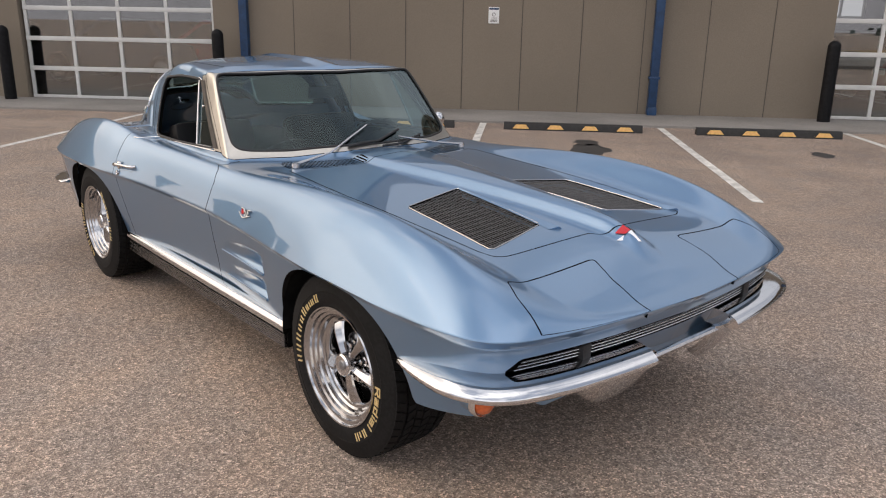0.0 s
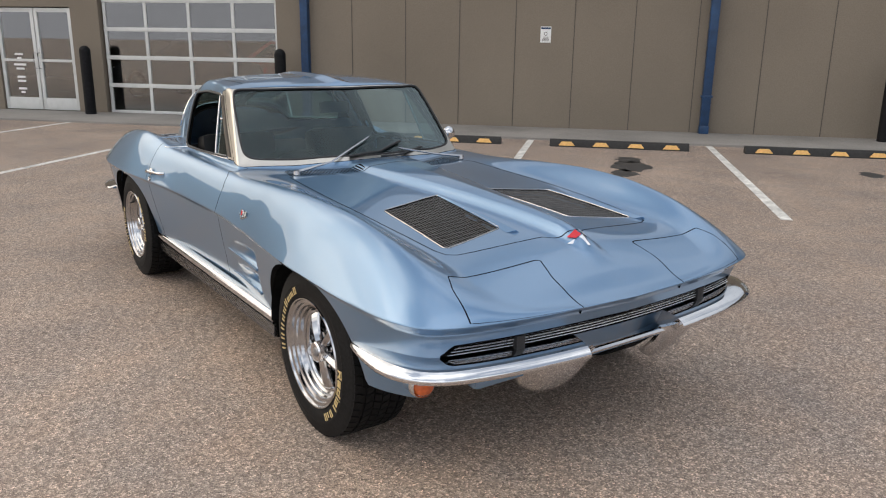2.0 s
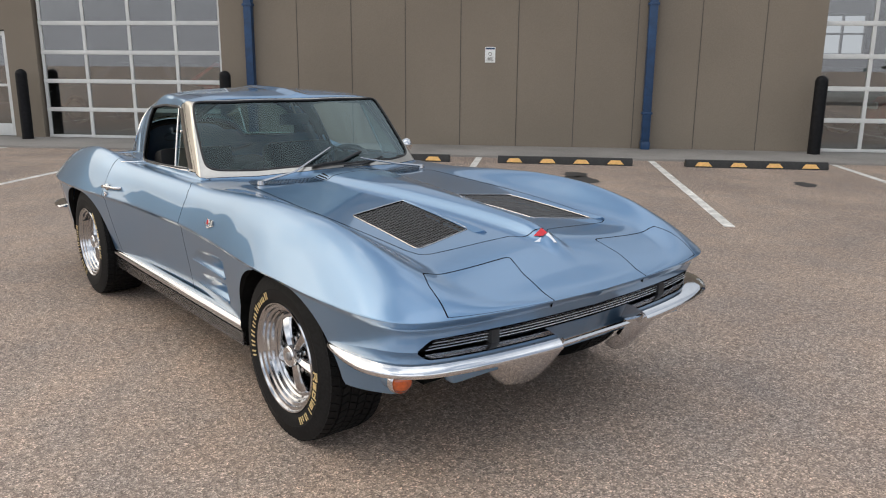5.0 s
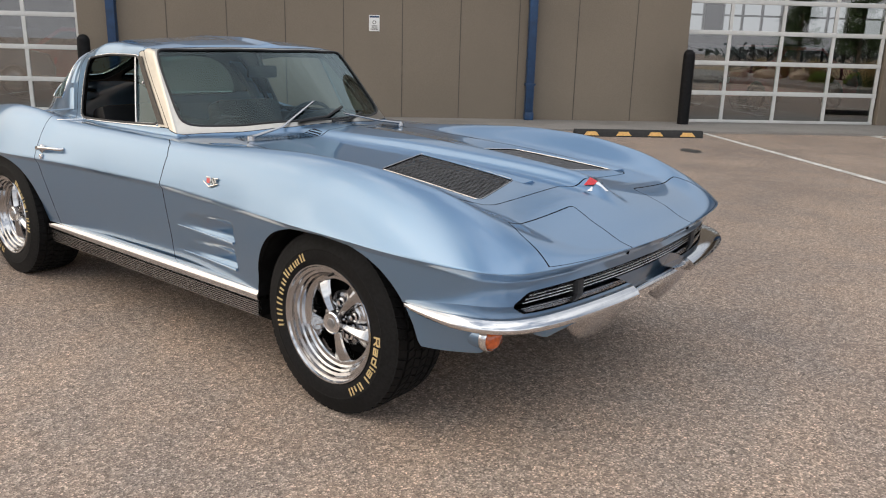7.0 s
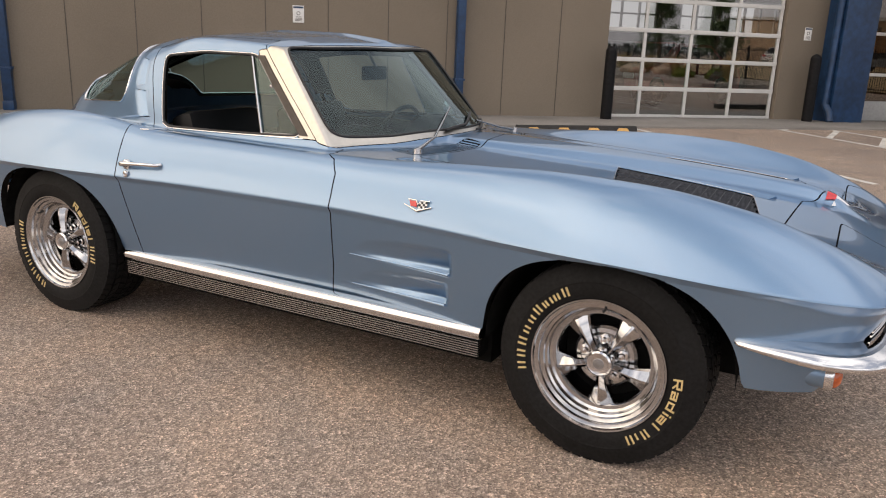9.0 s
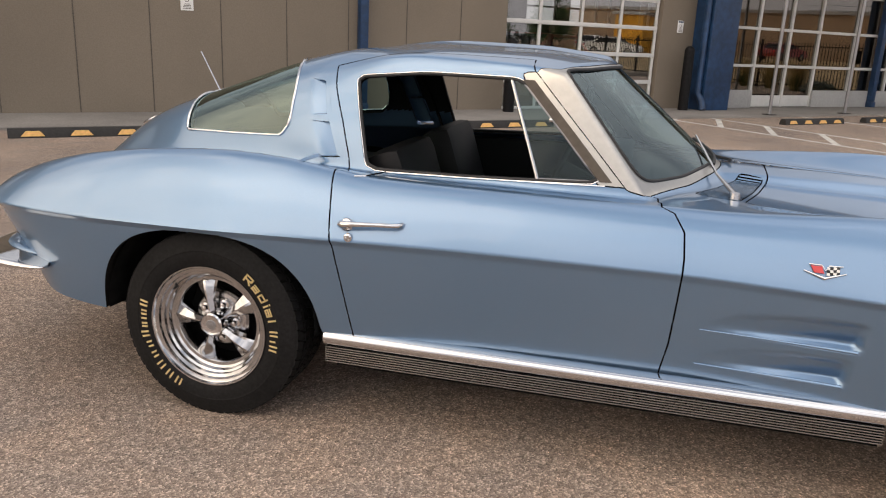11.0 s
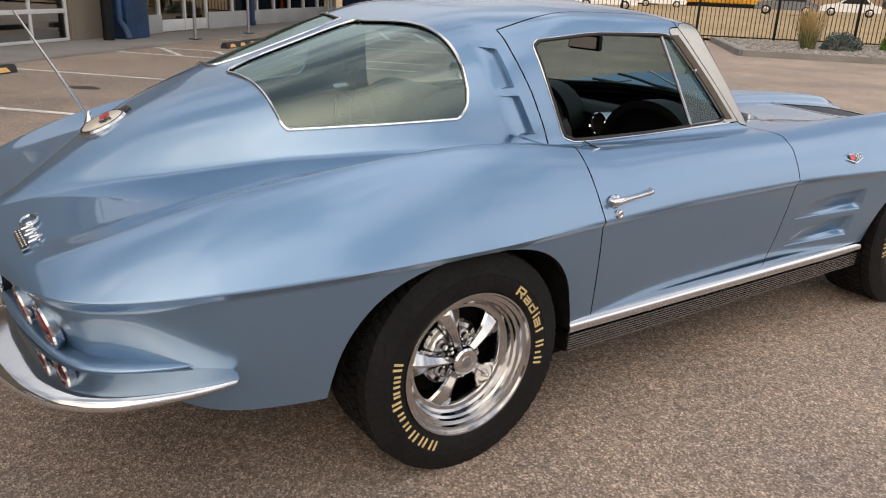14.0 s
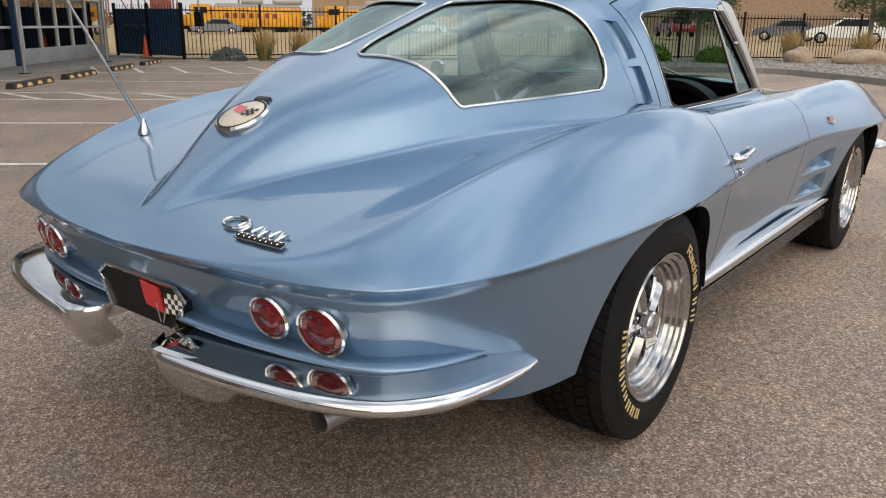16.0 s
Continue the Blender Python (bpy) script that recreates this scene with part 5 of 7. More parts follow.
for y in (-0.44, 0.44):
    part("grille_post", Shape().box(1.93, 2.003, y - 0.018, y + 0.018, 0.50, 0.562, 0.004), M_BLACK, gr)

# ---- turn lamps under the bumper
for sgn in (-1, 1):
    at_ = (0.015, sgn * 0.715, 0.413)
    tl = part("turn_lamp", Shape().lathe([(1.70, 0.0), (1.70, 0.034), (1.80, 0.039), (1.838, 0.040)], 28, "x", at_), M_PAINT, car, "amber turn lamp in a chrome ring")
    part("lamp_ring", Shape().lathe([(1.838, 0.044), (1.856, 0.044), (1.861, 0.040), (1.856, 0.036)], 28, "x", at_), M_CHROME, tl)
    part("lens", Shape().lathe([(1.853, 0.036), (1.868, 0.033), (1.879, 0.022), (1.883, 0.0)], 28, "x", at_), M_LENS_O, tl, "amber plastic lens")

# ---- hood vents: fine mesh in a bright edge
for sgn in (-1, 1):
    hv = part("hood_vent_trim", Shape().tube([on_top(a, sgn * b, 0.001) for a, b in dense(rounded(VENT, cut=0.1))], 0.0022, 6, True), M_STEEL, hood, "bright edge of the hood vent")
    mesh_ = Shape()
    poly = [(a, sgn * b) for a, b in VENT]
    for b in np.arange(0.10, 0.47, 0.0125):
        run = [a for a in np.arange(1.05, 1.63, 0.01) if inside(poly, np.array([(a, sgn * b)]))[0]]
        if len(run) > 3:
            mesh_.tube([on_top(a, sgn * b, -0.004) for a in np.linspace(run[0], run[-1], 14)], 0.0013, 4)
    for a in np.arange(1.04, 1.63, 0.030):
        run = [b for b in np.arange(0.09, 0.47, 0.008) if inside(poly, np.array([(a, sgn * b)]))[0]]
        if len(run) > 3:
            mesh_.tube([on_top(a, sgn * b, -0.005) for b in np.linspace(run[0], run[-1], 10)], 0.0014, 4)
    part("hood_vent_mesh", mesh_, M_MESH, hood, "dark metal mesh of the hood vent", 80)
    # a bright facet rises beside each vent, widening towards the nose
    e0, e1, way = ((1.072, 0.134), (1.600, 0.186), -1) if sgn < 0 else ((1.135, 0.430), (1.625, 0.466), 1)
    vs = []
    for k in range(15):
        t = k / 14
        x, y = e0[0] + (e1[0] - e0[0]) * t, e0[1] + (e1[1] - e0[1]) * t
        w_ = 0.004 + 0.026 * t
        vs += [on_top(x, sgn * y, 0.0006), on_top(x + 0.02 * t, sgn * (y + way * w_), 0.004 + 0.006 * t), on_top(x + 0.024 * t, sgn * (y + way * (w_ + 0.012)), -0.001)]
    fs = [(3 * i + c, 3 * i + c + 1, 3 * i + c + 4, 3 * i + c + 3) for i in range(14) for c in range(2)] + [(42, 43, 44)]
    part("hood_vent_blade", Shape().add(vs, fs), M_PAINT, hood, "painted facet beside the vent", 20)
    # slats of the cowl vent before the windshield
    for k in range(26):
        b = 0.168 + 0.0125 * k
        back = float(np.interp(b, [0.155, 0.32, 0.450, 0.482], [0.442, 0.357, 0.275, 0.315]))
        front = float(np.interp(b, [0.165, 0.33, 0.490], [0.510, 0.462, 0.402]))
        xs_ = np.linspace(back, front, 6)
        top_ = [on_top(x, sgn * (b + e * 0.0029), 0.0005) for x in xs_ for e in (-1, 1)]
        low_ = [(p[0], p[1], p[2] - 0.0005) for p in top_]
        fs_ = [(2 * i, 2 * i + 1, 2 * i + 3, 2 * i + 2) for i in range(5)]
        fs_ += [tuple(12 + q for q in f[::-1]) for f in fs_] + [(2 * i, 2 * i + 2, 14 + 2 * i, 12 + 2 * i) for i in range(5)] + [(2 * i + 1, 13 + 2 * i, 15 + 2 * i, 2 * i + 3) for i in range(5)]
        part("cowl_slat", Shape().add(top_ + low_, fs_), M_PAINT, body, "", 30)
# wipers, both parked towards the driver
for base, arm, tip, blade in (((0.392, -0.455), (0.352, -0.26, 0.026), (0.285, -0.02, 0.020), (-0.16, 0.16)), ((0.36, 0.50), (0.355, 0.34, 0.03), (0.34, 0.12, 0.02), (-0.02, 0.30))):
    wp = part("wiper", Shape().tube([on_top(*base, 0.012), on_top(*arm[:2], arm[2]), on_top(*tip[:2], tip[2])], [0.008, 0.005, 0.0035], 8), M_STEEL, car, "bright windshield wiper with black blade")
    part("wiper_blade", Shape().tube([on_top(0.356 - 0.35 * max(0.0, b) - 0.40 * b * b - (0.0 if base[1] < 0 else -0.06), b, 0.012) for b in np.linspace(blade[0], blade[1], 14)], 0.006, 6), M_BLACK, wp)
    part("wiper_pivot", Shape().lathe([(0.0, 0.018), (0.018, 0.016), (0.022, 0.0)], 16, "z", on_top(*base, 0.0)), M_STEEL, wp)

# ---- side details
for sgn in (-1, 1):
    dr = door_r if sgn < 0 else door_l
    P = lambda x, z, o=0.0: (x, sgn * (side_y(x, z) + o), z)
    dh = part("door_handle", Shape().tube([P(-0.768, 0.728, 0.003), P(-0.765, 0.729, 0.018), P(-0.755, 0.731, 0.026), P(-0.73, 0.734, 0.029), P(-0.69, 0.736, 0.030), P(-0.64, 0.738, 0.029), P(-0.605, 0.738, 0.026), P(-0.590, 0.738, 0.019), P(-0.583, 0.738, 0.009), P(-0.582, 0.738, 0.001)], [0.013, 0.0125, 0.0115, 0.009, 0.0075, 0.007, 0.0075, 0.008, 0.008, 0.009], 14), M_CHROME, dr, "chrome door handle")
    part("handle_boss", Shape().lathe([(0, 0.022), (sgn * 0.008, 0.020), (sgn * 0.012, 0.013), (sgn * 0.010, 0.009), (sgn * 0.010, 0)], 24, "y", P(-0.752, 0.726, 0.001)), M_CHROME, dh)
    part("lock", Shape().lathe([(0, 0.014), (sgn * 0.007, 0.013), (sgn * 0.009, 0.008), (sgn * 0.006, 0.006), (sgn * 0.006, 0)], 20, "y", P(-0.742, 0.690, 0.001)), M_CHROME, dr, "round chrome door lock")
    # bright lower lips of the fender scoops
    for x0, x1, z in ((0.31, 0.722, 0.513), (0.31, 0.702, 0.399)):
        part("scoop_lip", Shape().tube([P(x, z + 0.004 * (0.72 - x), 0.0015) for x in np.linspace(x0, x1, 14)], [0.0015 + 0.0035 * q for q in np.linspace(0, 1, 14)], 6), M_PAINT, body)
    # crossed flags on the fender: plain shapes
    bd = part("fender_badge", Shape().tube([P(0.550, 0.731, 0.005), P(0.602, 0.716, 0.006), P(0.655, 0.732, 0.005)], [0.0018, 0.0042, 0.0018], 6), M_CHROME, car, "small badge of a red and a chequered flag")
    part("red_flag", Shape().add([P(0.566, 0.745, 0.006), P(0.594, 0.745, 0.008), P(0.601, 0.728, 0.008), P(0.576, 0.728, 0.006)], [(0, 1, 2, 3)]), M_RED, bd)
    part("flag_edge", Shape().tube([P(0.562, 0.748, 0.006), P(0.594, 0.748, 0.008), P(0.603, 0.735, 0.007), P(0.612, 0.748, 0.008), P(0.645, 0.749, 0.006)], 0.0022, 6), M_CHROME, bd)
    fl = Shape()
    wh_ = Shape()
    for i in range(4):
        for j in range(3):
            a0, a1 = 0.606 + 0.0080 * i, 0.606 + 0.0080 * (i + 1)
            b0, b1 = 0.724 + 0.0068 * j + 0.0012 * i, 0.724 + 0.0068 * (j + 1) + 0.0012 * i
            (fl if (i + j) % 2 else wh_).add([P(a0, b0, 0.007), P(a1, b0, 0.007), P(a1, b1, 0.008), P(a0, b1, 0.008)], [(0, 1, 2, 3)])
    part("chequer_dark", fl, M_BLACK, bd)
    part("chequer_light", wh_, M_WHITE, bd)
    # vent window and its frame
    q = [(-0.202, 0.884), (-0.022, 0.892), (-0.140, 1.025), (-0.282, 1.172), (-0.320, 1.172)]
    vw = part("vent_window", Shape().add([P(a, b, -0.006) for a, b in q], [(0, 1, 2, 3, 4)]), M_GLASS, dr, "small triangular vent window glass")
    part("vent_frame", Shape().tube([P(a, b, -0.003) for a, b in dense([(-0.322, 1.183), (-0.262, 1.03), (-0.202, 0.874)], 0.05, False)], 0.006, 8), M_STEEL, dr, "bright vent window bar")
    part("vent_frame", Shape().tube([P(a, b, -0.002) for a, b in dense([(-0.320, 1.174), (-0.284, 1.172), (-0.138, 1.02), (-0.022, 0.892), (-0.200, 0.884)], 0.05, False)], 0.004, 8), M_GREYMETAL, dr)
    part("vent_latch", Shape().lathe([(0, 0.007), (sgn * 0.010, 0.006), (sgn * 0.013, 0)], 14, "y", P(-0.182, 1.062, 0.002)), M_CHROME, vw)
    e_ = dense([(-0.284, 1.176), (-0.138, 1.022), (-0.019, 0.892)], 0.04, False)
    vs = [P(a + dx, b, o) for a, b in e_ for dx, o in ((0.0, 0.0), (0.002, 0.006), (0.036, 0.006), (0.038, 0.0))]
    part("vent_post", Shape().add(vs, [(4 * i + c, 4 * i + c + 1, 4 * i + c + 5, 4 * i + c + 4) for i in range(len(e_) - 1) for c in range(3)]), M_JOINT, dr, "dark weathered window post", 30)
    part("window_sill_trim", Shape().tube([P(x, 0.860 + 0.020 * (x + 0.765) / 0.765, 0.003) for x in np.linspace(-0.765, 0.0, 24)], 0.0028, 6), M_CHROME, dr)
# door mirror
dm = part("door_mirror", Shape().lathe([(-0.010, 0.0), (-0.008, 0.035), (0.0, 0.041), (0.012, 0.037), (0.022, 0.023), (0.026, 0.0)], 28, "x", (-0.17, 0.785, 0.915)), M_CHROME, door_l, "round chrome door mirror")
part("mirror_stem", Shape().tube([(-0.12, 0.715, 0.835), (-0.135, 0.755, 0.862), (-0.16, 0.785, 0.885)], [0.014, 0.009, 0.008], 8), M_CHROME, dm)

# ---- nose emblem: plain shapes
ne = part("nose_emblem", Shape().add([on_top(1.79, -0.062, 0.003), on_top(1.80, 0.0, 0.006), on_top(1.79, 0.062, 0.003), on_top(1.845, 0.0, 0.004)], [(0, 1, 3), (1, 2, 3)]), M_CHROME, car, "nose emblem of a red and a white flag")
part("red_flag", Shape().add([on_top(1.768, -0.045, 0.006), on_top(1.770, -0.008, 0.008), on_top(1.800, -0.005, 0.008), on_top(1.800, -0.030, 0.006)], [(0, 1, 2, 3)]), M_RED, ne)
part("white_flag", Shape().add([on_top(1.768, 0.052, 0.006), on_top(1.770, 0.006, 0.008), on_top(1.800, 0.004, 0.008), on_top(1.806, 0.034, 0.006)], [(0, 1, 2, 3)]), M_WHITE, ne)

# ---- tail
for sgn in (-1, 1):
    for y, r, zl in ((0.425, 0.048, 0.554), (0.552, 0.054, 0.543)):
        k = int(np.argmin(np.abs(PY - y) + 10 * (PX > 0)))
        ins = float(lower_inset(np.array(PX[k]), np.array(zl)))
        px, py = PX[k] - nx[k] * ins, PY[k] - ny[k] * ins
        yaw = math.degrees(math.atan2(sgn * ny[k] * 0.45, nx[k]))
        m = pose(px, sgn * py, zl, 0, 0, yaw) @ pose(0.007, 0, 0, 0, 13, 0)
        lamp = part("tail_lamp", Shape().lathe([(-0.014, r - 0.002), (0.004, r + 0.003), (0.009, r), (0.007, r - 0.004), (0.001, r - 0.006)], 36, "x").moved(m), M_CHROME, car, "round red tail lamp in a chrome bezel")
        part("lens", Shape().lathe([(0.003, r - 0.0045), (0.010, r - 0.014), (0.005, r - 0.022), (0.012, r - 0.032), (0.012, 0.0)], 36, "x").moved(m), M_LENS_R, lamp, "ribbed red lens")
    part("exhaust_tip", Shape().lathe([(-2.0, 0.0), (-2.0, 0.025), (-2.272, 0.026), (-2.275, 0.024), (-2.22, 0.022), (-2.1, 0.022), (-2.1, 0.0)], 28, "x", (0.03, sgn * 0.54, 0.362)), M_GREYMETAL, car, "dull metal exhaust tip")
fc = part("fuel_cap", Shape().lathe([(-0.012, 0.086), (0.010, 0.086), (0.016, 0.079), (0.014, 0.073), (0.016, 0.071)], 48, "z"), M_CHROME, car, "round chrome fuel filler lid with a flag emblem")
x0 = -1.955
sl = (float(top_height(x0 + 0.09, 0.0)) - float(top_height(x0 - 0.09, 0.0))) / 0.18
CAP = pose(x0, 0.0, (float(top_height(x0 + 0.09, 0)) + float(top_height(x0 - 0.09, 0))) / 2 - 0.003, 0, 4.5 - math.degrees(math.atan(sl)), 0)
fc.matrix_basis = CAP @ Matrix.Diagonal((0.84, 0.84, 1, 1))
part("cap_face", Shape().lathe([(0.0145, 0.072), (0.0175, 0.068), (0.0185, 0.0)], 48, "z"), M_CREAM, fc, "cream enamel face")
part("cap_seal", Shape().lathe([(0.0155, 0.0775), (0.0172, 0.0765), (0.0172, 0.0735), (0.0155, 0.0725)], 48, "z"), M_BLACK, fc, "black ring inside the chrome rim")
part("cap_hinge", Shape().box(0.078, 0.100, -0.03, 0.03, 0.0, 0.018, 0.004), M_BLACK, fc)
part("red_flag", Shape().add([(-0.005, -0.006, 0.0205), (0.03, -0.002, 0.0205), (0.038, 0.046, 0.0205), (0.004, 0.042, 0.0205)], [(0, 1, 2, 3)]), M_RED, fc)
ck = Shape()
for i in range(4):
    for j in range(4):
        if (i + j) % 2:
            ck.box(-0.012 + 0.0095 * i, -0.0025 + 0.0095 * i, -0.054 + 0.0105 * j, -0.0435 + 0.0105 * j, 0.0195, 0.0207)
part("chequer", ck, M_BLACK, fc)
# aerial
an = part("antenna", Shape().tube([(-1.90, 0.545, float(top_height(-1.9, 0.545)) + 0.03), (-2.085, 0.545, 1.165)], [0.0055, 0.0036], 8), M_STEEL, car, "thin chrome radio aerial on the rear deck")
part("antenna_base", Shape().lathe([(0.0, 0.02), (0.012, 0.018), (0.03, 0.010), (0.045, 0.007), (0.05, 0.0)], 20, "z", (-1.895, 0.545, float(top_height(-1.895, 0.545)) - 0.002)), M_CHROME, an)
# chrome badge on the deck: a flat ring, a wavy stroke and a dark bar
sc = part("deck_script", Shape().tube([on_top(-2.204 + 0.019 * math.sin(a), -0.272 + 0.036 * math.cos(a), 0.006) for a in np.linspace(0, 2 * math.pi, 28)[:-1]], 0.0042, 6, True), M_CHROME, car, "chrome script badge shapes on the rear deck")
wave = [on_top(-2.212 + (0.012 + 0.006 * math.sin(0.5 * q)) * math.sin(q), -0.292 - 0.0042 * q + 0.004 * math.cos(q), 0.006) for q in np.linspace(0, 34, 150)]
part("script_wave", Shape().tube(wave, 0.0030, 5), M_CHROME, sc)
part("script_bar", Shape().tube([on_top(-2.236, -0.315, 0.004), on_top(-2.236, -0.380, 0.004), on_top(-2.236, -0.450, 0.004)], 0.0085, 8, flat=0.6), M_BLACK, sc, "dark inlaid bar")
part("bar_edge", Shape().tube([on_top(-2.2285, -0.312, 0.007), on_top(-2.2285, -0.453, 0.007), on_top(-2.2435, -0.453, 0.006), on_top(-2.2435, -0.312, 0.006)], 0.0022, 6, True), M_CHROME, sc)
for k in range(8):
    y = -0.322 - 0.0165 * k
    part("text_bar", Shape().tube([on_top(-2.2415, y, 0.0105), on_top(-2.2315, y - 0.003, 0.0105)], 0.0016, 5), M_CHROME, sc)
# plate with crossed flags in the middle of the tail
pl = part("tail_plate", Shape().prism([(-0.17, 0.524), (-0.135, 0.552), (0.135, 0.552), (0.17, 0.524), (0.125, 0.448), (-0.125, 0.448)], -2.325, -2.25, "x"), M_VINYL, car, "black tail plate with a red and a chequered flag")
pl.matrix_basis = pose(0.05, 0, 0.004)
part("plate_trim", Shape().tube([(-2.327, a, b) for a, b in dense([(-0.125, 0.448), (-0.17, 0.524), (-0.135, 0.552), (0.135, 0.552), (0.17, 0.524), (0.125, 0.448)], 0.02, False)], 0.0055, 6), M_CHROME, pl)
part("red_flag", Shape().prism([(-0.006, 0.544), (-0.076, 0.538), (-0.096, 0.481), (-0.024, 0.489)], -2.330, -2.3255, "x"), M_RED, pl)
c1, c2 = Shape(), Shape()
for i in range(5):
    for j in range(4):
        y0, z0 = -0.098 - 0.013 * i, 0.484 + 0.0115 * j + 0.002 * i
        (c1 if (i + j) % 2 else c2).box(y0 - 0.013, y0, -0.001, 0.001, z0, z0 + 0.0115)
for s_, m_, nm in ((c1, M_BLACK, "chequer_dark"), (c2, M_WHITE, "chequer_light")):
    s_.v = [(-2.3285 + b, a, c) for a, b, c in s_.v]
    part(nm, s_, m_, pl)
for a0, a1 in ((-0.065, -0.08), (-0.105, -0.088)):
    part("flag_staff", Shape().tube([(-2.329, a0, 0.50), (-2.329, a1, 0.458)], 0.003, 6), M_CHROME, pl)

# ---- cabin


def seat(y):
    st = empty("seat", pose(-0.33, y * 0.92, 0.30), "", "")
    st.parent = car
    st["label"] = "black vinyl bucket seat"
    part("cushion", Shape().box(-0.26, 0.26, -0.25, 0.25, 0.0, 0.20, 0.05), M_VINYL, st)
    b = Shape().box(-0.07, 0.07, -0.22, 0.22, 0.0, 0.48, 0.05)
    b.moved(pose(-0.27, 0, 0.16, 0, -18, 0))
    part("backrest", b, M_VINYL, st)
    return st


seat(-0.36)
seat(0.36)
part("cabin_floor", Shape().box(-1.75, 0.40, -0.66, 0.66, 0.30, 0.33), M_VINYL, car, "black carpeted cabin floor")
part("rear_shelf", Shape().box(-1.72, -0.80, -0.52, 0.52, 0.68, 0.74, 0.02).box(-0.83, -0.79, -0.6, 0.6, 0.33, 0.74), M_VINYL, car, "black carpeted luggage shelf")
part("dashboard", Shape().prism([(0.30, 0.50), (0.30, 0.80), (0.16, 0.838), (0.08, 0.832), (0.05, 0.80), (0.09, 0.68), (0.16, 0.56)], -0.57, 0.57, "y"), M_VINYL, car, "black padded dashboard", 50)
for y in (-0.30, 0.33):
    arc = [(y + 0.225 * math.cos(a), 0.725 + 0.185 * math.sin(a)) for a in np.linspace(0, math.pi, 26)]
    inner = [(y + 0.190 * math.cos(a), 0.725 + 0.155 * math.sin(a)) for a in np.linspace(math.pi, 0, 26)]
    dc_ = part("dash_cowl", Shape().prism(arc + inner, -0.035, 0.07, "x"), M_VINYL, car, "black padded hump of the dashboard", 50)
    part("dash_panel", Shape().prism(inner[::-1], 0.045, 0.06, "x"), M_VINYL, dc_)
ck_ = part("dash_clock", Shape().lathe([(0.05, 0.050), (-0.012, 0.050), (-0.018, 0.044), (-0.010, 0.037), (0.0, 0.036)], 30, "x", (0.0, -0.03, 0.772)), M_CHROME, car, "round clock in a bright ring")
part("clock_face", Shape().lathe([(0.0, 0.037), (0.001, 0.0)], 30, "x", (-0.004, -0.03, 0.772)), M_BLACK, ck_)
for y, r in ((0.44, 0.062), (0.28, 0.062), (0.18, 0.03), (0.54, 0.03)):
    part("gauge", Shape().lathe([(0.06, r), (0.045, r + 0.004), (0.043, r), (0.05, r - 0.004), (0.05, 0)], 24, "x", (-0.02, y, 0.785)), M_GREYMETAL, car)
part("console", Shape().box(-0.55, 0.16, -0.10, 0.10, 0.33, 0.56, 0.03), M_VINYL, car)
sw = part("steering_wheel", Shape().lathe([(0.011 * math.sin(a), 0.195 + 0.011 * math.cos(a)) for a in [2 * math.pi * k / 10 for k in range(11)]], 48, "x").moved(pose(-0.235, 0.36, 0.755, 0, 22, 0)), M_BLACK, car, "black steering wheel with bright spokes")
for a in (0.0, 2.3, -2.3):
    part("wheel_spoke", Shape().box(-0.006, 0.006, -0.016, 0.016, 0.03, 0.19, 0.002).moved(pose(-0.235, 0.36, 0.755, 0, 22, 0) @ pose(0, 0, 0, math.degrees(a) + 180, 0, 0)), M_STEEL, sw)
part("wheel_hub", Shape().lathe([(-0.02, 0.0), (-0.018, 0.04), (0.05, 0.045), (0.28, 0.03)], 24, "x").moved(pose(-0.235, 0.36, 0.755, 0, 22, 0)), M_BLACK, sw)
rm = part("rear_view_mirror", Shape().box(-0.122, -0.098, -0.094, 0.078, 1.077, 1.138, 0.011), M_BLACK, car, "rear-view mirror")
part("mirror_glass", Shape().box(-0.1245, -0.1225, -0.082, 0.066, 1.086, 1.130), M_CHROME, rm)
part("mirror_stem", Shape().tube([(-0.105, 0, 1.13), (-0.13, 0, 1.165), (-0.16, 0, 1.212)], 0.006, 8), M_GREYMETAL, rm)
for sgn in (-1, 1):
    part("door_card", Shape().box(-0.80, 0.16, min(sgn * 0.64, sgn * 0.69), max(sgn * 0.64, sgn * 0.69), 0.34, 0.835, 0.015), M_VINYL, door_r if sgn < 0 else door_l, "black vinyl door card")
    part("window_crank", Shape().tube([(-0.25, sgn * 0.635, 0.66), (-0.25, sgn * 0.615, 0.66), (-0.33, sgn * 0.612, 0.69)], 0.008, 8), M_CHROME, door_r if sgn < 0 else door_l)


def lining(number, parent):
    """Dark inner lining of the roof and pillars."""
    keep = REGION.copy()
    cen = SK[QUADS].mean(1)
    mask = (REGION == number) & (cen[:, 2] > 0.95) & (cen[:, 0] < 0.1) & (cen[:, 0] > -1.7) & (np.abs(cen[:, 1]) < 0.62)
    REGION[:] = -1
    REGION[mask] = 99
    ob = skin_part("lining", 99, M_VINYL, parent, "black headlining", 0, 0, 0.017)
    REGION[:] = keep
    return ob


lining(0, body)
lining(R_DOOR, door_r)
lining(R_DOOR + 1, door_l)

# ---------------------------------------------------------------- fence, planting and what lies beyond


def place(s, d, z=0.0, turn=0.0):
    return WALL @ pose(s, d, z, 0, 0, turn)


FENCE = [(22.0, 6.8), (23.4, -12.0), (24.6, -30.0)]
GATE = (23.9, 9.4)


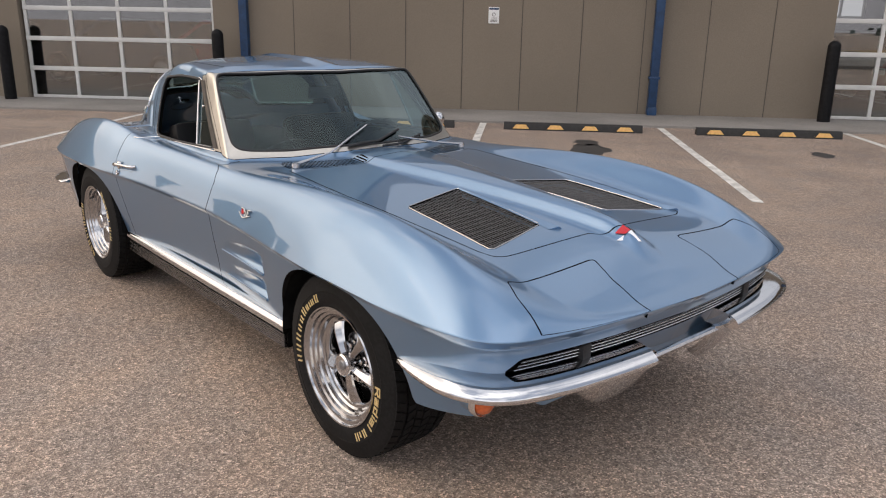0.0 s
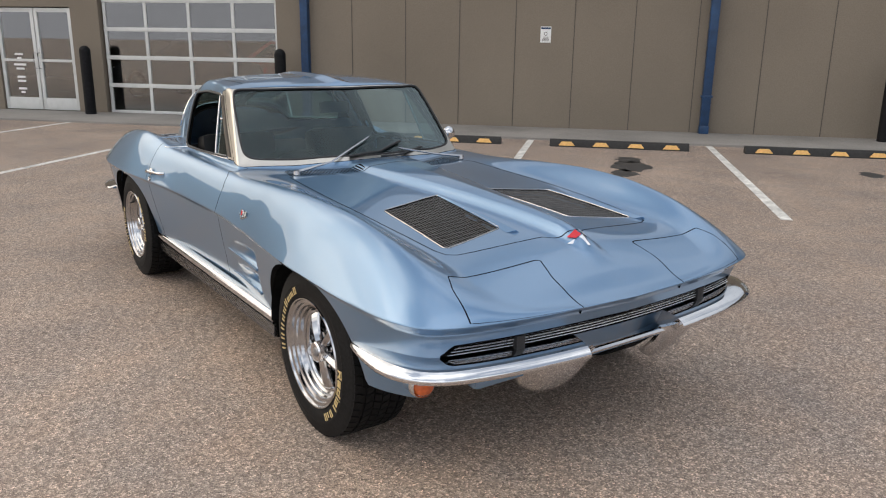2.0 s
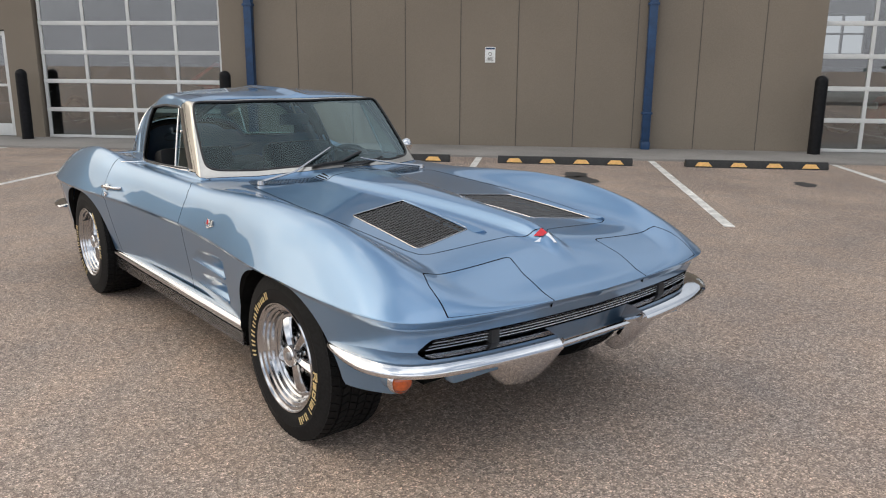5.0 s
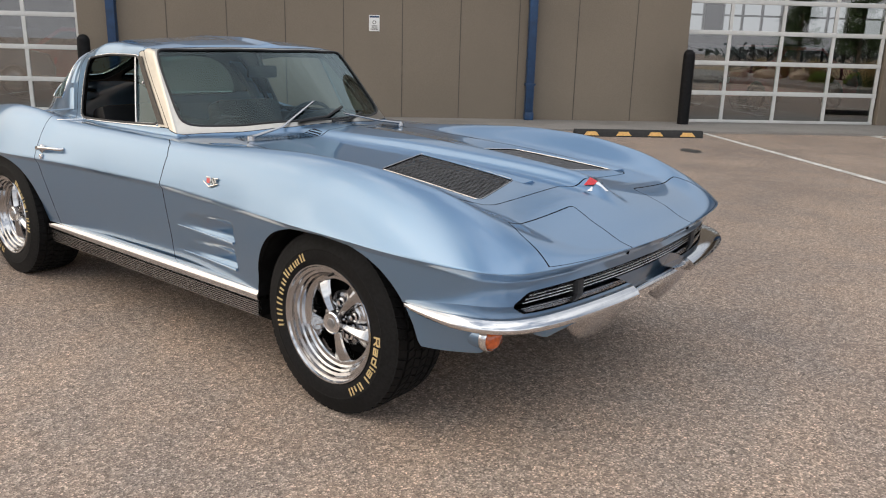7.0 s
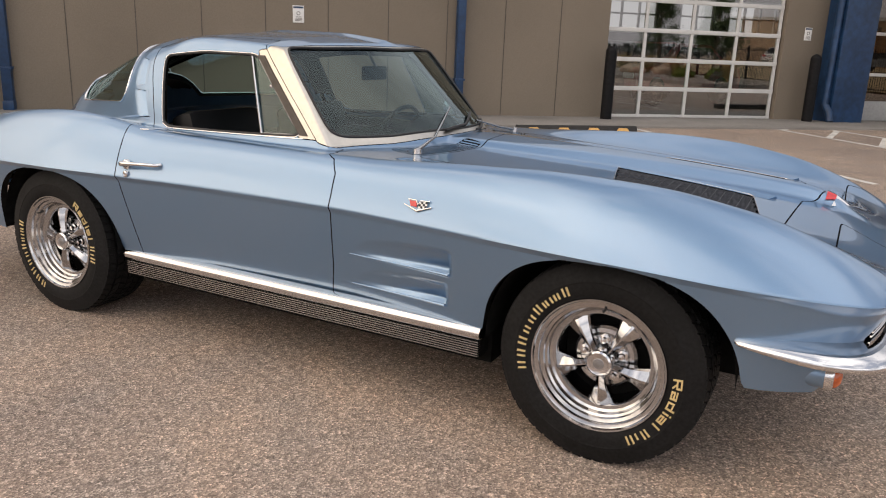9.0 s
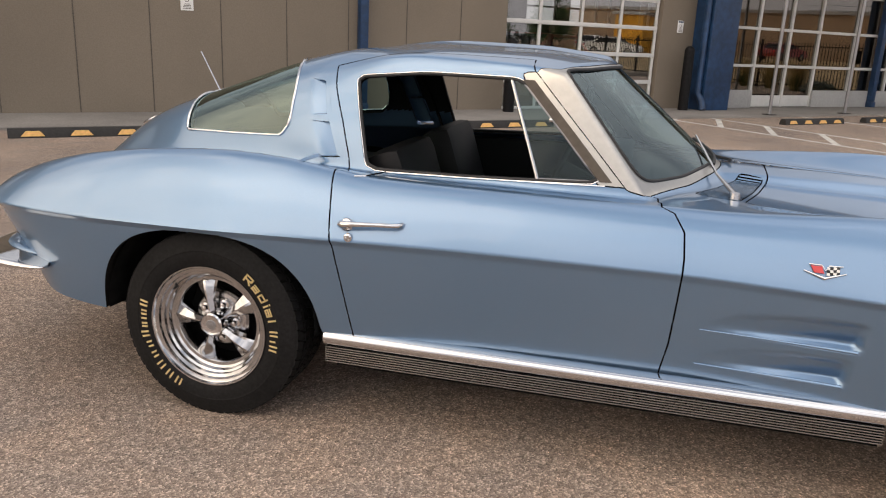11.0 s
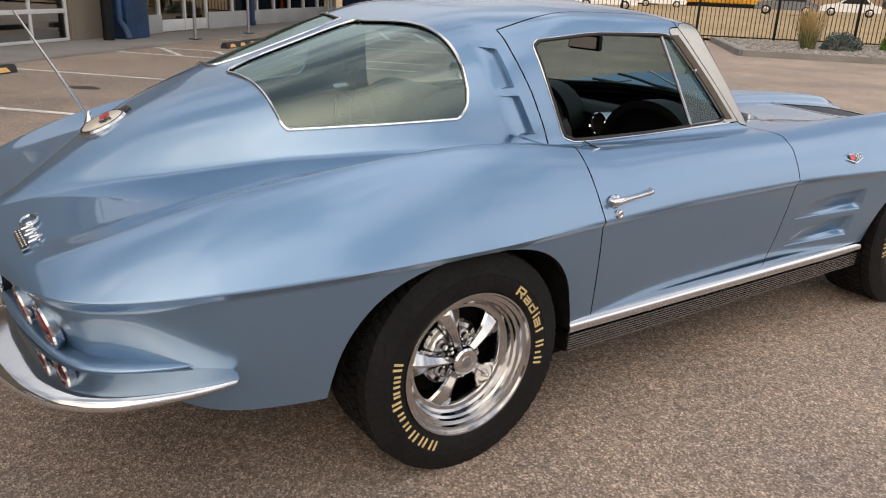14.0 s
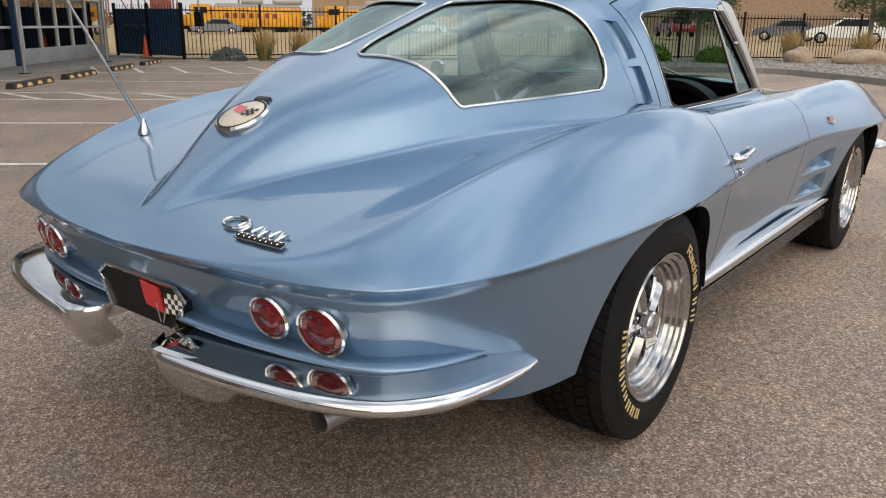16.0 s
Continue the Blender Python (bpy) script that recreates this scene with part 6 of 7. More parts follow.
def fence_run(a, b, height=1.62):
    u = Vector((b[0] - a[0], b[1] - a[1]))
    ln_, turn = u.length, math.degrees(math.atan2(u.y, u.x))
    n = max(1, round(ln_ / 2.4))
    for i in range(n):
        o = Vector(a) + u * (i / n)
        step = ln_ / n
        fp = empty("iron_fence_panel", place(o.x, o.y, 0, turn), "black wrought iron fence panel with pointed pickets", "fence", "fence panels")
        part("post", Shape().box(-0.035, 0.035, -0.035, 0.035, 0, height + 0.06, 0.004), M_IRON, fp)
        for z in (0.16, height - 0.14):
            part("rail", Shape().box(0.035, step - 0.035, -0.016, 0.016, z - 0.018, z + 0.018), M_IRON, fp)
        k = max(3, round(step / 0.125))
        pk = None
        for q in range(1, k):
            x = step * q / k
            if pk is None:
                s_ = Shape().box(-0.009, 0.009, -0.009, 0.009, 0.08, height - 0.05)
                s_.add([(-0.009, -0.009, height - 0.05), (0.009, -0.009, height - 0.05), (0.009, 0.009, height - 0.05), (-0.009, 0.009, height - 0.05), (0, 0, height + 0.02)], [(0, 1, 4), (1, 2, 4), (2, 3, 4), (3, 0, 4)])
                pk = s_.mesh("picket", M_IRON)
            part("picket", pk, M_IRON, fp, "", 40, pose(x, 0, 0))


for a, b in zip(FENCE, FENCE[1:]):
    fence_run(a, b)
# dark screened gate between the building's corner and the fence
gu = Vector((FENCE[0][0] - GATE[0], FENCE[0][1] - GATE[1]))
gt = empty("screened_gate", place(GATE[0], GATE[1], 0, math.degrees(math.atan2(gu.y, gu.x))), "dark blue screened iron gate beside the building", "gate")
part("screen", Shape().box(0.05, gu.length - 0.1, -0.01, 0.01, 0.10, 1.52), M_BLUE, gt)
for x in (0.0, gu.length / 2, gu.length - 0.05):
    part("post", Shape().box(x - 0.035, x + 0.035, -0.04, 0.04, 0, 1.7), M_IRON, gt)
for k in range(24):
    x = gu.length * (k + 0.5) / 24
    part("picket", Shape().box(x - 0.009, x + 0.009, -0.02, -0.011, 0.05, 1.66), M_IRON, gt)
part("bar", Shape().box(0.5, 1.7, -0.03, -0.021, 1.0, 1.03), M_STEEL, gt)
part("meter_box", Shape().box(0, 0.3, -0.06, 0.06, 0, 0.42, 0.01).moved(pose(gu.length + 0.5, 0.08, 1.0)), M_IRON, gt)
cone = empty("traffic_cone", place(23.0, 8.25, 0.035), "orange traffic cone on the pavement", "cone")
part("cone", Shape().lathe([(0.03, 0.14), (0.03, 0.11), (0.66, 0.025), (0.68, 0.0)], 20, "z"), M_CONE, cone)
part("base", Shape().box(-0.17, 0.17, -0.17, 0.17, 0, 0.03, 0.005), M_CONE, cone)
for s_, d_ in ((22.6, 6.4),):
    sp = empty("sign_post", place(s_, d_, 0), "grey sign post with a small parking sign", "sign post")
    part("post", Shape().tube([(0, 0, 0), (0, 0, 2.35)], 0.03, 10), M_STEEL, sp)
    part("plate", Shape().box(-0.15, 0.15, -0.035, -0.030, 1.9, 2.32), M_BLUE, sp)

# planted bed behind a kerb
bed = Shape()
edge = [(16.75, -3.2), (16.75, -8.6), (16.5, -9.35), (15.9, -9.75), (14.0, -9.9), (6.0, -9.9), (6.0, -34), (24.3, -34), (23.3, -12), (22.75, -3.2)]
bed.prism(edge, -0.05, 0.115, "z")
setting("planting_bed", bed, M_GRAVEL, "bed of grey river gravel in front of the fence", "gravel", WALL)
kerb = [(22.7, -3.12), (16.66, -3.12), (16.66, -8.62), (16.42, -9.27), (15.86, -9.66), (14.0, -9.81), (6.0, -9.81)]
ks = Shape()
for (a, b), (c, e) in zip(kerb, kerb[1:]):
    u = Vector((c - a, e - b)).normalized()
    q = Vector((-u.y, u.x)) * 0.08
    ks.add([(a + q.x, b + q.y, -0.05), (a - q.x, b - q.y, -0.05), (c - q.x, e - q.y, -0.05), (c + q.x, e + q.y, -0.05), (a + q.x * 0.8, b + q.y * 0.8, 0.14), (a - q.x * 0.8, b - q.y * 0.8, 0.14), (c - q.x * 0.8, e - q.y * 0.8, 0.14), (c + q.x * 0.8, e + q.y * 0.8, 0.14)],
           [(4, 5, 6, 7), (0, 4, 7, 3), (1, 2, 6, 5), (0, 1, 5, 4), (3, 7, 6, 2)])
setting("kerb", ks, M_CONC, "pale concrete kerb round the planting bed", "kerb", WALL)
rnd = random.Random(4)
peb = Shape()
for k in range(2600):
    s_, d_ = (rnd.uniform(16.9, 22.6), rnd.uniform(-9.6, -3.4)) if k % 2 else (rnd.uniform(11, 23), rnd.uniform(-17, -10.0))
    r_ = rnd.uniform(0.025, 0.075)
    c_ = (s_, d_, 0.115)
    a_ = rnd.uniform(0, 3)
    pts = [(c_[0] + r_ * math.cos(a_ + q * 1.257) * rnd.uniform(0.8, 1.2), c_[1] + r_ * math.sin(a_ + q * 1.257) * rnd.uniform(0.8, 1.2), c_[2]) for q in range(5)]
    pts += [(c_[0] + (p[0] - c_[0]) * 0.6, c_[1] + (p[1] - c_[1]) * 0.6, c_[2] + r_ * 0.55) for p in pts]
    peb.add(pts, [(5, 6, 7, 8, 9)] + [(q, (q + 1) % 5, 5 + (q + 1) % 5, 5 + q) for q in range(5)])
tagged(part("pebbles", peb, M_PEBBLE, None, "", 40, WALL), "loose grey and tan river pebbles", "pebbles", "", "stuff")


def leafy(name, s, d, rx, rz, mat, count, label, leaf=0.05, seed=1, z0=0.1):
    """A shrub of many small leaves over a few twigs."""
    r_ = random.Random(seed)
    ob = empty(name, place(s, d, z0), label, "shrub", "shrubs")
    tw, lf = Shape(), Shape()
    for k in range(9):
        a = r_.uniform(0, 6.3)
        tw.tube([(0, 0, 0), (rx * 0.5 * math.cos(a), rx * 0.5 * math.sin(a), rz * r_.uniform(0.5, 0.9))], [0.012, 0.004], 5)
    for k in range(count):
        a, b = r_.uniform(0, 6.283), math.acos(r_.uniform(-0.1, 1))
        q = r_.uniform(0.72, 1.05) * (1 + 0.12 * math.sin(3 * a + seed) * math.sin(4 * b))
        c = Vector((rx * q * math.sin(b) * math.cos(a), rx * q * math.sin(b) * math.sin(a), max(0.0, rz * 0.15 + rz * 0.85 * q * math.cos(b))))
        u = Vector((r_.uniform(-1, 1), r_.uniform(-1, 1), r_.uniform(-0.3, 1))).normalized() * leaf
        v = u.cross(Vector((r_.uniform(-1, 1), r_.uniform(-1, 1), r_.uniform(-1, 1)))).normalized() * leaf * 0.5
        lf.add([c - u, c + v, c + u, c - v], [(0, 1, 2, 3)])
    part("twigs", tw, M_BARK, ob)
    part("foliage", lf, mat, ob)
    return ob


def grass_tuft(s, d, h, seed, z0=0.1, spread=0.42):
    r_ = random.Random(seed)
    ob = empty("ornamental_grass", place(s, d, z0), "tall feather grass with straw plumes over green blades", "grass", "grasses")
    gb, pb = Shape(), Shape()
    for k in range(420):
        a, q = r_.uniform(0, 6.283), r_.uniform(0, 1) ** 0.5
        hh = h * r_.uniform(0.55, 1.0) * (0.65 if k % 2 else 1.0)
        lean = spread * q * r_.uniform(0.6, 1.1)
        x0, y0 = 0.16 * q * math.cos(a), 0.16 * q * math.sin(a)
        x1, y1 = x0 + lean * math.cos(a), y0 + lean * math.sin(a)
        w_ = 0.006
        n = Vector((-math.sin(a), math.cos(a), 0)) * w_
        m = Vector(((x0 * 0.6 + x1 * 0.4), (y0 * 0.6 + y1 * 0.4), hh * 0.6))
        t = Vector((x1, y1, hh))
        b = Vector((x0, y0, 0))
        (gb if k % 2 else pb).add([b - n, b + n, m + n, m - n, t], [(0, 1, 2, 3), (3, 2, 4)])
        if k % 2 == 0:
            e = n.normalized() * 0.014
            pb.add([m + (t - m) * 0.3 - e, m + (t - m) * 0.3 + e, t + Vector((0, 0, 0.05))], [(0, 1, 2)])
    part("blades", gb, M_LEAF3, ob, "green grass blades")
    part("plumes", pb, M_STRAW, ob, "straw-coloured plumes")


def boulder(s, d, rx, ry, rz, seed, label):
    bm = bmesh.new()
    bmesh.ops.create_icosphere(bm, subdivisions=4, radius=1)
    for v in bm.verts:
        n = noise.noise(v.co * 1.3 + Vector((seed, 0, 0))) * 0.22 + noise.noise(v.co * 4 + Vector((0, seed, 0))) * 0.06
        v.co = Vector((v.co.x * rx, v.co.y * ry, v.co.z * rz)) * (1 + n)
    bm.verts.index_update()
    sh = Shape().add([v.co[:] for v in bm.verts], [[v.index for v in f.verts] for f in bm.faces])
    bm.free()
    ob = part("boulder", sh, M_ROCK, None, "", 80, place(s, d, 0.10 + rz * 0.45, seed * 40))
    tagged(ob, label, "boulder", "boulders")


leafy("green_shrub", 20.3, -7.75, 0.48, 0.50, M_LEAF, 2600, "rounded bright green shrub in gravel", 0.04, 2)
leafy("green_shrub", 19.6, -9.3, 0.50, 0.48, M_LEAF, 2600, "rounded bright green shrub in gravel", 0.04, 3)
leafy("grey_shrub", 19.4, -6.0, 0.50, 0.45, M_LEAF2, 2200, "low grey-blue juniper shrub in gravel", 0.035, 4)
leafy("grey_shrub", 21.4, 5.35, 0.55, 0.38, M_LEAF2, 1800, "low grey-blue juniper shrub by the fence", 0.035, 6, 0.0)
grass_tuft(19.1, -5.1, 1.1, 5)
grass_tuft(21.6, 4.3, 1.0, 7, 0.0)
grass_tuft(21.7, 3.2, 1.0, 8, 0.0)
grass_tuft(21.8, 2.0, 1.0, 9, 0.0)
grass_tuft(21.2, -12.6, 1.05, 10)
grass_tuft(20.9, -14.9, 1.05, 11)
grass_tuft(20.6, -17.0, 1.05, 12)
boulder(20.4, -12.5, 0.45, 0.42, 0.33, 1, "rounded pale tan boulder in gravel")
boulder(19.6, -14.1, 0.85, 0.5, 0.34, 2, "long reddish tan boulder in gravel")
boulder(19.0, -15.9, 0.6, 0.45, 0.36, 3, "rounded tan boulder in gravel")


def tree(s, d, h, seed):
    r_ = random.Random(seed)
    ob = empty("tree", place(s, d, 0.1), "young street tree with pale trunk and drooping leaves", "tree", "trees")
    tr, lf = Shape(), Shape()
    tr.tube([(0, 0, 0), (0.03, 0.02, h * 0.3), (-0.02, 0.05, h * 0.62), (0, 0, h * 0.95)], [0.10, 0.085, 0.055, 0.015], 12)
    ends = []
    for k in range(26):
        z = h * r_.uniform(0.28, 0.85)
        a = r_.uniform(0, 6.283)
        ln_ = h * 0.36 * r_.uniform(0.6, 1.0) * (1.1 - z / h)
        e = (ln_ * math.cos(a), ln_ * math.sin(a), z + ln_ * r_.uniform(0.0, 0.5))
        tr.tube([(0, 0, z), (e[0] * 0.5, e[1] * 0.5, z + (e[2] - z) * 0.7), e], [0.03, 0.018, 0.006], 6)
        ends += [(Vector((0, 0, z)), Vector(e))]
    for k in range(9000):
        a, b = ends[r_.randrange(len(ends))]
        c = a + (b - a) * r_.uniform(0.35, 1.1) + Vector((r_.gauss(0, 0.16), r_.gauss(0, 0.16), r_.gauss(-0.06, 0.16)))
        u = Vector((r_.uniform(-1, 1), r_.uniform(-1, 1), r_.uniform(-1, 0.4))).normalized() * 0.055
        v = u.cross(Vector((r_.uniform(-1, 1), r_.uniform(-1, 1), r_.uniform(-1, 1)))).normalized() * 0.026
        lf.add([c - u, c + v, c + u, c - v], [(0, 1, 2, 3)])
    part("trunk", tr, M_BARK, ob)
    part("crown", lf, M_LEAF3, ob)


tree(21.3, -9.5, 4.2, 21)
tree(22.0, -15.8, 4.6, 22)

# dry bank beyond the fence
dry = Shape()
dry.add([(22.3, 12, 0.03), (22.4, 6, 0.03), (23.8, -12, 0.10), (25, -40, 0.10), (62, -60, 0.50), (62, 40, 0.04), (40, 40, 0.04), (24.5, 30, 0.03)], [(0, 1, 6, 7), (1, 2, 5, 6), (2, 3, 4, 5)])
dry.add([(62, -60, 0.50), (400, -300, 0.50), (400, 300, 0.05), (62, 40, 0.04)], [(0, 1, 2, 3)])
setting("field", dry, M_DRY, "dry tan grass bank beyond the fence", "field", WALL)


def parked_car(m, mat, label):
    ob = empty("parked_car", m, label, "car", "cars in the distance")
    prof = [(-2.2, 0.35), (-2.25, 0.6), (-2.1, 0.88), (-1.6, 0.95), (-1.05, 1.40), (0.35, 1.42), (1.05, 0.98), (1.95, 0.85), (2.2, 0.65), (2.2, 0.35)]
    s = Shape()
    n = len(prof)
    vs = []
    for y, k in ((-0.88, 0.0), (-0.82, 1.0), (0.82, 1.0), (0.88, 0.0)):
        for x, z in prof:
            t = max(0.0, (z - 0.9)) * 0.42
            vs.append((x * (1 - 0.01 * k), y * (1 - t / 0.88) if k == 0 else y * (1 - t / 0.88) * 0.97, z + 0.02 * k * (z > 0.9)))
    fs = [tuple(range(n)), tuple(range(4 * n - 1, 3 * n - 1, -1))]
    for r_ in range(3):
        for i in range(n):
            fs.append((r_ * n + i, r_ * n + (i + 1) % n, (r_ + 1) * n + (i + 1) % n, (r_ + 1) * n + i))
    part("body", s.add(vs, fs), mat, ob, "", 25)
    for sg in (-1, 1):
        part("side_glass", Shape().add([(-1.35, sg * 0.865, 0.98), (0.8, sg * 0.865, 0.99), (0.3, sg * 0.715, 1.34), (-0.95, sg * 0.715, 1.34)], [(0, 1, 2, 3)]), M_VINYL, ob)
    part("rear_glass", Shape().add([(-1.62, -0.68, 0.99), (-1.62, 0.68, 0.99), (-1.14, 0.62, 1.36), (-1.14, -0.62, 1.36)], [(0, 1, 2, 3)]), M_VINYL, ob)
    part("windshield", Shape().add([(1.04, -0.7, 1.03), (1.04, 0.7, 1.03), (0.44, 0.62, 1.40), (0.44, -0.62, 1.40)], [(0, 1, 2, 3)]), M_VINYL, ob)
    for x in (-1.35, 1.4):
        for sg in (-1, 1):
            wq = part("wheel", Shape().lathe([(-0.1, 0.0), (-0.1, 0.30), (-0.06, 0.33), (0.06, 0.33), (0.1, 0.30), (0.1, 0.2), (0.08, 0.0)], 20, "y", (x, sg * 0.82, 0.33)), M_TYRE, ob)
            part("rim", Shape().lathe([(sg * 0.102, 0.21), (sg * 0.108, 0.18), (sg * 0.095, 0.05), (sg * 0.105, 0.0)], 16, "y", (x, sg * 0.82, 0.33)), M_STEEL, wq)
    for sg in (-1, 1):
        part("tail_light", Shape().box(-2.262, -2.2, min(sg * 0.5, sg * 0.82), max(sg * 0.5, sg * 0.82), 0.68, 0.82), M_RED, ob)
        part("head_light", Shape().box(2.17, 2.215, min(sg * 0.5, sg * 0.8), max(sg * 0.5, sg * 0.8), 0.62, 0.74), M_WHITE, ob)
    return ob


def at_bearing(px, py, bearing, dist, z, yaw):
    """A place so many metres off in a compass direction from a point of the plan."""
    b = radians(bearing)
    return pose(px + dist * math.sin(b), py + dist * math.cos(b), z, 0, 0, yaw)


EX, EY = -3.16, -1.55
parked_car(at_bearing(EX, EY, 78.8, 52, 0.35, 101), M_CARWHITE, "white saloon car parked beyond the fence")
parked_car(at_bearing(EX, EY, 75.2, 60, 0.35, 101), M_CARGREY, "dark grey car parked beyond the fence")
parked_car(at_bearing(EX, EY, 83.0, 60, 0.5, 12), M_CARWHITE, "white saloon car parked beyond the fence")
parked_car(at_bearing(EX, EY, 35.9, 75, 0.05, 144), M_CARGREY, "dark grey car parked beyond the fence")
parked_car(at_bearing(EX, EY, 46.9, 60, 0.15, 133), M_CARWHITE, "white car parked beyond the fence")
parked_car(at_bearing(EX, EY, 50.4, 78, 0.2, 130), M_CARWHITE, "pale car parked beyond the fence")
parked_car(at_bearing(EX, EY, 58.5, 66, 0.3, 121), M_CARGREY, "dark car parked beyond the fence")
parked_car(at_bearing(EX, EY, 62.2, 72, 0.3, 118), M_CARWHITE, "pale car parked beyond the fence")
parked_car(at_bearing(EX, EY, 68.0, 62, 0.5, 40), M_CARRED, "red car parked beyond the fence")


def rail_engine(bearing, dist, length):
    """A long yellow railway engine with a grey roof, side on."""
    ob = empty("railway_engine", at_bearing(EX, EY, bearing, dist, -0.3, 180 - bearing), "long yellow railway engine with grey roof beyond the fence", "train", "railway engines")
    h = length / 2
    part("frame", Shape().box(-h, h, -1.3, 1.3, 0.75, 1.05, 0.04), M_IRON, ob)
    part("body", Shape().box(-h + 1.2, h - 3.4, -1.1, 1.1, 1.05, 2.95, 0.12), M_ORANGE, ob)
    part("cab", Shape().box(h - 3.3, h - 1.3, -1.3, 1.3, 1.05, 3.25, 0.12), M_ORANGE, ob)
    part("nose", Shape().box(h - 1.3, h - 0.4, -0.9, 0.9, 1.05, 2.2, 0.12), M_ORANGE, ob)
    part("cab_window", Shape().box(h - 2.9, h - 1.7, -1.34, 1.34, 2.35, 2.95, 0.03), M_VINYL, ob)
    part("roof", Shape().prism([(-h + 1.2, 2.95), (-h + 1.6, 3.35), (h - 3.8, 3.35), (h - 3.4, 2.95)], -0.9, 0.9, "y"), M_GREYMETAL, ob)
    for x, w in ((-h + 2.6, 1.5), (-0.6, 1.1)):
        part("radiator", Shape().box(x - w, x + w, -1.0, 1.0, 3.3, 3.85, 0.08), M_GREYMETAL, ob)
    for k in range(7):
        x = -h * 0.45 + k * 0.8
        part("side_mark", Shape().box(x, x + 0.45, -1.125, 1.125, 1.9, 2.4), M_RUST, ob)
    part("rail", Shape().tube([(-h + 0.2, -1.3, 1.95), (h - 0.3, -1.3, 1.95)], 0.03, 6), M_IRON, ob)
    part("tank", Shape().lathe([(-1.6, 0.0), (-1.6, 0.5), (1.6, 0.5), (1.6, 0.0)], 16, "x", (0, 0, 0.55)), M_IRON, ob)
    for x in (-h + 2.6, h - 2.6):
        part("bogie", Shape().box(x - 1.7, x + 1.7, -1.15, 1.15, 0.35, 0.75, 0.05), M_IRON, ob)
        for dx in (-1.2, 0.0, 1.2):
            part("wheel", Shape().lathe([(-1.1, 0.0), (-1.1, 0.45), (1.1, 0.45), (1.1, 0.0)], 18, "y", (x + dx, 0, 0.45)), M_TYRE, ob)


for bearing, dist, length in ((38.0, 86, 13.6), (46.6, 88, 12.4), (54.0, 92, 10.5)):
    rail_engine(bearing, dist, length)
# rusty steel truss with a container
tr = empty("steel_truss", at_bearing(EX, EY, 27.0, 80, -0.3, 145), "long rust-red steel truss frame far beyond the fence", "truss")
for z in (1.6, 3.6):
    part("chord", Shape().box(-9, 7, -0.12, 0.12, z - 0.12, z + 0.12), M_RUST, tr)
for k in range(9):
    x = -9 + 2.0 * k
    part("strut", Shape().tube([(x, 0, 1.6), (x, 0, 3.6)], 0.07, 6), M_RUST, tr)
    if k < 8:
        part("strut", Shape().tube([(x, 0, 1.6), (x + 1.0, 0, 3.6)], 0.06, 6), M_RUST, tr)
for x in (-8, -1, 6):
    part("leg", Shape().box(x - 0.15, x + 0.15, -0.15, 0.15, 0, 1.6), M_RUST, tr)
ct = empty("shipping_container", at_bearing(EX, EY, 32.4, 84, -0.2, 148), "rust-red steel container far beyond the fence", "container")
part("shell", Shape().box(-1.0, 1.0, -1.2, 1.2, 1.0, 3.4, 0.05), M_RUST, ct)
part("skid", Shape().box(-1.0, 1.0, -1.0, 1.0, 0, 1.0), M_IRON, ct)
for b_, h_ in ((26.5, 9), (29.0, 8), (31.0, 11), (33.2, 9), (37.5, 9), (45, 10), (58, 10), (70, 10)):
    up_ = empty("utility_pole", at_bearing(EX, EY, b_, 120, 0, 40), "tall grey utility pole far away", "pole", "utility poles")
    part("shaft", Shape().tube([(0, 0, 0), (0, 0, h_)], [0.16, 0.11], 8), M_BARK, up_)
    part("cross_arm", Shape().box(-1.2, 1.2, -0.06, 0.06, h_ - 0.9, h_ - 0.75), M_BARK, up_)
wires = Shape()
for h_ in (7.4, 8.1):
    pts = []
    for b_ in np.linspace(20, 75, 60):
        q = at_bearing(EX, EY, b_, 120, h_ - 0.25 * abs(math.sin(b_ * 0.9)), 0).translation
        pts.append(tuple(q))
    wires.tube(pts, 0.025, 4)
tagged(part("power_lines", wires, M_IRON), "thin power lines far beyond the fence", "cables")


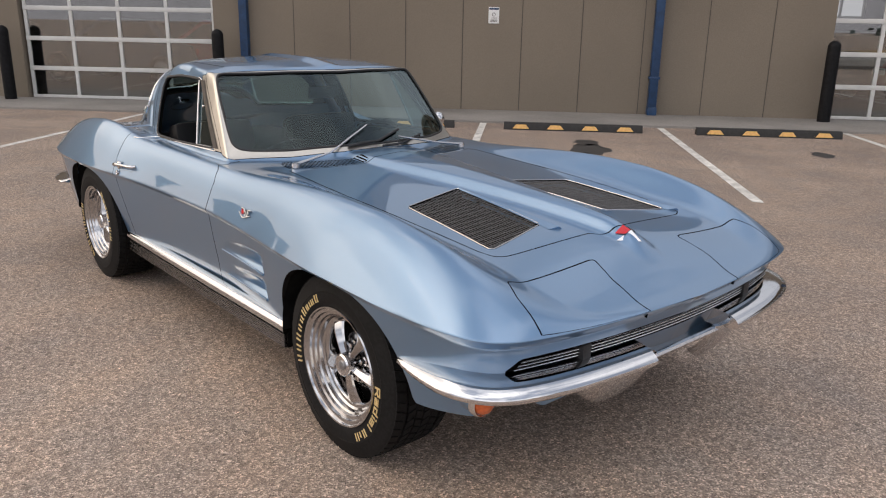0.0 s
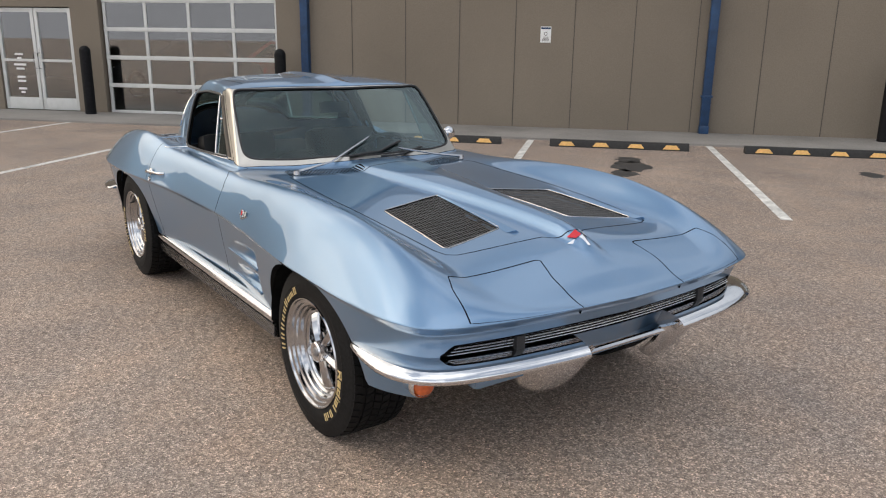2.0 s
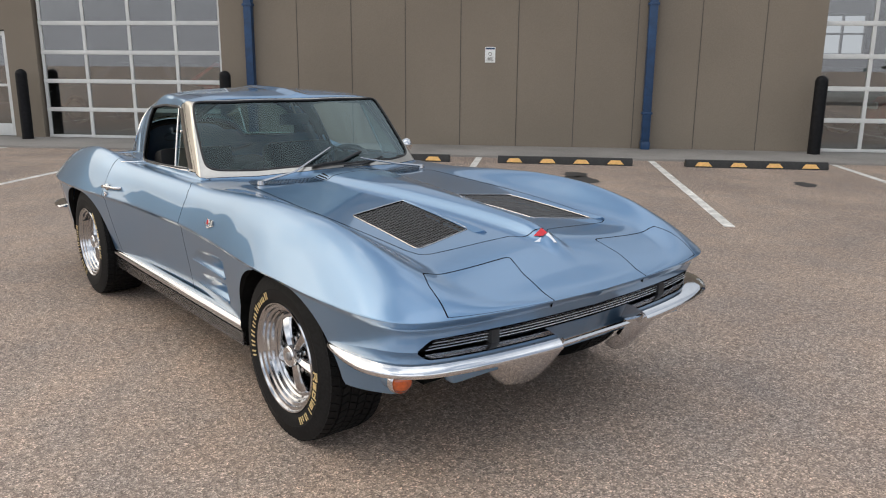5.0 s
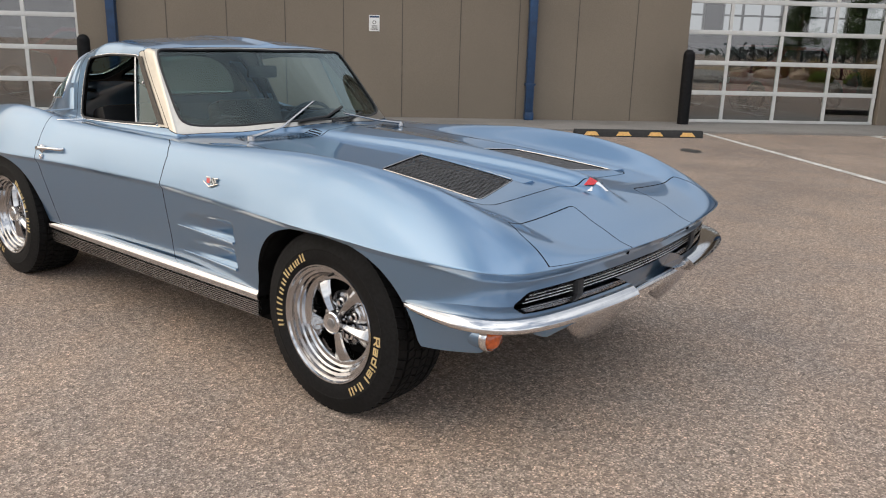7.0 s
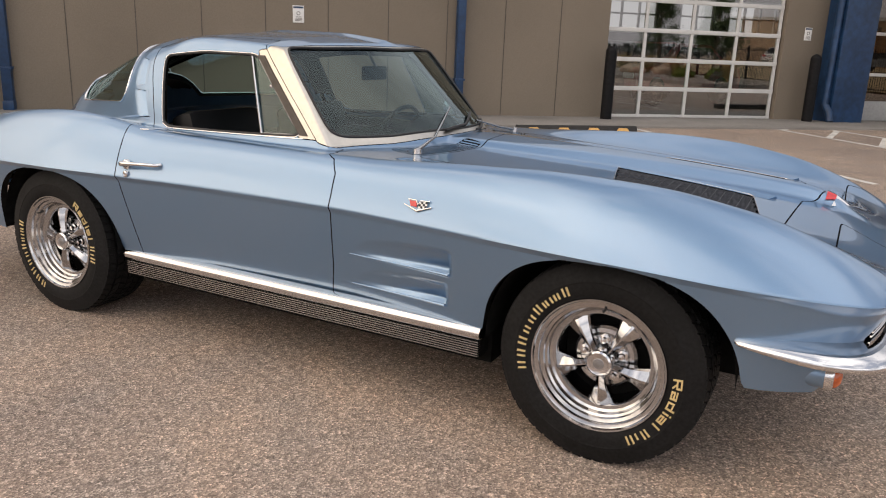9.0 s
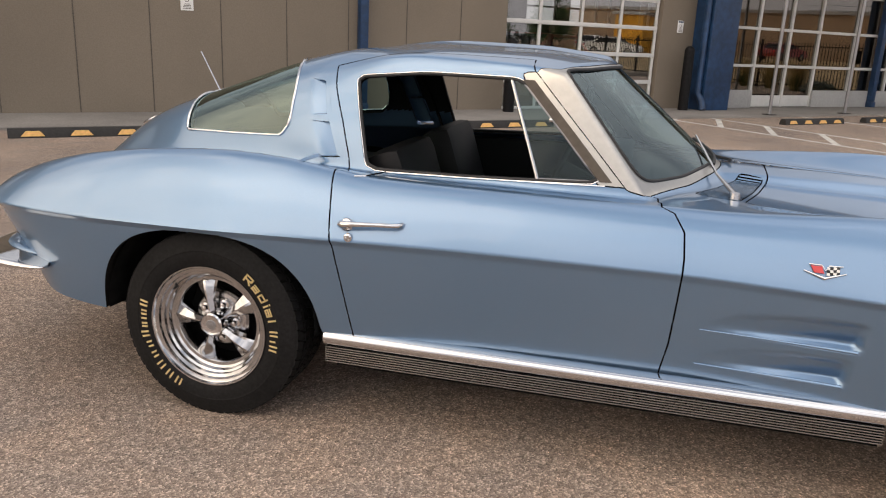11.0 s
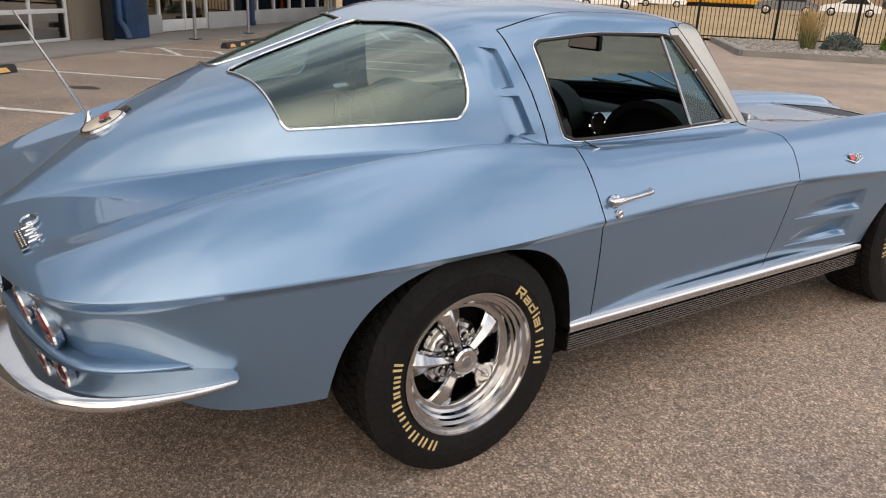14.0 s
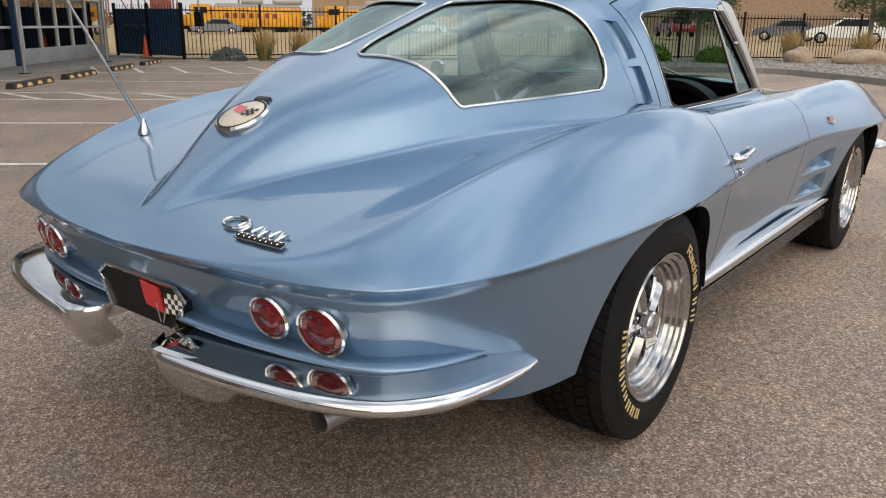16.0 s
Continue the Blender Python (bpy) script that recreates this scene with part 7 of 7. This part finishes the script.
def far_building(bearing, dist, width, height, mat, label, yaw):
    ob = empty("distant_building", at_bearing(EX, EY, bearing, dist, 0.3, yaw), label, "building", "distant buildings")
    part("wall", Shape().box(-width / 2, width / 2, -6, 6, 0, height), mat, ob)
    part("roof", Shape().box(-width / 2 - 0.3, width / 2 + 0.3, -6.3, 6.3, height, height + 0.35), M_GREYMETAL, ob)
    n = int(width / 3.2)
    for k in range(n):
        x = -width / 2 + (k + 0.5) * width / n
        part("window", Shape().box(x - 0.8, x + 0.8, -6.04, -5.98, 1.0, 2.3), M_VINYL, ob)


far_building(79, 92, 40, 5.0, M_BRICK, "long tan masonry building far beyond the fence", 100)
far_building(82.5, 80, 3, 4.0, M_ORANGE, "small orange clad shed far beyond the fence", 100)
far_building(53, 130, 46, 5.5, M_BRICK, "long low tan building in the distance", 128)
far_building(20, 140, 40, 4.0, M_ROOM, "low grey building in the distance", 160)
hz = Shape()
rnd = random.Random(8)
for k in range(220):
    b_ = radians(15 + 95 * k / 220 + rnd.uniform(-0.3, 0.3))
    r_, dist = rnd.uniform(1.4, 3.2), rnd.uniform(190, 240)
    c = (EX + dist * math.sin(b_), EY + dist * math.cos(b_), r_ * 0.5)
    for q in range(14):
        o = Vector((rnd.gauss(0, r_), rnd.gauss(0, r_), rnd.gauss(0.3, 0.8)))
        u = Vector((rnd.uniform(-1, 1), rnd.uniform(-1, 1), rnd.uniform(-1, 1))).normalized() * 0.9
        v = u.cross(Vector((0.3, 0.5, 1))).normalized() * 0.7
        p = Vector(c) + o
        hz.add([p - u, p + v, p + u, p - v], [(0, 1, 2, 3)])
tagged(part("far_trees", hz, M_LEAF2), "line of dull green trees along the horizon", "trees", "", "stuff")
# cars for sale inside the shop
for s_, d_, t_, m_, l_ in ((7.0, 13.2, 200, M_CARGREY, "dark grey car standing inside the shop"), (9.6, 14.0, 205, M_CARRED, "red car standing inside the shop"), (5.2, 16.5, 190, M_CARWHITE, "white car standing inside the shop"), (-5.5, 13.5, 160, M_CARRED, "dark red car standing inside the shop"), (-8.2, 14.0, 170, M_CARGREY, "grey car standing inside the shop")):
    oc = parked_car(place(s_, d_, 0.03, t_), m_, l_)
    oc["group"] = "cars inside the shop"
